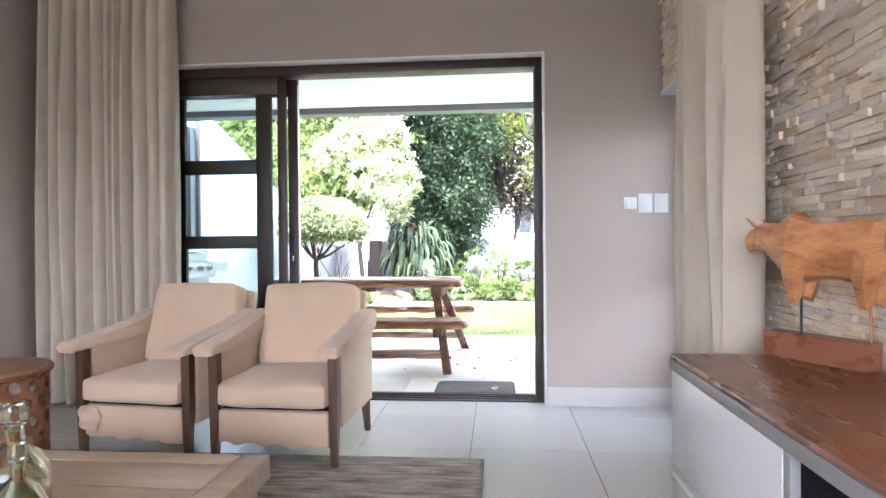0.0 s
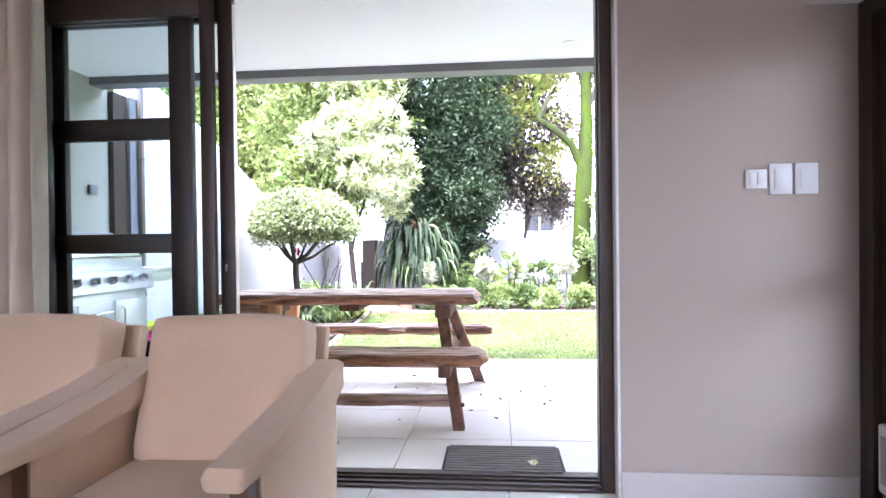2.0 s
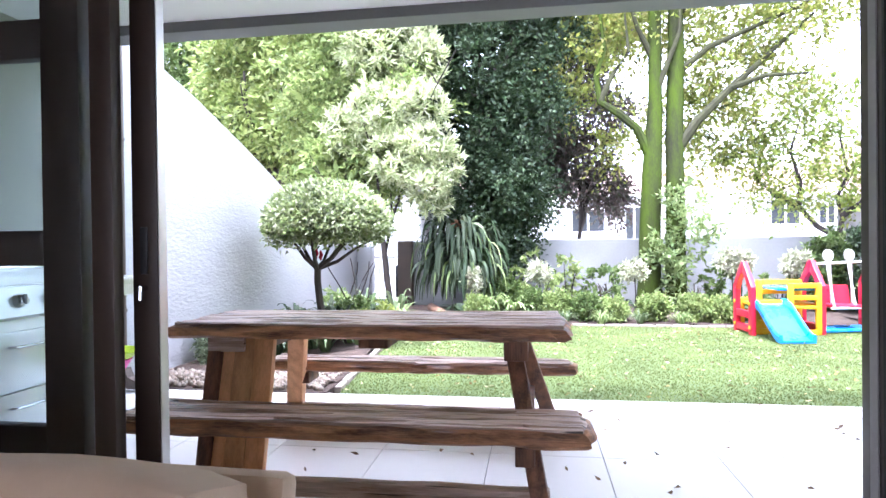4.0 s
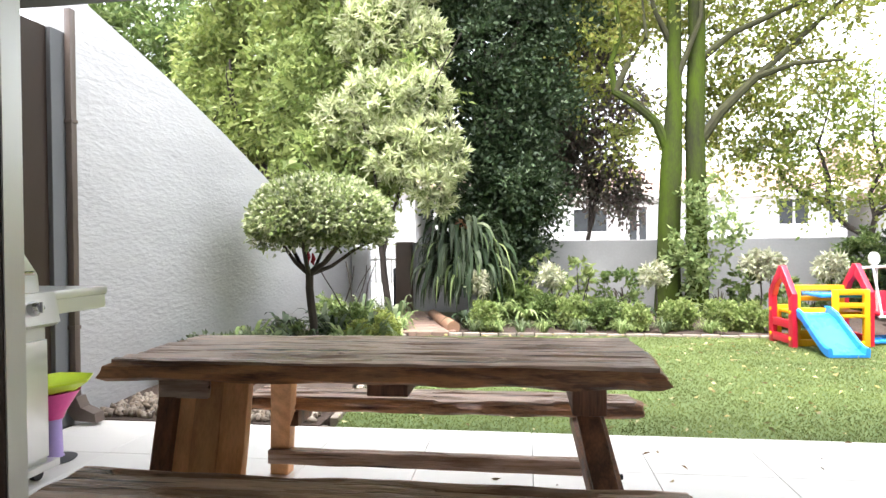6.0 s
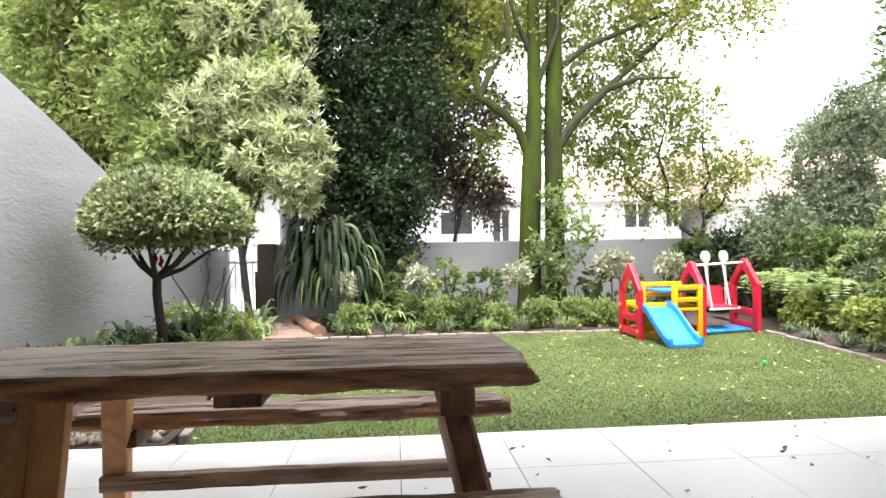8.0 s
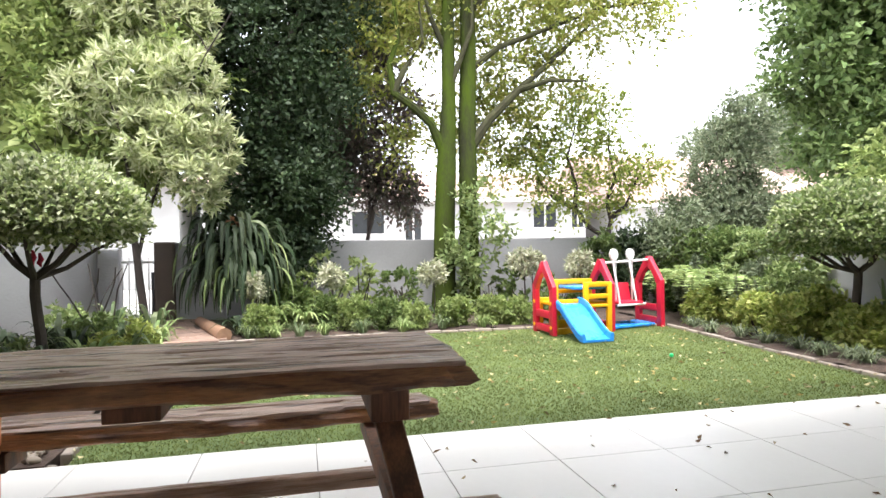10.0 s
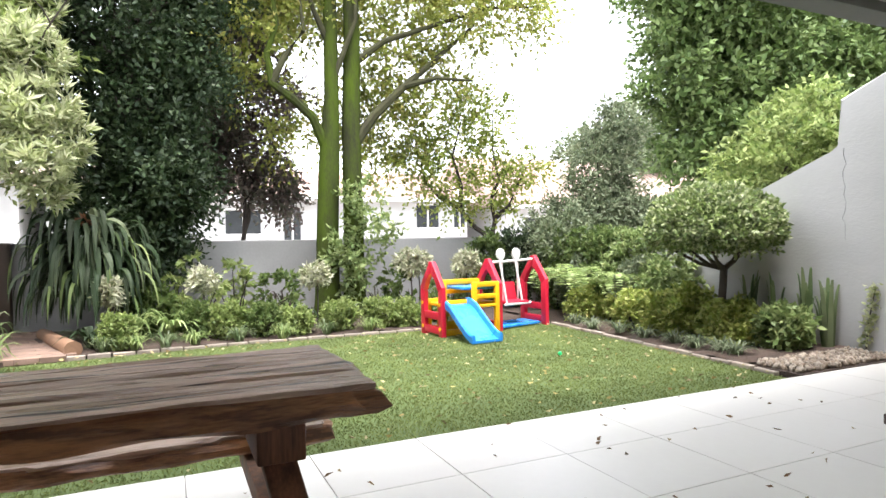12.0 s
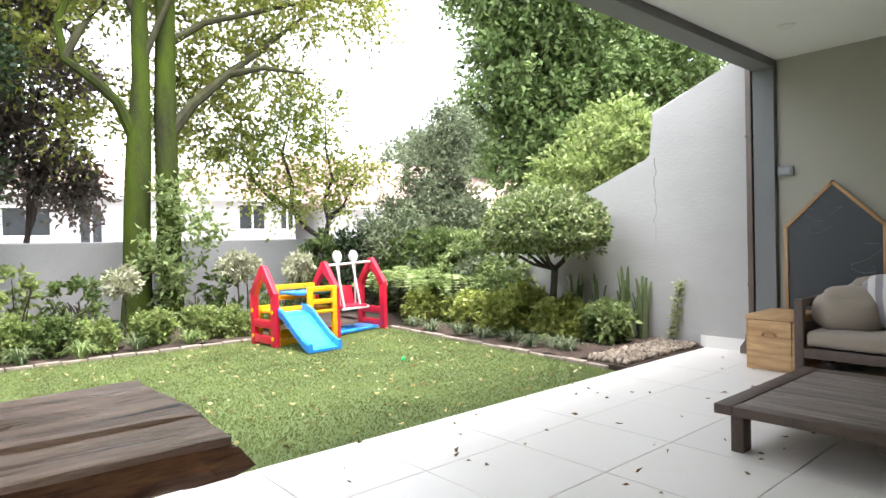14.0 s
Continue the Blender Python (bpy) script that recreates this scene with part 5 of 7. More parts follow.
def pillow(x, y, z, sx, sy, sz, rx, ry, rz, material, label):
    p = thing("cushion", label, "cushion", (x, y, z))
    bm = cushion(bmesh.new(), -sx, sx, -sy, sy, -sz, sz, 0.045, sz * 0.9, 8)
    jitter(bm, 0.012, 6, x + y)
    bmesh.ops.transform(bm, verts=bm.verts, matrix=pose(0, 0, 0, rx, ry, rz))
    part("cover", bm, material, p)
    return p


pillow(6.12, 6.72, 0.475, 0.15, 0.20, 0.10, 0, 70, 12, M_SOFA, "plump taupe cushion on the outdoor sofa")
pillow(6.34, 6.55, 0.52, 0.19, 0.22, 0.08, 0, 62, 0, M_SOFA, "plain taupe back cushion on the outdoor sofa")
stripe = weave_mat("striped_cotton", (0.60, 0.57, 0.58), (0.55, 0.52, 0.53), 600, 0.2)
sn, sl = stripe.node_tree.nodes, stripe.node_tree.links
wv, wr, wt = sn.new("ShaderNodeTexWave"), sn.new("ShaderNodeValToRGB"), sn.new("ShaderNodeTexCoord")
wv.bands_direction = "Y"
wv.inputs["Scale"].default_value = 3.2
wr.color_ramp.elements[0].position, wr.color_ramp.elements[1].position = 0.45, 0.55
wr.color_ramp.elements[0].color, wr.color_ramp.elements[1].color = (0.30, 0.28, 0.31, 1), (0.66, 0.64, 0.64, 1)
sl.new(wt.outputs["Object"], wv.inputs["Vector"])
sl.new(wv.outputs[1], wr.inputs[0])
sl.new(wr.outputs[0], sn["Principled BSDF"].inputs["Base Color"])
pillow(6.13, 6.42, 0.53, 0.20, 0.20, 0.075, 10, 66, -8, stripe, "grey and white striped cushion on the outdoor sofa")


# ---- garden walls and ground ----
GX0, GX1, BW = PX0 + 0.02, PX1, 14.2
bm = bmesh.new()
out = [(7.955, -0.3), (7.955, 2.80), (8.10, 2.74), (9.05, 2.49), (10.0, 2.19), (10.95, 1.86), (12.0, 1.45), (12.9, 1.14), (BW + 0.2, 1.12), (BW + 0.2, -0.3)]
profile(bm, out, "x", GX0 - 0.25, GX0, 0.025, 3)
structure("garden_wall_west", bm, M_STUCCO, "rough grey stucco garden wall with a sloping top", "wall", True)
bm = bmesh.new()
out = [(7.537, -0.3), (7.537, 2.72), (7.75, 2.60), (8.54, 2.29), (8.545, 1.86), (8.62, 1.83), (9.31, 1.56), (10.4, 1.14), (BW + 0.2, 1.12), (BW + 0.2, -0.3)]
profile(bm, out, "x", GX1, GX1 + 0.25, 0.02, 3)
wall_e = structure("garden_wall_east", bm, M_STUCCO_R, "smooth grey plaster garden wall with a stepped sloping top", "wall", True)
bm = bmesh.new()
tube(bm, [(GX1 - 0.0005, 8.51 + 0.014 * math.sin(k * 2.3) + 0.008 * math.sin(k * 5.1), 1.84 - k * 0.07) for k in range(13)], [0.0024 - 0.00012 * k for k in range(13)], 4)
crack = part("crack", bm, M_DARK, wall_e, "thin dark crack in the plaster")
structure("garden_wall_north", B(-1.12, 30.0, BW, BW + 0.22, -0.3, 1.145, 0.02), M_STUCCO_B, "low smooth grey boundary wall", "wall")
# pillar's brown is darkened to hold the shade under the plants
structure("gate_pillar", B(-1.13, -0.86, BW - 0.12, BW + 0.26, -0.3, 1.155, 0.03), mat("shaded_brown_plaster", (0.115, 0.085, 0.065), (0.08, 0.06, 0.048), rough=0.9, scale=3, bump=0.3), "brown plastered gate pillar, darkened for the shade under plants", "pillar")
structure("garden_wall_north_west", B(GX0, -1.62, BW, BW + 0.22, -0.3, 1.06, 0.02), M_STUCCO, "low grey boundary wall beside the gate", "wall")


def gate():
    g = thing("garden_gate", "white metal garden gate with upright bars", "gate", (-1.375, BW + 0.1, 0))
    for z in (0.08, 0.85):
        part("rail", B(-0.235, 0.235, -0.015, 0.015, z, z + 0.035, 0.003), M_WPLASTIC, g)
    for k in range(6):
        part("bar", tube(bmesh.new(), [(-0.22 + k * 0.088, 0, 0.02), (-0.22 + k * 0.088, 0, 0.95)], 0.009, 6), M_WPLASTIC, g)
    part("post", B(0.17, 0.21, -0.03, 0.03, -0.05, 0.72, 0.004), M_BLACK, g)


gate()
structure("lane", B(-30, 60, BW + 0.3, 23.5, -0.16, -0.10), mat("pale_paving", (0.55, 0.53, 0.50), (0.46, 0.44, 0.41), rough=0.9, scale=3, bump=0.2), "pale paved lane beyond the garden wall", "road")

# lawn between the beds; its edges are not quite square
lawn_edge = [(-0.20, LAWN_Y + 0.002), (5.10, LAWN_Y + 0.002), (5.33, 11.43), (3.6, 11.74), (1.5, 11.80), (-0.46, 11.62)]


def inside_lawn(x, y):
    ok = np.ones(len(x), bool)
    for (xa, ya), (xb, yb) in zip(lawn_edge, lawn_edge[1:] + lawn_edge[:1]):
        ok &= (xb - xa) * (y - ya) - (yb - ya) * (x - xa) >= 0
    return ok


bm = bmesh.new()
profile(bm, lawn_edge, "z", -0.12, -0.004)
lawn = structure("lawn", bm, M_TURF, "short green turf lawn strewn with fallen leaves", "lawn")
rng = np.random.default_rng(11)
n = 150000
gx, gy = rng.uniform(-0.5, 5.4, n), LAWN_Y + (11.85 - LAWN_Y) * rng.random(n)
keep = inside_lawn(gx, gy)
gx, gy = gx[keep], gy[keep]
g = leaf_mesh("grass", np.stack([gx, gy, np.full(len(gx), -0.006)], 1), np.stack([rng.normal(0, 0.9, len(gx)), rng.normal(0, 0.9, len(gx)), np.ones(len(gx))], 1), 0.021, 0.0055, L_GRASS, 0.1, rng)
tagged(new("grass", g), "dense short green grass blades of the lawn", "grass", kind="stuff")


def scatter_leaves(name, count, x0, x1, y0, y1, z, length, material, label, lawn_only, seed):
    r = np.random.default_rng(seed)
    x, y = r.uniform(x0, x1, count), r.uniform(y0, y1, count)
    if lawn_only:
        k = inside_lawn(x, y)
        x, y = x[k], y[k]
    p = np.stack([x, y, z + r.uniform(0, 0.006, len(x))], 1)
    a = r.uniform(0, 6.28, len(x))
    d = np.stack([np.cos(a), np.sin(a), r.normal(0, 0.18, len(x))], 1)
    me = leaf_mesh(name, p, d, length, length * 0.42, material, 0.25, r)
    return tagged(new(name, me), label, "leaves", kind="stuff")


scatter_leaves("fallen_leaves", 620, -0.4, 5.3, LAWN_Y, 11.8, 0.022, 0.045, L_FALLEN, "yellow fallen leaves lying on the lawn", True, 21)
scatter_leaves("patio_leaves", 95, 0.6, 6.2, 6.1, 8.0, 0.004, 0.042, L_FALLDARK, "dry brown fallen leaves lying on patio tiles", False, 22)
scatter_leaves("veranda_leaves", 14, -0.2, 2.2, 5.6, 7.4, 0.004, 0.04, L_FALLDARK, "few dry leaves lying under the picnic table", False, 23)


def bed(name, outline, label, seed):
    """Planting soil: a bumpy sheet inside an outline."""
    bm = bmesh.new()
    f = bm.faces.new([bm.verts.new((x, y, 0.0)) for x, y in outline])
    bmesh.ops.triangulate(bm, faces=[f])
    for _ in range(4):
        bmesh.ops.subdivide_edges(bm, edges=bm.edges[:], cuts=1, use_grid_fill=True)
    for v in bm.verts:
        v.co.z += 0.02 + 0.05 * noise.noise(v.co * 1.3 + Vector((seed, 0, 0))) + 0.02 * noise.noise(v.co * 6)
    return structure(name, bm, M_SOIL, label, "soil", True)


bed("soil_west", [(GX0, LAWN_Y + 0.3), (-0.30, LAWN_Y + 0.3), (-0.52, 11.7), (-0.95, 13.6), (-1.3, BW), (GX0, BW)], "dark bark-strewn soil of the planting bed", 1)
bed("soil_north", [(-0.05, 11.80), (1.5, 11.88), (3.6, 11.82), (5.45, 11.5), (5.6, BW), (-0.75, BW), (-0.55, 13.4)], "dark bark-strewn soil of the planting bed", 2)
bed("soil_east", [(5.16, LAWN_Y + 0.45), (GX1, LAWN_Y + 0.45), (GX1, BW), (5.55, BW), (5.40, 11.5), (5.20, 9.2)], "dark bark-strewn soil of the planting bed", 3)


def pebbles(name, outline_x, outline_y, count, seed, label):
    r = np.random.default_rng(seed)
    bm = bmesh.new()
    for k in range(count):
        x, y = r.uniform(*outline_x), r.uniform(*outline_y)
        s = r.uniform(0.013, 0.030)
        m = Matrix.Translation((x, y, 0.012 + r.uniform(0, 0.02))) @ Euler(r.uniform(0, 6, 3)).to_matrix().to_4x4() @ Matrix.Diagonal((s * r.uniform(0.9, 1.6), s * r.uniform(0.7, 1.1), s * 0.6, 1))
        bmesh.ops.create_icosphere(bm, subdivisions=1, radius=1, matrix=m)
    m = leaf_mat(name + "_stone", [(0.33, 0.26, 0.19), (0.22, 0.17, 0.13), (0.42, 0.36, 0.29), (0.16, 0.13, 0.105)], 0.7, 0.0, 0.85)
    me = bpy.data.meshes.new(name)
    bm.to_mesh(me)
    bm.free()
    for p in me.polygons:
        p.use_smooth = True
    me.materials.append(m)
    return tagged(new(name, me), label, "pebbles", kind="stuff")


structure("pebble_base_west", B(GX0, -0.30, LAWN_Y + 0.002, LAWN_Y + 0.55, -0.12, 0.004), M_SOIL, "soil under the pebble strip", "soil")
structure("pebble_base_east", B(5.26, GX1, LAWN_Y + 0.002, LAWN_Y + 0.55, -0.12, 0.004), M_SOIL, "soil under the pebble strip", "soil")
pebbles("pebbles_west", (GX0 + 0.05, -0.36), (LAWN_Y + 0.04, LAWN_Y + 0.52), 1100, 31, "brown river pebbles edging the patio")
pebbles("pebbles_east", (5.30, GX1 - 0.04), (LAWN_Y + 0.04, LAWN_Y + 0.42), 900, 32, "brown river pebbles edging the patio")

# garden path to the gate, with a log along one side
path = structure("garden_path", bm := profile(bmesh.new(), [(-0.50, 11.72), (-0.06, 11.80), (-0.62, 13.7), (-0.85, BW), (-1.55, BW), (-1.0, 13.4)], "z", -0.1, 0.03), M_SOIL, "narrow brick garden path to the gate", "path")
logp = thing("log_edging", "split log edging beside the garden path", "edging")
part("log", tube(bmesh.new(), [(0.08, 11.86, 0.08), (-0.15, 12.5, 0.09), (-0.40, 13.3, 0.08)], [0.085, 0.075, 0.07], 9), M_LOG, logp)


# ---- plants ----
def branch(bm, start, way, length, r0, r1, wander, rng, n=7, steps=6, lift=0.0):
    p, d, pts, rad = Vector(start), Vector(way).normalized(), [], []
    for k in range(steps + 1):
        pts.append(p.copy())
        rad.append(r0 + (r1 - r0) * k / steps)
        d = (d + Vector(rng.normal(0, wander, 3)) + Vector((0, 0, lift))).normalized()
        p = p + d * (length / steps)
    tube(bm, pts, rad, n)
    return pts


def tree(name, label, base, blobs, clumps, per, spread, leaf, leaf_l, leaf_w, trunk, seed, bark=M_BARK, shell=0.5, group="", inner=0, heads=None):
    """A tree: tapered trunk, limbs reaching into the crown, and a crown of leaf clumps."""
    rng = np.random.default_rng(seed)
    t = thing(name, label, "tree", base, group=group)
    bm = bmesh.new()
    h, r = trunk
    top = branch(bm, (0, 0, -0.15), (rng.normal(0, 0.06), rng.normal(0, 0.06), 1), h + 0.15, r, r * 0.6, 0.05, rng, 10, 7)
    part("trunk", bm, bark, t)
    for b in blobs:
        target = Vector(b[:3])
        s = top[rng.integers(4, len(top))]
        way = target - s
        bm = bmesh.new()
        line = branch(bm, s, way + Vector((0, 0, way.length * 0.2)), way.length * 0.95, r * 0.45, r * 0.12, 0.12, rng, 6, 6)
        for q in range(3):
            branch(bm, line[3 + q], Vector(rng.normal(0, 1, 3)) * 0.6 + Vector((0, 0, 0.5)), min(b[3:6]) * 0.9, r * 0.16, r * 0.04, 0.15, rng, 5, 4)
        part("limb", bm, bark, t)
    pts, dirs = crown_points(rng, blobs, clumps, per, spread, shell)
    c = new("crown", leaf_mesh("crown", pts, dirs, leaf_l, leaf_w, leaf, 0.25, rng))
    c.parent = t
    if inner:
        pts, dirs = inner_points(rng, blobs, inner)
        c = new("inner_foliage", leaf_mesh("inner_foliage", pts, dirs, leaf_l * 2.2, leaf_w * 2.4, leaf, 0.2, rng))
        c.parent = t
    if heads:
        pts, dirs = rosette_points(rng, heads[0], heads[1], 17)
        c = new("leaf_head", leaf_mesh("leaf_head", pts, dirs, heads[2], heads[3], heads[4], 0.18, rng))
        c.parent = t
        c["label"] = "star-shaped heads of cream-edged leaves"
    return t


def topiary(x, y, rx, rz, zc, stem, label, seed, off, leaf, under):
    """A clipped dome on a slender stem with a few spread branches under it."""
    rng = np.random.default_rng(seed)
    t = thing("topiary_tree", label, "tree", (x, y, 0), group="clipped dome trees")
    bm = bmesh.new()
    fork = branch(bm, (0, 0, -0.1), (0.02, 0, 1), stem + 0.1, 0.042, 0.036, 0.05, rng, 9, 6)[-1]
    part("trunk", bm, M_BARK, t)
    for k in range(8):
        a = k * 0.785 + rng.uniform(-0.2, 0.2)
        rr = rx * rng.uniform(0.5, 0.85)
        bm = bmesh.new()
        e = Vector((off + rr * math.cos(a), rr * math.sin(a), zc - 0.12 + rng.uniform(-0.05, 0.1)))
        tube(bm, [fork - Vector((0, 0, 0.03)), fork.lerp(e, 0.35) - Vector((0, 0, 0.05)), fork.lerp(e, 0.7), e], [0.028, 0.02, 0.015, 0.008], 6)
        part("branch", bm, M_BARK, t)
    n = 24000
    d = rng.normal(size=(n, 3))
    d /= np.linalg.norm(d, axis=1, keepdims=True)
    d /= (np.hypot(d[:, :1], d[:, 1:2]) ** 2.15 + np.abs(d[:, 2:]) ** 2.15) ** (1 / 2.15)
    rad = 1 - 0.16 * rng.random((n, 1)) ** 1.6
    bump = 1 + 0.05 * np.sin(d[:, :1] * 9 + seed) * np.cos(d[:, 1:2] * 8) + 0.03 * rng.normal(size=(n, 1))
    pts = np.array([off, 0, zc]) + d * rad * bump * np.array([rx, rx, rz]) * np.array([1, 1, 1.0])
    pts[:, 2] = np.where(pts[:, 2] < zc, zc + (pts[:, 2] - zc) * under, pts[:, 2])
    low = (rng.random(n) < 0.05) & (np.hypot(pts[:, 0] - off, pts[:, 1]) > rx * 0.55)
    pts[low, 2] -= rng.uniform(0, 0.14, low.sum())
    c = new("crown", leaf_mesh("crown", pts, d + rng.normal(size=(n, 3)) * 0.9, 0.056, 0.033, leaf, 0.3, rng))
    c.parent = t
    return t, fork


t1, fork1 = topiary(-1.02, 10.0, 0.655, 0.46, 1.29, 0.88, "clipped dome tree with pale variegated leaves by the wall", 41, 0.06, L_TOPI, 0.3)
red_cloth = mat("red_cloth", (0.42, 0.02, 0.045), rough=0.85)
for q, (rx0, rz0, ln) in enumerate(((-0.05, 1.06, 0.13), (0.0, 1.03, 0.10))):
    bm = bmesh.new()
    tube(bm, [(rx0, -0.045, rz0), (rx0 + 0.012, -0.06, rz0 - ln * 0.4), (rx0 - 0.006, -0.05, rz0 - ln * 0.75), (rx0 + 0.01, -0.055, rz0 - ln)], [0.008, 0.02, 0.016, 0.006], 6)
    part("ribbon", jitter(bm, 0.008, 20, q), red_cloth, t1, "red cloth tied in the branches")
topiary(5.88, 9.38, 0.62, 0.46, 1.10, 0.78, "clipped dome tree with mottled green leaves in the bed", 42, 0.0, L_TOPI_GREEN, 0.34)

# pale variegated tree over the path, with a leaning thin trunk
PALE_HEADS = [(0.86, -0.3, 2.25, 0.30, 0.35, 0.36), (0.62, -0.4, 2.50, 0.45, 0.4, 0.36), (0.66, -0.45, 1.92, 0.36, 0.35, 0.30), (0.25, -0.45, 2.35, 0.48, 0.4, 0.42), (0.55, -0.2, 3.1, 0.42, 0.4, 0.40), (0.0, -0.35, 3.0, 0.55, 0.45, 0.50), (0.52, 0.0, 3.85, 0.40, 0.4, 0.5), (-0.1, 0.0, 4.1, 0.7, 0.55, 0.6), (0.2, 0.1, 5.1, 0.8, 0.6, 0.7), (-0.55, -0.2, 2.75, 0.45, 0.4, 0.4), (0.75, -0.3, 1.66, 0.22, 0.25, 0.16)]
tree("variegated_tree", "broad tree with cream variegated foliage and thin dark trunk", (-0.92, 12.7, 0),
     [(-0.5, 0.1, 2.5, 0.8, 0.6, 0.7), (0.2, 0.0, 2.4, 0.6, 0.4, 0.5), (0.2, 0.1, 3.3, 0.7, 0.5, 0.7), (-0.4, 0.3, 4.3, 0.9, 0.7, 0.8), (-1.2, 0.1, 2.3, 0.5, 0.5, 0.6), (-1.2, 0.3, 3.4, 0.7, 0.6, 0.9), (-0.4, 0.4, 5.6, 1.2, 0.9, 0.9)],
     480, 40, 0.13, L_SOFT, 0.11, 0.045, (1.7, 0.055), 51, inner=900, heads=(PALE_HEADS, 1150, 0.135, 0.030, L_PALE))
tree("lime_tree", "tall tree with loose yellow-green foliage behind the wall", (-3.6, 14.5, 0),
     [(0.5, 0, 3.4, 1.1, 0.9, 0.9), (1.3, -0.5, 4.6, 1.0, 0.9, 0.9), (-0.6, 0.4, 4.4, 1.1, 0.9, 1.0), (0.4, 0.2, 5.8, 1.5, 1.2, 0.9), (1.5, -0.8, 3.2, 0.7, 0.6, 0.8), (1.9, -0.4, 2.3, 0.6, 0.5, 0.7), (-0.7, 0.2, 3.0, 0.6, 0.6, 0.5)],
     620, 45, 0.19, L_LIME, 0.14, 0.06, (3.2, 0.16), 52, shell=0.45, inner=900)
tree("green_tree", "tall distant tree with soft green foliage", (-8.5, 21.0, 0),
     [(0, 0, 4.6, 2.2, 1.8, 1.5), (2.2, -0.5, 6.2, 2.0, 1.6, 1.6), (-1.5, 0, 7.0, 2.4, 1.8, 1.6), (3.4, 0, 3.8, 1.4, 1.2, 1.4)], 700, 45, 0.28, L_MID, 0.2, 0.09, (4.5, 0.2), 53, inner=700)
tree("dark_ivy_tree", "dense dark evergreen tree wrapped in ivy", (0.50, 13.75, 0),
     [(-0.1, 0, 1.9, 0.8, 0.65, 0.7), (-0.15, 0.1, 3.0, 0.95, 0.75, 0.8), (-0.15, 0, 4.1, 1.05, 0.85, 0.85), (-0.7, 0.2, 5.2, 1.1, 0.85, 0.85), (0.3, 0.1, 2.3, 0.6, 0.6, 0.8), (0.15, 0.2, 5.6, 1.2, 0.9, 0.85), (0.2, 0.0, 1.2, 0.5, 0.4, 0.5), (-1.0, 0.1, 4.2, 0.45, 0.5, 0.6), (0.70, 0.1, 3.3, 0.55, 0.5, 0.6), (0.85, 0.2, 4.6, 0.6, 0.5, 0.6), (0.6, 0.1, 1.9, 0.4, 0.4, 0.5)],
     1350, 50, 0.15, L_DARK, 0.085, 0.044, (3.6, 0.2), 54, shell=0.6, inner=3200)
tree("bronze_tree", "tree with dark bronze and green foliage", (2.0, 15.8, 0),
     [(-0.6, -0.3, 3.1, 0.7, 0.5, 0.7), (-0.9, -0.3, 4.0, 0.7, 0.5, 0.7), (-0.7, -0.2, 2.3, 0.6, 0.5, 0.6), (0.0, 0, 2.7, 0.75, 0.7, 0.6), (0.2, 0, 3.6, 0.85, 0.7, 0.6), (-0.3, 0.2, 4.6, 1.0, 0.8, 0.8), (0.6, 0.1, 2.0, 0.45, 0.5, 0.4), (0.3, 0.3, 5.6, 1.1, 0.9, 0.7)],
     760, 35, 0.16, L_PURPLE, 0.11, 0.06, (2.2, 0.05), 55, shell=0.35)


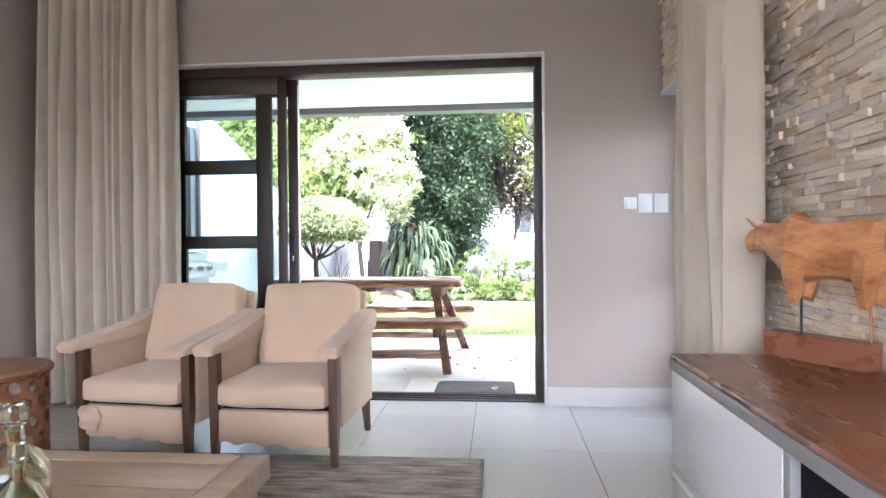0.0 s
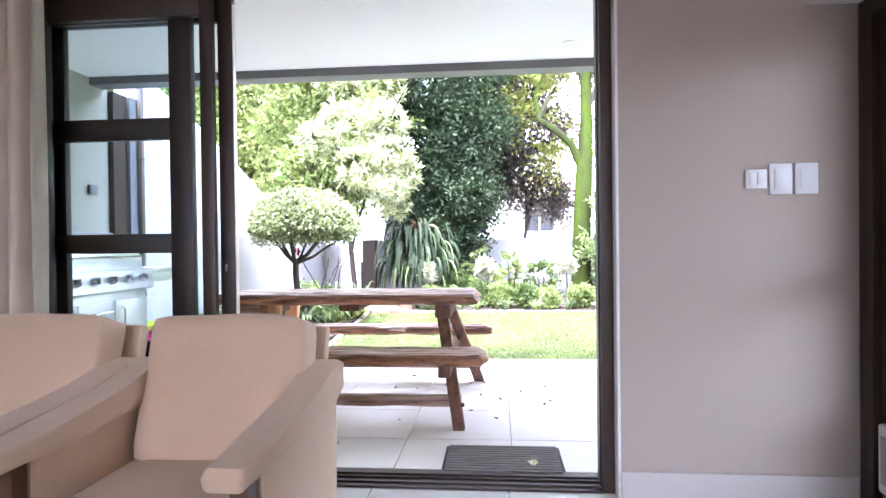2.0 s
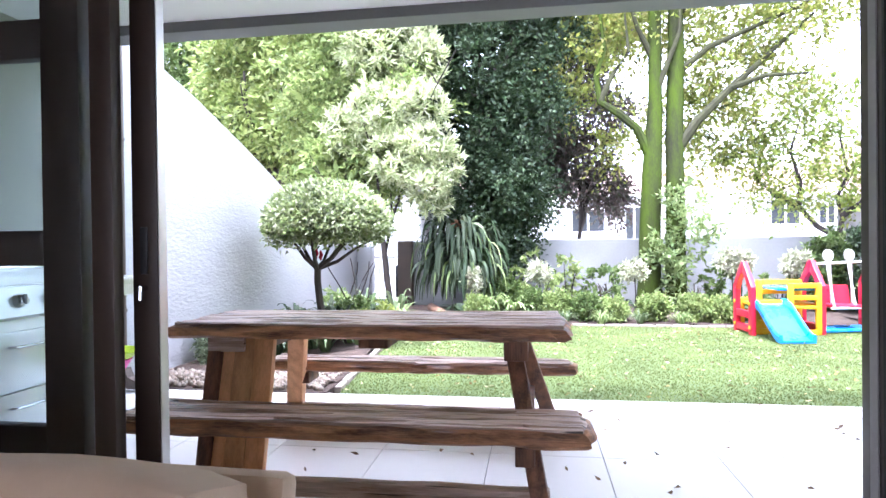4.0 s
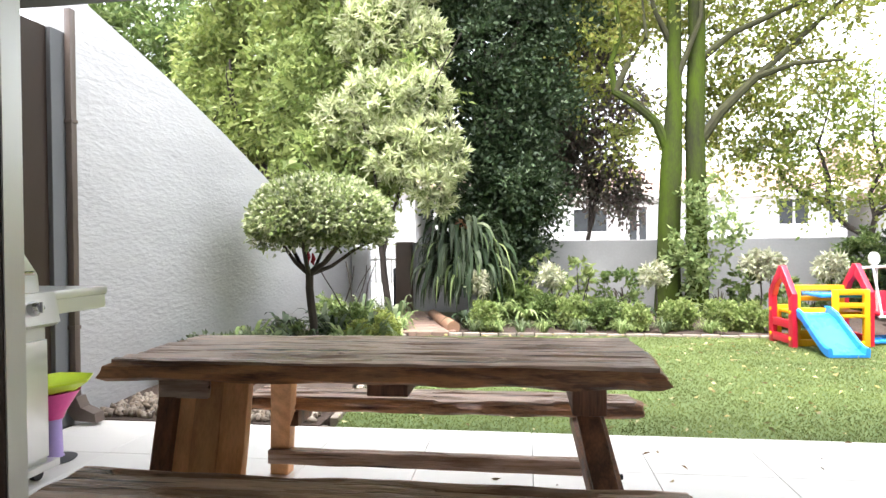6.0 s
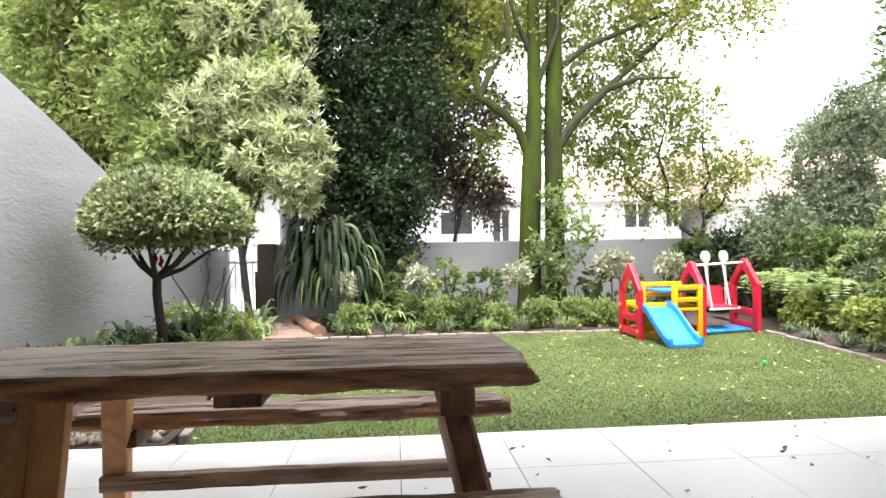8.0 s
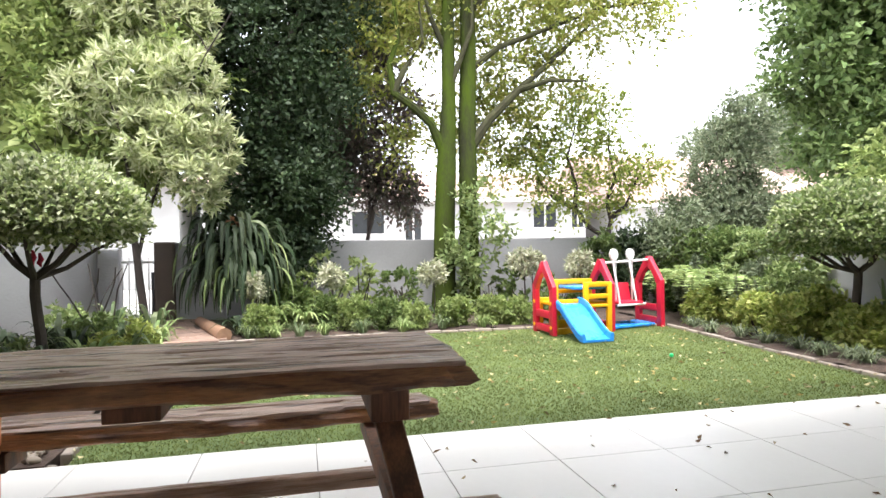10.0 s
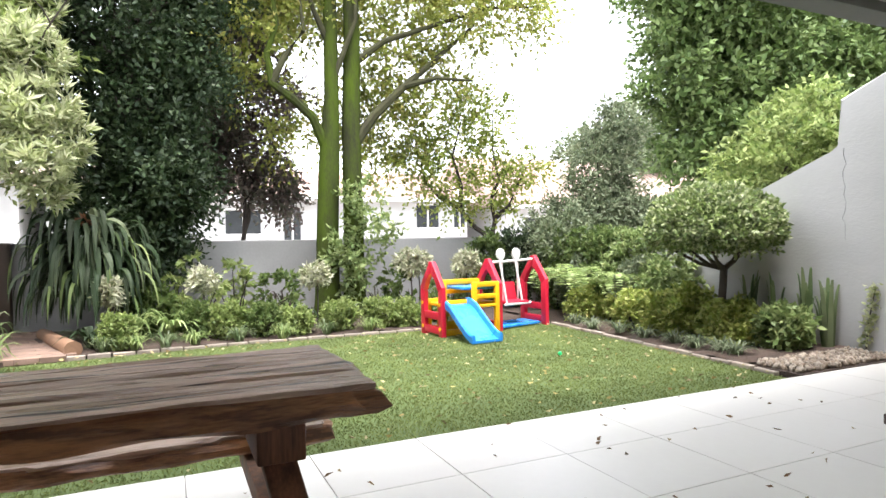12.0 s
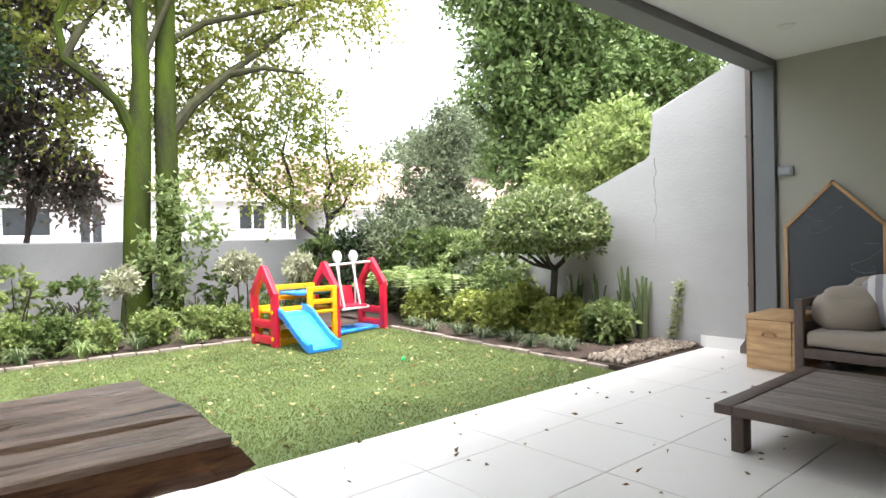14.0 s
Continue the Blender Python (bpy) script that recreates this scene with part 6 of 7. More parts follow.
def mossy_tree():
    """The tall tree with two mossy trunks, open limbs and airy foliage."""
    rng = np.random.default_rng(61)
    t = thing("mossy_tree", "tall tree with two moss-covered trunks and airy olive foliage", "tree", (3.2, 13.6, 0))
    trunks = [[(-0.17, 0, -0.2), (-0.18, 0, 0.5), (-0.16, 0, 1.4), (-0.13, 0, 2.2), (-0.07, 0, 3.2), (-0.08, 0, 4.4), (-0.02, 0.1, 6.2)],
              [(0.22, 0.05, -0.2), (0.24, 0.05, 0.5), (0.23, 0.05, 1.6), (0.22, 0.05, 2.8), (0.26, 0.05, 4.2), (0.24, 0.1, 6.2)]]
    radii = [[0.24, 0.175, 0.155, 0.155, 0.115, 0.10, 0.07], [0.22, 0.155, 0.145, 0.14, 0.12, 0.09]]
    for line, rad in zip(trunks, radii):
        part("trunk", jitter(tube(bmesh.new(), line, rad, 12), 0.02, 4, rad[1]), M_MOSS, t, "moss-covered trunk")
    limbs = [[(-0.13, 0, 2.35), (-0.35, -0.05, 2.85), (-0.62, -0.1, 3.08), (-0.92, -0.1, 3.28), (-0.98, -0.1, 3.7), (-0.84, -0.1, 4.1), (-0.95, -0.1, 4.9)],
             [(-0.92, -0.1, 3.30), (-0.75, -0.15, 3.65), (-0.50, -0.2, 4.0), (-0.55, -0.2, 4.6)],
             [(-0.09, 0, 3.3), (0.08, -0.1, 3.8), (0.28, -0.1, 4.3), (0.30, -0.1, 5.2)],
             [(-0.08, 0, 3.9), (-0.35, -0.1, 4.4), (-0.6, -0.2, 5.2)],
             [(0.25, 0.05, 2.5), (0.55, -0.05, 2.95), (0.95, -0.1, 3.35), (1.5, -0.2, 3.85), (2.1, -0.3, 4.4)],
             [(0.26, 0.05, 3.7), (0.7, -0.1, 4.05), (1.3, -0.3, 4.25), (2.2, -0.5, 4.6), (3.0, -0.6, 4.7)],
             [(1.0, -0.1, 3.4), (1.4, -0.4, 3.5), (1.9, -0.6, 3.45)],
             [(0.26, 0.1, 4.6), (0.9, -0.1, 5.2), (1.7, -0.4, 5.6)]]
    for k, line in enumerate(limbs):
        r = 0.085 if k in (0, 4) else 0.055
        part("limb", jitter(tube(bmesh.new(), line, [r * (1 - 0.75 * i / (len(line) - 1)) for i in range(len(line))], 8), 0.012, 5, k), M_MOSS if k == 0 else M_LIMB, t)
    blobs = [(-0.5, 0.6, 4.6, 1.1, 0.7, 0.7), (0.4, 0.8, 4.9, 1.2, 0.8, 0.6), (1.3, 0.3, 4.4, 0.9, 0.8, 0.6), (2.0, -0.2, 4.5, 0.8, 0.7, 0.5), (2.9, -0.4, 4.6, 0.7, 0.6, 0.35), (1.0, 0.9, 3.3, 0.6, 0.6, 0.5), (1.0, 0.9, 2.4, 0.55, 0.5, 0.5), (-1.2, 0.6, 3.9, 0.7, 0.6, 0.6), (0.5, 1.2, 3.2, 0.8, 0.6, 0.7), (1.6, 0.2, 5.3, 1.6, 1.0, 0.5), (-0.4, 0.2, 5.6, 1.5, 1.0, 0.6), (-0.5, 1.0, 2.6, 0.4, 0.4, 0.4), (1.9, 0.1, 3.5, 0.45, 0.4, 0.3), (1.2, 0.4, 3.9, 0.8, 0.6, 0.6), (1.35, 0.6, 2.9, 0.55, 0.5, 0.6), (-0.9, 0.8, 4.8, 0.8, 0.7, 0.6), (2.4, -0.2, 5.2, 1.0, 0.8, 0.5)]
    pts, dirs = crown_points(rng, blobs, 620, 35, 0.20, 0.15)
    c = new("crown", leaf_mesh("crown", pts, dirs, 0.095, 0.05, L_OLIVE, 0.25, rng))
    c.parent = t
    # young leafy shoots round the foot of the trunks
    pts, dirs = crown_points(rng, [(0.25, -0.3, 1.1, 0.34, 0.25, 0.6), (0.35, -0.3, 1.75, 0.24, 0.2, 0.35), (-0.05, -0.35, 0.95, 0.3, 0.2, 0.25), (0.55, -0.3, 1.35, 0.25, 0.2, 0.2), (0.03, -0.25, 0.6, 0.3, 0.2, 0.5), (0.03, -0.2, 1.6, 0.12, 0.12, 0.5)], 70, 25, 0.08, 0.2)
    c = new("young_growth", leaf_mesh("young_growth", pts, dirs, 0.085, 0.045, L_SHRUB, 0.25, rng))
    c.parent = t
    c["label"] = "bright young shoots round the trunks"


mossy_tree()


def small_tree():
    """A crooked dark little tree that forks low, with sparse yellowing leaves."""
    rng = np.random.default_rng(62)
    t = thing("small_tree", "small open tree with dark crooked trunk and sparse leaves", "tree", (5.85, 13.9, 0))
    part("trunk", jitter(tube(bmesh.new(), [(0.02, 0, -0.2), (0.0, 0, 0.5), (0.05, 0, 0.95), (0.02, 0, 1.15)], [0.085, 0.07, 0.062, 0.055], 9), 0.012, 6), M_BARK, t)
    limbs = [[(0.02, 0, 1.12), (-0.22, 0.1, 1.30), (-0.45, 0.2, 1.62), (-0.75, 0.35, 1.80), (-0.98, 0.45, 2.1), (-1.05, 0.5, 2.6)],
             [(0.02, 0, 1.10), (0.10, 0, 1.42), (0.02, 0, 1.75), (0.16, -0.05, 2.1), (0.05, -0.05, 2.6), (0.1, 0, 3.2)],
             [(0.08, 0, 1.45), (0.32, -0.1, 1.65), (0.42, -0.2, 2.0), (0.62, -0.3, 2.4)],
             [(-0.45, 0.2, 1.62), (-0.42, 0.2, 2.0), (-0.55, 0.25, 2.5), (-0.4, 0.2, 3.1)]]
    for k, line in enumerate(limbs):
        bm = tube(bmesh.new(), line, [0.045 * (1 - 0.8 * i / (len(line) - 1)) for i in range(len(line))], 7)
        for q in range(1, len(line)):
            for _ in range(1):
                branch(bm, line[q], Vector(rng.normal(0, 1, 3)) + Vector((0, 0, 0.4)), rng.uniform(0.25, 0.55), 0.011, 0.003, 0.2, rng, 4, 4)
        part("limb", jitter(bm, 0.01, 6, k), M_BARK, t)
    blobs = [(-0.75, 0.3, 2.0, 0.55, 0.4, 0.35), (-1.0, 0.4, 2.6, 0.5, 0.4, 0.5), (0.1, 0, 2.0, 0.5, 0.4, 0.4), (-0.3, 0.1, 2.7, 0.6, 0.5, 0.5), (0.55, -0.2, 2.3, 0.4, 0.4, 0.45), (-0.2, 0.1, 3.3, 0.6, 0.5, 0.4), (0.3, -0.1, 1.65, 0.35, 0.3, 0.2), (-0.5, 0.2, 1.65, 0.35, 0.3, 0.2)]
    pts, dirs = crown_points(rng, blobs, 330, 15, 0.15, 0.1)
    c = new("crown", leaf_mesh("crown", pts, dirs, 0.085, 0.048, L_AUTUMN, 0.25, rng))
    c.parent = t


small_tree()
tree("evergreen_tree", "large dense evergreen tree behind the garden wall", (12.6, 14.5, 0),
     [(0, 0, 3.2, 1.8, 1.5, 1.4), (1.2, -0.4, 4.6, 1.9, 1.5, 1.5), (-0.9, 0.2, 4.9, 1.6, 1.4, 1.5), (0.3, 0, 6.4, 2.2, 1.8, 1.5), (2.4, -0.8, 3.4, 1.3, 1.2, 1.4), (-1.3, 0.0, 6.8, 1.6, 1.4, 1.2), (3.0, -1.0, 5.8, 1.8, 1.5, 1.5)],
     1250, 50, 0.25, L_EVER, 0.17, 0.085, (4.2, 0.25), 63, shell=0.6, inner=2600)
tree("lime_shrub_tree", "yellow-green leafy tree behind the stepped wall", (9.3, 11.6, 0),
     [(0.2, 0, 2.0, 0.9, 0.7, 0.6), (0.7, -0.4, 2.7, 0.9, 0.7, 0.6), (1.2, -0.9, 2.3, 0.8, 0.7, 0.7)], 420, 26, 0.12, L_BRIGHT, 0.10, 0.06, (1.6, 0.07), 64)
tree("far_tree", "pale green tree in the distance behind the roofs", (19.5, 28.0, 0),
     [(0, 0, 5.0, 2.2, 1.8, 1.3), (1.8, 0, 4.2, 1.8, 1.5, 1.2), (2.8, 0, 5.6, 1.5, 1.4, 1.2)], 420, 26, 0.3, L_GREY, 0.26, 0.12, (3.8, 0.2), 65)
tree("feathery_tree", "grey-green feathery tree in the corner", (7.3, 12.9, 0),
     [(-0.5, 0, 1.25, 0.75, 0.55, 0.5), (0.3, 0, 1.5, 0.7, 0.6, 0.6), (0.2, 0.2, 2.2, 0.6, 0.5, 0.7), (0.9, 0, 1.2, 0.5, 0.5, 0.6), (0.5, 0.1, 2.9, 0.4, 0.4, 0.5), (-0.9, -0.2, 1.0, 0.4, 0.4, 0.35)],
     950, 28, 0.11, L_GREY, 0.085, 0.038, (1.4, 0.06), 66, shell=0.35)


def shrub(name, x, y, rx, rz, leaf, label, seed, ll=0.06, lw=0.035, clumps=55, per=26, group=""):
    rng = np.random.default_rng(seed)
    s = thing(name, label, "shrub", (x, y, 0.02), group=group)
    bm = bmesh.new()
    for k in range(5):
        branch(bm, (rng.normal(0, 0.02), rng.normal(0, 0.02), -0.05), (rng.normal(0, 0.5), rng.normal(0, 0.5), 1), rz * 1.3, 0.012, 0.004, 0.1, rng, 5, 4)
    part("stem", bm, M_BARK, s)
    pts, dirs = crown_points(rng, [(0, 0, rz * 0.85, rx * 0.74, rx * 0.74, rz * 0.8)], clumps, per + 4, 0.04, 0.55)
    pts[:, 2] = np.maximum(pts[:, 2], 0.02)
    c = new("foliage", leaf_mesh("foliage", pts, dirs + np.array([0, 0, 0.03]), ll, lw, leaf, 0.25, rng))
    c.parent = s
    return s


for k, (x, y, rx, rz, lf) in enumerate(((0.42, 12.15, 0.20, 0.21, L_BRIGHT), (1.55, 12.30, 0.24, 0.24, L_BRIGHT), (1.95, 12.25, 0.26, 0.22, L_MID), (2.30, 12.2, 0.22, 0.19, L_BRIGHT), (2.80, 12.15, 0.24, 0.23, L_BRIGHT), (3.33, 12.2, 0.24, 0.23, L_BRIGHT), (3.66, 12.15, 0.20, 0.19, L_BRIGHT), (1.22, 12.4, 0.2, 0.25, L_MID), (4.15, 12.35, 0.25, 0.2, L_MID))):
    shrub("shrub", x, y, rx, rz, lf, "rounded leafy garden shrub along the lawn edge", 70 + k, 0.046, 0.030, 62, 32, group="shrubs along the lawn")
for k, (x, y, rx, rz) in enumerate(((5.75, 11.35, 0.30, 0.24), (6.0, 10.85, 0.34, 0.27), (5.75, 10.4, 0.32, 0.26), (6.15, 11.6, 0.3, 0.3), (5.72, 9.95, 0.28, 0.26), (6.25, 10.3, 0.3, 0.3))):
    shrub("shrub", x + 0.08, y, rx, rz, L_HEDGE, "low bright green shrub massed beside the lawn", 90 + k, 0.065, 0.038, 90, 26, "low shrubs by the east bed")
for k, (x, y, lf) in enumerate(((6.25, 10.75, L_GREY), (6.3, 11.3, L_MID), (6.25, 11.9, L_GREY), (6.3, 12.6, L_MID), (5.95, 13.3, L_DARK), (6.45, 13.0, L_GREY), (5.6, 13.6, L_MID), (6.4, 11.1, L_SHRUB), (6.42, 11.65, L_MID), (6.42, 12.2, L_MID), (6.3, 10.4, L_SHRUB))):
    shrub("shrub", x, y, 0.46, 0.74 if y > 12.5 or x > 6.38 else 0.5, lf, "tall dense shrub hiding the foot of the wall", 280 + k, 0.07, 0.034, 170, 24, "tall shrubs by the east wall")
shrub("shrub", 5.98, 9.25, 0.32, 0.24, L_HEDGE, "leafy shrub round the clipped tree's stem", 101, 0.07, 0.045, 120)
shrub("shrub", 6.15, 8.82, 0.27, 0.22, L_SHRUB, "spreading green shrub by the plaster wall", 102, 0.07, 0.04, 110)
shrub("shrub", 5.92, 9.75, 0.32, 0.32, L_HEDGE, "bright leafy shrub beside the clipped tree", 103, 0.07, 0.04, 80)
shrub("shrub", -1.65, 8.95, 0.22, 0.2, L_GREY, "small silver-green shrub against the stucco wall", 104, 0.05, 0.02, 60)
shrub("shrub", -0.72, 10.9, 0.17, 0.16, L_LIME, "small yellow-green shrub beside the path", 105, 0.055, 0.035, 50)
shrub("shrub", -1.35, 9.4, 0.25, 0.14, L_MID, "low green shrub under the clipped tree", 106, 0.06, 0.03, 60)
shrub("shrub", 0.75, 12.95, 0.3, 0.35, L_MID, "dark leafy shrub at the foot of the ivy tree", 107, 0.08, 0.04, 90)
for k, (x, y, r, z) in enumerate(((1.25, 13.2, 0.4, 0.55), (1.75, 13.3, 0.38, 0.62), (4.1, 13.3, 0.5, 0.45), (4.7, 13.2, 0.45, 0.4), (2.3, 13.4, 0.4, 0.45))):
    shrub("shrub", x, y, r, z, L_BRIGHT if k < 2 else L_MID, "loose leafy shrub in front of the boundary wall", 110 + k, 0.09, 0.05, 20, 20, "shrubs by the boundary wall")


def tuft(name, x, y, count, h, sp, w, lf, label, seed, droop=0.9, group="", z=0.02, category="plant"):
    t = thing(name, label, category, (x, y, z), group=group)
    c = new("leaves", strap_mesh("leaves", np.random.default_rng(seed), count, h, sp, w, lf, droop))
    c.parent = t
    return t


for k, x in enumerate((0.32, 0.62, 0.90, 1.18, 1.62, 2.1, 2.6, 3.1, 4.4)):
    tuft("grass_tuft", x, 11.95 - 0.03 * (k % 3), 64, 0.22, 0.20, 0.016, L_SHRUB if k % 2 else L_STRAP, "small striped grass tuft edging the bed", 130 + k, 0.9, "edging tufts")
for k, y in enumerate((8.75, 8.95, 9.2, 9.5, 9.85, 10.3, 10.7, 11.1)):
    tuft("grass_tuft", 5.42 + 0.06 * (k % 2), y, 60, 0.17, 0.21, 0.015, L_GREY, "small silvery striped tuft edging the bed", 140 + k, 0.9, "silver edging tufts")
tuft("fern_clump", 0.95, 12.45, 52, 0.44, 0.46, 0.05, L_SHRUB, "arching green fern-like clump in the bed", 150, 0.7)
for k, (x, y, h) in enumerate(((-1.05, 9.75, 0.42), (-0.75, 10.15, 0.4), (-0.60, 10.6, 0.42), (-1.45, 10.2, 0.45), (-0.95, 11.4, 0.5), (-0.65, 11.9, 0.5), (-1.25, 10.9, 0.5), (0.55, 12.5, 0.36), (1.75, 12.6, 0.36), (2.4, 12.6, 0.36), (-1.65, 9.6, 0.4), (-1.5, 9.15, 0.36), (-1.25, 9.3, 0.36), (-1.7, 10.1, 0.4), (-0.85, 9.6, 0.36), (-1.6, 10.7, 0.45), (-0.5, 11.2, 0.38), (-1.3, 9.75, 0.42), (-1.0, 10.5, 0.45), (-0.62, 10.0, 0.34), (-1.1, 12.0, 0.5), (0.2, 12.3, 0.3), (0.62, 12.75, 0.4), (2.95, 12.55, 0.34), (1.35, 12.65, 0.42))):
    lf = (L_CLUMP, L_SHRUB, L_STRAP)[k % 3]
    tuft("strap_plant", x, y, 30, h * 1.12, 0.34, 0.056, lf, "dark green strap-leaved plant in the bed", 160 + k, 0.8, "strap-leaved plants")
for k, (x, y, rx, rz, lf) in enumerate(((-1.5, 9.6, 0.26, 0.2, L_GREY), (-1.72, 9.25, 0.2, 0.2, L_GREY), (-1.2, 10.05, 0.24, 0.2, L_SHRUB), (-0.95, 10.9, 0.26, 0.26, L_MID), (-1.35, 11.3, 0.3, 0.28, L_SHRUB), (-0.70, 10.45, 0.17, 0.17, L_HEDGE), (-0.55, 10.85, 0.15, 0.2, L_HEDGE))):
    shrub("shrub", x, y, rx, rz, lf, "leafy low shrub crowded along the stucco wall", 250 + k, 0.055, 0.03, 42, 22, "shrubs in the west bed")
for k, (x, y, lean) in enumerate(((-1.15, 11.2, 0.25), (-0.95, 11.35, -0.2), (-1.3, 11.5, 0.35))):
    st = thing("bare_shrub", "thin bare crooked stems rising from the bed", "shrub", (x, y, 0), group="bare stems")
    for q in range(2):
        srng = np.random.default_rng(270 + k * 2 + q)
        bm = bmesh.new()
        branch(bm, (0.04 * q, 0, -0.05), (lean + 0.15 * q, 0, 1), 1.0, 0.012, 0.006, 0.12, srng, 5, 7)
        part("stem", bm, M_BARK, st)
for k, (x, y) in enumerate(((6.42, 8.78), (6.40, 9.10), (6.44, 8.60), (6.35, 9.35))):
    tuft("spear_plant", x, y, 13, 0.72, 0.10, 0.05, L_STRAP, "upright sword-leaved plant by the plaster wall", 180 + k, 0.1, "sword-leaved plants")
for k, (x, y) in enumerate(((5.95, 11.55), (6.05, 11.05), (6.1, 12.0))):
    f = thing("fern", "large arching pale green fern", "fern", (x, y, 0.42), group="ferns in the corner")
    rng = np.random.default_rng(190 + k)
    pts, dirs = [], []
    for q in range(13):
        a, far, up = q * 0.483 + rng.uniform(-0.2, 0.2), rng.uniform(0.45, 0.8), rng.uniform(0.35, 0.75)
        o, s = np.array([math.cos(a), math.sin(a), 0]), np.array([-math.sin(a), math.cos(a), 0])
        for u in np.linspace(0.08, 1, 26):
            p = o * far * u + np.array([0, 0, up * u - (up * 0.55 + 0.18) * u * u * u])
            for sg in (-1, 1):
                pts.append(p)
                dirs.append(s * sg + o * 0.4)
    c = new("fronds", leaf_mesh("fronds", np.array(pts), np.array(dirs), 0.11, 0.026, L_FERN, 0.15, rng))
    c.parent = f

# great hanging clump of strap leaves on the ivy tree
cl = thing("staghorn_clump", "large clump of drooping strap leaves on the tree", "plant", (0.12, 12.98, 0.72))
for k, (mat_k, n_l, rx, z1, z0, wd) in enumerate(((L_CLUMP, 190, 0.60, 0.72, -0.48, 0.075), (L_CLUMP, 150, 0.62, 0.50, -0.50, 0.07), (L_SHRUB, 34, 0.72, 0.40, -0.45, 0.05), (L_STRAP, 20, 0.5, 0.74, -0.3, 0.06))):
    c = new("leaves", hanging_straps("leaves", np.random.default_rng(200 + k), n_l, rx, 0.34, z1, z0, wd, mat_k))
    c.parent = cl
cl2 = new("dead_leaves", leaf_mesh("dead_leaves", np.array([[0.0, -0.2, 0.66]] * 22), np.random.default_rng(5).normal(size=(22, 3)), 0.12, 0.045, leaf_mat("dry_leaf", [(0.30, 0.14, 0.07), (0.2, 0.1, 0.06)])))
cl2.parent = cl


def pompom(x, y, z, r, seed):
    rng = np.random.default_rng(seed)
    p = thing("cream_topiary", "cream-leaved pompom shrub on a thin stem", "shrub", (x, y, 0), group="cream pompom shrubs")
    part("stem", tube(bmesh.new(), [(0, 0, -0.05), (0.02, 0, z * 0.5), (0, 0, z)], [0.012, 0.01, 0.008], 6), M_BARK, p)
    pts, dirs = crown_points(rng, [(0, 0, z, r * 0.85, r * 0.85, r * 0.7)], 46, 20, 0.035, 0.5)
    c = new("head", leaf_mesh("head", pts, dirs, 0.08, 0.03, L_FLOWER, 0.25, rng))
    c.parent = p


for k, (x, z, r) in enumerate(((0.36, 0.58, 0.16), (1.30, 0.70, 0.17), (2.63, 0.69, 0.16), (4.0, 0.80, 0.20), (4.12, 0.80, 0.16), (4.86, 0.77, 0.18))):
    pompom(x, 12.6 + (0.25 if k > 2 else 0), z, r, 210 + k)
for k, (x, z) in enumerate(((2.25, 0.55), (2.35, 0.6), (3.6, 0.6))):
    tuft("dark_spikes", x, 13.2, 14, 0.5, 0.22, 0.02, L_PURPLE, "dark purple spiky plant by the boundary wall", 230 + k, 0.3, "spiky plants")


creeper = thing("wall_creeper", "small pale creeper climbing the plaster wall", "plant", (GX1 - 0.02, 8.33, 0.02))
part("stem", tube(bmesh.new(), [(0, 0, 0), (-0.01, -0.03, 0.25), (0, -0.09, 0.58)], [0.008, 0.006, 0.003], 5), M_BARK, creeper)
crng = np.random.default_rng(240)
cu = crng.uniform(0.1, 1, 170)
cpts = np.stack([crng.normal(-0.012, 0.008, 170), -0.09 * cu + crng.normal(0, 0.03, 170), 0.6 * cu], 1)
cl = new("leaves", leaf_mesh("leaves", cpts, crng.normal(size=(170, 3)) - np.array([0.6, 0, 0]), 0.05, 0.03, L_PALE, 0.2, crng))
cl.parent = creeper


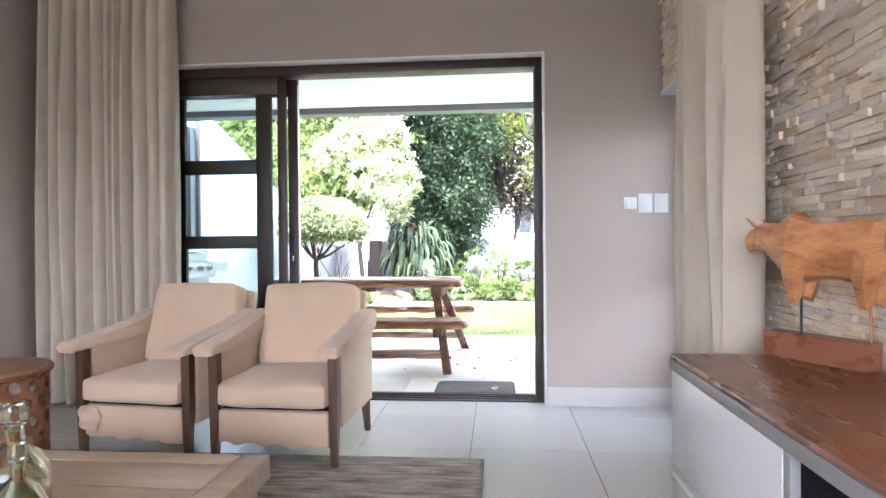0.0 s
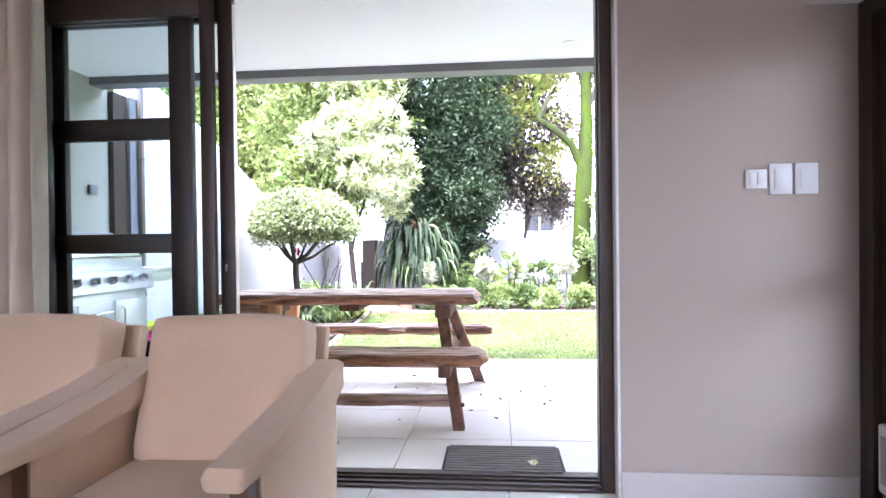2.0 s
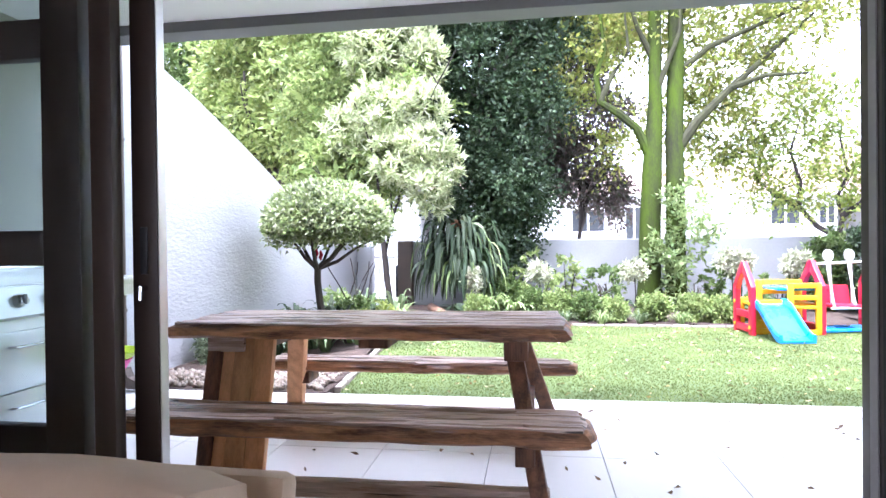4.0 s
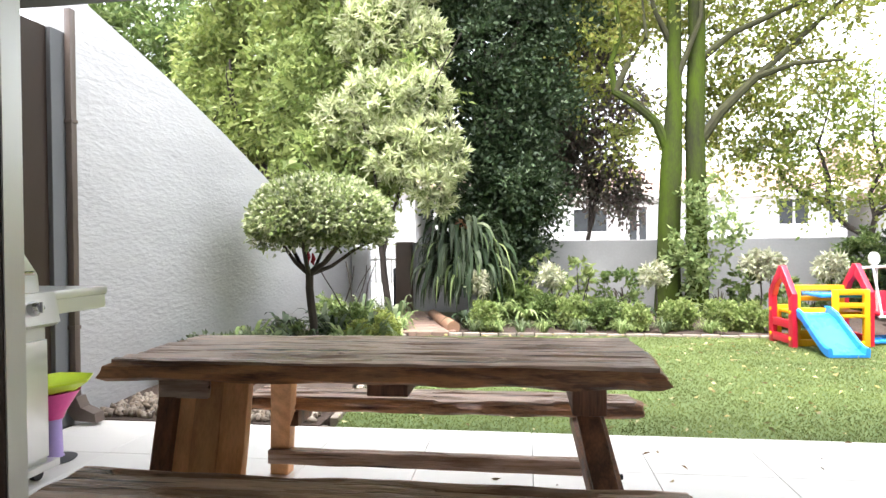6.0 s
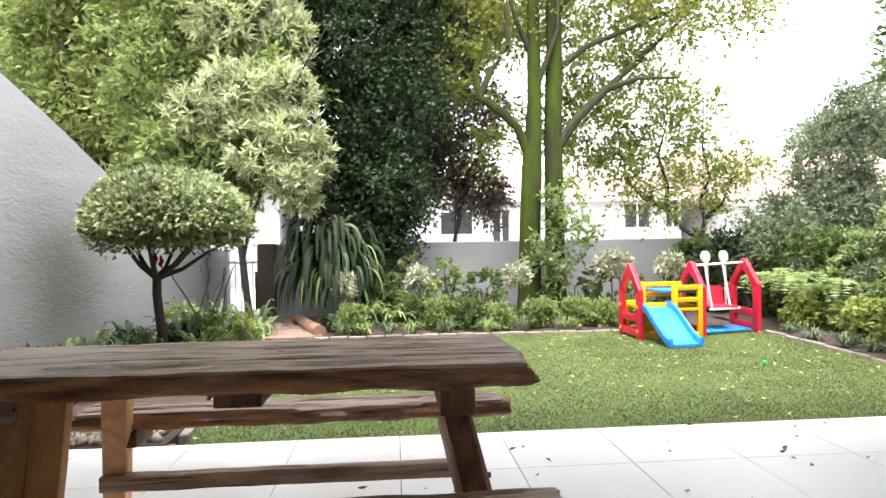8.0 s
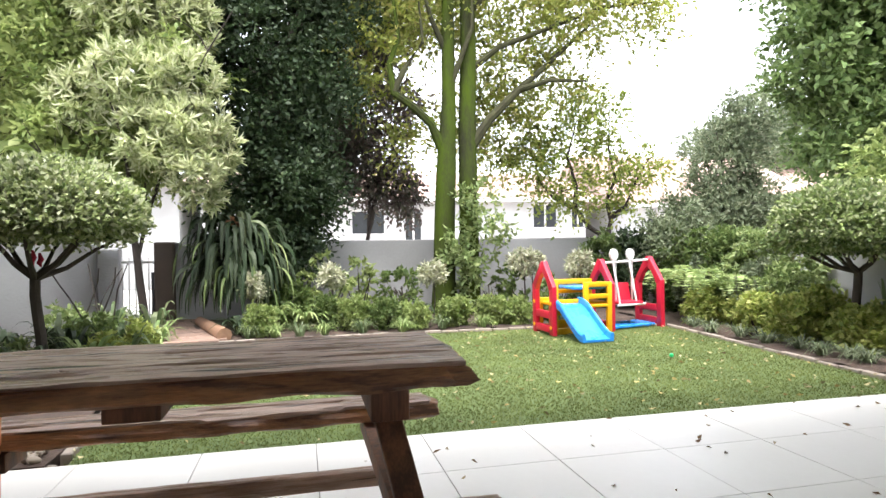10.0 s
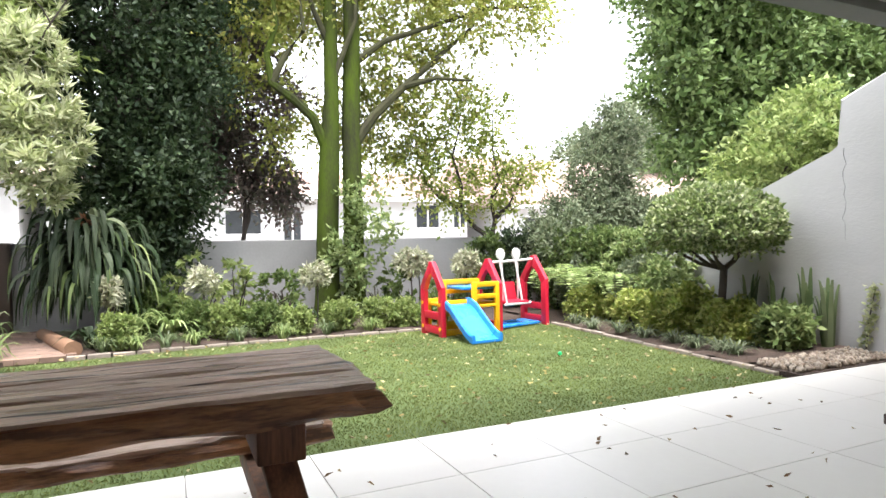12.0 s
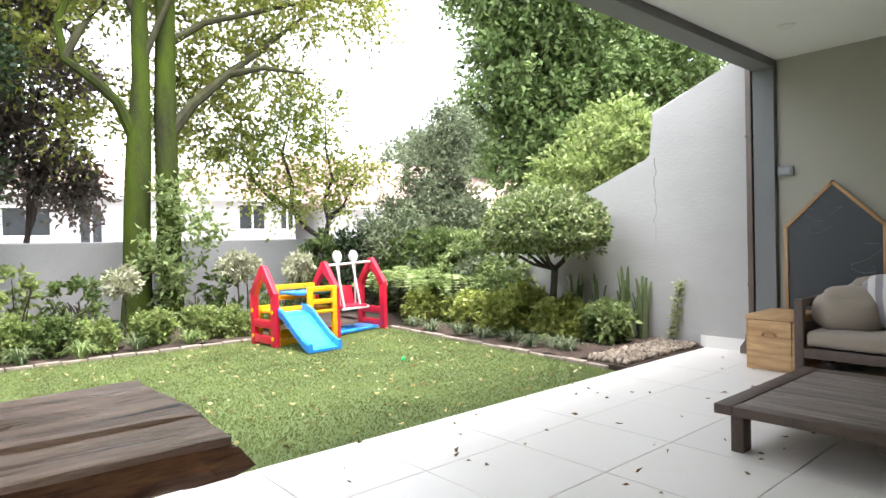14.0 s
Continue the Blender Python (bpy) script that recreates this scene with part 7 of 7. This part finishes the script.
# ---- play set on the lawn ----
def play_set():
    p = thing("play_set", "red, yellow and blue plastic slide and swing set", "play set", (3.70, 11.08, 0.0), 4.0)

    def arch(name, x, y0, w, h, rail=True):
        """An upright pointed frame across the set with a tall arched opening."""
        t = 0.055
        bm = bmesh.new()
        a, b = 0.17 * w, 0.83 * w
        # legs, lintels and the two slopes as solid pieces joined into one shell
        for poly in ([(0, 0), (a, 0), (a, h * 0.60), (0, h * 0.66)], [(b, 0), (w, 0), (w, h * 0.66), (b, h * 0.60)],
                     [(0, h * 0.66), (a, h * 0.60), (w * 0.30, h * 0.76), (w / 2, h * 0.84), (w / 2 - 0.03, h)],
                     [(w, h * 0.66), (w / 2 + 0.03, h), (w / 2 - 0.03, h), (w / 2, h * 0.84), (w * 0.70, h * 0.76), (b, h * 0.60)],
                     [(a, 0.03), (b, 0.03), (b, 0.11), (a, 0.11)], [(a, 0.19), (b, 0.19), (b, 0.27), (a, 0.27)] if rail else [(a, 0.0), (b, 0.0), (b, 0.03), (a, 0.03)]):
            profile(bm, [(y + y0, z) for y, z in poly], "x", x - t / 2, x + t / 2, 0.006)
        return part(name, bm, M_RED, p, "red pointed end frame")

    arch("end_frame", 0.0, 0.0, 0.52, 0.84)
    arch("end_frame", 0.795, 0.065, 0.52, 0.85, False)
    arch("end_frame", 1.57, 0.18, 0.54, 0.87)
    for y, z in ((0.05, 0.09), (0.05, 0.36), (0.47, 0.09), (0.47, 0.36)):
        part("knob", tube(bmesh.new(), [(-0.035, y, z), (0.0, y, z)], 0.022, 10), M_YELLOW, p)
    # yellow tower panels with slots
    def panel(x0, x1, y, h, slots):
        t = 0.05
        tp = part("tower_panel", B(x0, x0 + 0.06, y - t / 2, y + t / 2, 0.0, h, 0.01), M_YELLOW, p, "yellow slotted panel")
        part("post", B(x1 - 0.06, x1, y - t / 2, y + t / 2, 0.0, h, 0.01), M_YELLOW, tp)
        zs = [0.0] + [z for s in slots for z in s] + [h]
        for za, zb in zip(zs[0::2], zs[1::2]):
            part("slat", B(x0 + 0.05, x1 - 0.05, y - t / 2 + 0.001, y + t / 2 - 0.001, za, zb, 0.008), M_YELLOW, tp)

    panel(0.40, 0.765, 0.06, 0.595, [(0.06, 0.30), (0.335, 0.40), (0.455, 0.535)])
    panel(0.24, 0.765, 0.50, 0.61, [(0.10, 0.30), (0.36, 0.44), (0.49, 0.55)])
    panel(0.03, 0.42, 0.11, 0.40, [(0.07, 0.12), (0.17, 0.22), (0.27, 0.33)])
    panel(0.03, 0.24, 0.49, 0.40, [(0.08, 0.18), (0.24, 0.32)])
    part("platform", B(0.06, 0.75, 0.13, 0.47, 0.325, 0.36, 0.01), M_YELLOW, p)
    part("tower_roof", B(0.30, 0.75, 0.09, 0.47, 0.505, 0.54, 0.012), M_BLUE, p, "blue shelf of the tower")
    # slide: a channel bent to the lawn
    line = [(0.13, 0.35), (0.04, 0.35), (-0.08, 0.31), (-0.28, 0.175), (-0.44, 0.07), (-0.52, 0.035), (-0.575, 0.03)]
    sec = [(-0.19, 0.055), (-0.175, 0.07), (-0.155, 0.065), (-0.145, 0.005), (0.145, 0.005), (0.155, 0.065), (0.175, 0.07), (0.19, 0.055), (0.185, -0.02), (-0.185, -0.02)]
    bm = bmesh.new()
    rings = []
    for y, z in line:
        rings.append([bm.verts.new((0.20 + u, y, z + v)) for u, v in sec])
    for a, b in zip(rings, rings[1:]):
        for i in range(len(sec)):
            j = (i + 1) % len(sec)
            bm.faces.new((a[i], a[j], b[j], b[i]))
    bm.faces.new(rings[0]); bm.faces.new(rings[-1])
    part("slide", bm, M_BLUE, p, "sky blue slide")
    # swing
    part("swing_bar", tube(bmesh.new(), [(0.795, 0.325, 0.80), (1.57, 0.45, 0.825)], 0.016, 10), M_WPLASTIC, p, "white swing bar")
    for x, y in ((1.0, 0.36), (1.26, 0.40)):
        bm = tube(bmesh.new(), [(x, y - 0.02, 0.90), (x, y + 0.02, 0.90)], 0.062, 18)
        bmesh.ops.scale(bm, verts=bm.verts, vec=(0.85, 1, 1.15), space=Matrix.Translation((-x, -y, -0.90)))
        part("hanger_disc", bm, M_WPLASTIC, p, "round white hanger")
        bm = tube(bmesh.new(), [(x - 0.02, y, 0.86), (x + 0.0, y - 0.13, 0.28)], 0.013, 6)
        tube(bm, [(x + 0.02, y, 0.86), (x + 0.09, y + 0.10, 0.30)], 0.013, 6)
        part("swing_arm", bm, M_WPLASTIC, p)
    bm = B(0.99, 1.34, 0.24, 0.50, 0.285, 0.325, 0.015)
    profile(bm, [(0.46, 0.31), (0.51, 0.31), (0.55, 0.54), (0.51, 0.54)], "x", 1.03, 1.31, 0.012)
    part("swing_seat", bm, M_RED, p, "red swing seat")
    part("front_bar", tube(bmesh.new(), [(0.97, 0.24, 0.285), (1.37, 0.26, 0.29)], 0.016, 8), M_WPLASTIC, p)
    bm = bmesh.new()
    profile(bm, [(0.84, 0.14), (1.53, 0.28), (1.53, 0.64), (0.84, 0.52)], "z", 0.012, 0.045, 0.01)
    part("base_panel", bm, M_BLUE, p, "blue base plate")


play_set()
ball = thing("toy_ball", "tiny bright green toy lying on the lawn", "toy", (4.15, 9.55, 0.03))
part("ball", lathe(bmesh.new(), [(0.002, -0.02), (0.016, -0.012), (0.02, 0.0), (0.016, 0.012), (0.002, 0.02)], 12), mat("green_plastic", (0.03, 0.6, 0.2), rough=0.4, bump=0), ball)


# ---- houses beyond the wall ----
def house(x0, x1, y, depth, h, ridge, windows, label, roof_mat):
    b = thing("house", label, "house", (0, 0, 0), group="houses beyond the wall")
    part("wall", B(x0, x1, y, y + depth, -0.3, h), M_HOUSE, b, smooth=False)
    bm = bmesh.new()
    e = 0.35
    profile(bm, [(y - e, h + 0.02), (y + depth / 2, ridge), (y + depth + e, h + 0.02)], "x", x0 - e, x1 + e)
    roof = part("roof", bm, roof_mat, b, "terracotta tiled roof", smooth=False)
    bm = bmesh.new()
    s = math.hypot(depth / 2 + e, ridge - h)
    n = int((x1 - x0) / 0.26)
    for k in range(n):
        x = x0 - e + 0.13 + k * 0.26
        tube(bm, [(x, y - e - 0.03, h + 0.04), (x, y + depth / 2, ridge + 0.03)], 0.075, 6)
    part("roof_tiles", bm, roof_mat, roof)
    part("fascia", B(x0 - e, x1 + e, y - e - 0.05, y - e + 0.02, h - 0.10, h + 0.03), M_WHITE, b)
    for xa, xb, za, zb in windows:
        w = part("window", B(xa, xb, y - 0.02, y + 0.05, za, zb), M_WINDARK, b, "dark window", smooth=False)
        bm = B(xa - 0.06, xb + 0.06, y - 0.05, y - 0.021, zb, zb + 0.06)
        box(bm, xa - 0.06, xb + 0.06, y - 0.07, y - 0.021, za - 0.08, za)
        box(bm, (xa + xb) / 2 - 0.03, (xa + xb) / 2 + 0.03, y - 0.04, y - 0.021, za, zb)
        part("window_frame", bm, M_WHITE, w)


house(-2.0, 10.5, 24.0, 6.0, 2.55, 3.7, [(2.5, 3.5, 1.45, 2.15), (4.2, 4.7, 0.9, 2.2), (8.6, 9.4, 1.6, 2.35), (10.0, 10.4, 1.6, 2.2), (0.2, 1.1, 1.4, 2.1)], "low white house with a terracotta tiled roof", M_ROOF)
house(11.5, 19.0, 23.0, 7.0, 2.3, 4.4, [(12.3, 13.1, 1.2, 1.9)], "white house with pale terracotta roof in the distance", M_ROOF)
house(-16.0, -2.6, 24.0, 6.0, 3.0, 3.6, [(-6.0, -5.0, 1.2, 2.0)], "low white house beyond the gate", M_ROOF)
house(21.0, 32.0, 25.0, 8.0, 2.6, 5.2, [(23.0, 24.0, 1.2, 2.0)], "white gabled house far behind the trees", M_ROOF)


# ---- kerbs, tiles, bricks and wall stones ----
def piece_mesh(name, sx, sy, sz, bev, material):
    return mesh_of(name, B(-sx / 2, sx / 2, -sy / 2, sy / 2, -sz / 2, sz / 2, bev, 1), material, False)


def lay(name, mesh, parent, m):
    ob = new(name, mesh)
    ob.parent = parent
    ob.matrix_basis = m
    return ob


tile = piece_mesh("tile", 0.597, 0.597, 0.012, 0.0015, M_TILE)
for i in range(8):
    for j in range(12):
        x, y = 1.538 - 0.3 + 0.6 * (i - 4), 4.728 - 0.3 - 0.6 * (j - 1)
        if j == 0:
            continue
        lay("tile", tile, floor, Matrix.Translation((x, y, -0.006)))
cut = piece_mesh("tile", 0.597, 0.354, 0.012, 0.0015, M_TILE)
for i in range(8):
    lay("tile", cut, floor, Matrix.Translation((1.538 - 0.3 + 0.6 * (i - 4), 4.7295 + 0.177, -0.006)))

PT = 0.571
otile = piece_mesh("tile", PT - 0.004, PT - 0.004, 0.012, 0.0015, M_TILE_OUT)
rows = [8.025 - PT * (j + 0.5) for j in range(4)]
for i in range(-4, 11):
    x = 0.422 + PT * (i + 0.5)
    for y in rows:
        lay("tile", otile, patio, Matrix.Translation((x, y, -0.006 + 0.0006 * ((i * 7 + int(y * 10)) % 3))))
oc = piece_mesh("tile", PT - 0.004, 0.44, 0.012, 0.0015, M_TILE_OUT)
for i in range(-4, 11):
    lay("tile", oc, patio, Matrix.Translation((0.422 + PT * (i + 0.5), 8.025 - PT * 4 - 0.223, -0.006)))

kerb_thing = structure("kerb", B(-0.29, -0.25, LAWN_Y + 0.004, LAWN_Y + 0.02, -0.1, 0.0), M_KERB, "pale brick kerb round the lawn", "kerb")
kb = piece_mesh("kerb_brick", 0.20, 0.055, 0.10, 0.006, M_KERB)
for (xa, ya), (xb, yb) in (((-0.24, LAWN_Y + 0.1), (-0.50, 11.66)), ((-0.02, 11.80), (1.5, 11.84)), ((1.5, 11.84), (3.6, 11.78)), ((3.6, 11.78), (5.36, 11.47)), ((5.37, 11.44), (5.14, LAWN_Y + 0.1))):
    L = math.hypot(xb - xa, yb - ya)
    n = int(L / 0.208)
    for k in range(n):
        f = (k + 0.5) / n
        lay("kerb_brick", kb, kerb_thing, pose(xa + (xb - xa) * f, ya + (yb - ya) * f, -0.025 + 0.004 * math.sin(k * 2.1), 0, 0, math.degrees(math.atan2(yb - ya, xb - xa)) + 1.5 * math.sin(k * 1.7)))
pb = piece_mesh("brick", 0.215, 0.105, 0.06, 0.006, M_BRICKPATH)
for j in range(20):
    for i in range(3):
        f = j / 20
        x = -0.48 - 0.62 * f + (i + 0.5 * (j % 2)) * 0.225 * (0.9 + 0.1 * f)
        lay("brick", pb, path, pose(x, 11.78 + j * 0.112, 0.018 + 0.003 * math.sin(i * 3 + j), 0, 0, 4 * math.sin(j * 1.3 + i)))


# split stone cladding: long thin stones of uneven depth
def stones():
    rng = np.random.default_rng(77)
    m = mat("split_stone", (0.90, 0.80, 0.66), (0.72, 0.62, 0.49), rough=0.9, scale=7, fine=60, bump=0.7, dist=0.008, mix=0.6, obj_var=0.14)
    n, l = m.node_tree.nodes, m.node_tree.links
    hue = [q for q in n if q.type == "HUE_SAT"][0]
    info = [q for q in n if q.type == "OBJECT_INFO"][0]
    geo, add, fr, rp, mx = n.new("ShaderNodeNewGeometry"), n.new("ShaderNodeMath"), n.new("ShaderNodeMath"), n.new("ShaderNodeValToRGB"), n.new("ShaderNodeMix")
    l.new(info.outputs["Random"], add.inputs[0])
    l.new(geo.outputs["Random Per Island"], add.inputs[1])
    fr.operation = "FRACT"
    l.new(add.outputs[0], fr.inputs[0])
    l.new(fr.outputs[0], rp.inputs[0])
    cols = [(1.0, 1.0, 1.0), (0.98, 0.88, 0.72), (0.86, 0.86, 0.88), (1.05, 1.02, 0.96), (0.92, 0.78, 0.60)]
    while len(rp.color_ramp.elements) < len(cols):
        rp.color_ramp.elements.new(0.5)
    for k, (e, c) in enumerate(zip(rp.color_ramp.elements, cols)):
        e.position, e.color = k / (len(cols) - 1), (*c, 1)
    mx.data_type, mx.blend_type = "RGBA", "MULTIPLY"
    mx.inputs["Factor"].default_value = 1.0
    l.new(hue.outputs[0], mx.inputs["A"])
    l.new(rp.outputs[0], mx.inputs["B"])
    l.new(mx.outputs["Result"], n["Principled BSDF"].inputs["Base Color"])
    shapes = []
    for k in range(6):
        bm = B(-0.5, 0.5, -0.5, 0.5, -0.5, 0.5)
        bmesh.ops.subdivide_edges(bm, edges=bm.edges[:], cuts=1, use_grid_fill=True)
        for v in bm.verts:
            v.co += Vector((0.16 * noise.noise(v.co * 3 + Vector((k * 5, 0, 0))) if v.co.x < 0 else 0, 0.02 * noise.noise(v.co * 4 + Vector((0, k * 3, 0))), 0.035 * noise.noise(v.co * 4 + Vector((0, 0, k * 9)))))
        shapes.append(mesh_of("stone", bm, m, False))
    wall = [o for o in scene.objects if o.name == "wall_east"][0]
    head = [o for o in scene.objects if o.name == "wall_east_head"][0]
    singles, vs, fs = 0, [], []
    z = 0.0
    while z < CEIL - 0.01:
        h = float(rng.uniform(0.020, 0.034))
        y = 0.3 + float(rng.uniform(0, 0.1))
        end = YW - 0.003 if z > 2.005 else 4.02
        while y < end:
            w = min(float(rng.choice([0.055, 0.075, 0.10, 0.13, 0.16]) * rng.uniform(0.8, 1.2)), end - y + 0.0)
            d = float(rng.uniform(0.029, 0.052) + (0.006 if rng.random() < 0.15 else 0.0))
            if w < 0.02:
                break
            c = Vector((2.78 - d / 2 + 0.004, y + w / 2, min(z + h / 2, CEIL - h / 2)))
            near = 2.35 < y < 3.3 and 0.95 < z < 1.95 and singles < 300
            sh = shapes[rng.integers(0, 6)]
            mm = Matrix.Translation(c) @ Matrix.Diagonal((d, w - 0.0025, h - 0.002, 1))
            if near:
                singles += 1
                lay("stone", sh, wall, mm)
            elif z > 0.5 or y > 3.0:
                o = len(vs)
                vs += [tuple(mm @ v.co) for v in sh.vertices]
                fs += [tuple(o + i for i in p.vertices) for p in sh.polygons]
            y += w
        z += h
    me = bpy.data.meshes.new("stone_rest")
    me.from_pydata(vs, [], fs)
    me.materials.append(m)
    ob = new("stone_cladding", me)
    ob.parent = wall
    tagged(ob, "rows of split cream and grey stone cladding", kind="stuff")


stones()
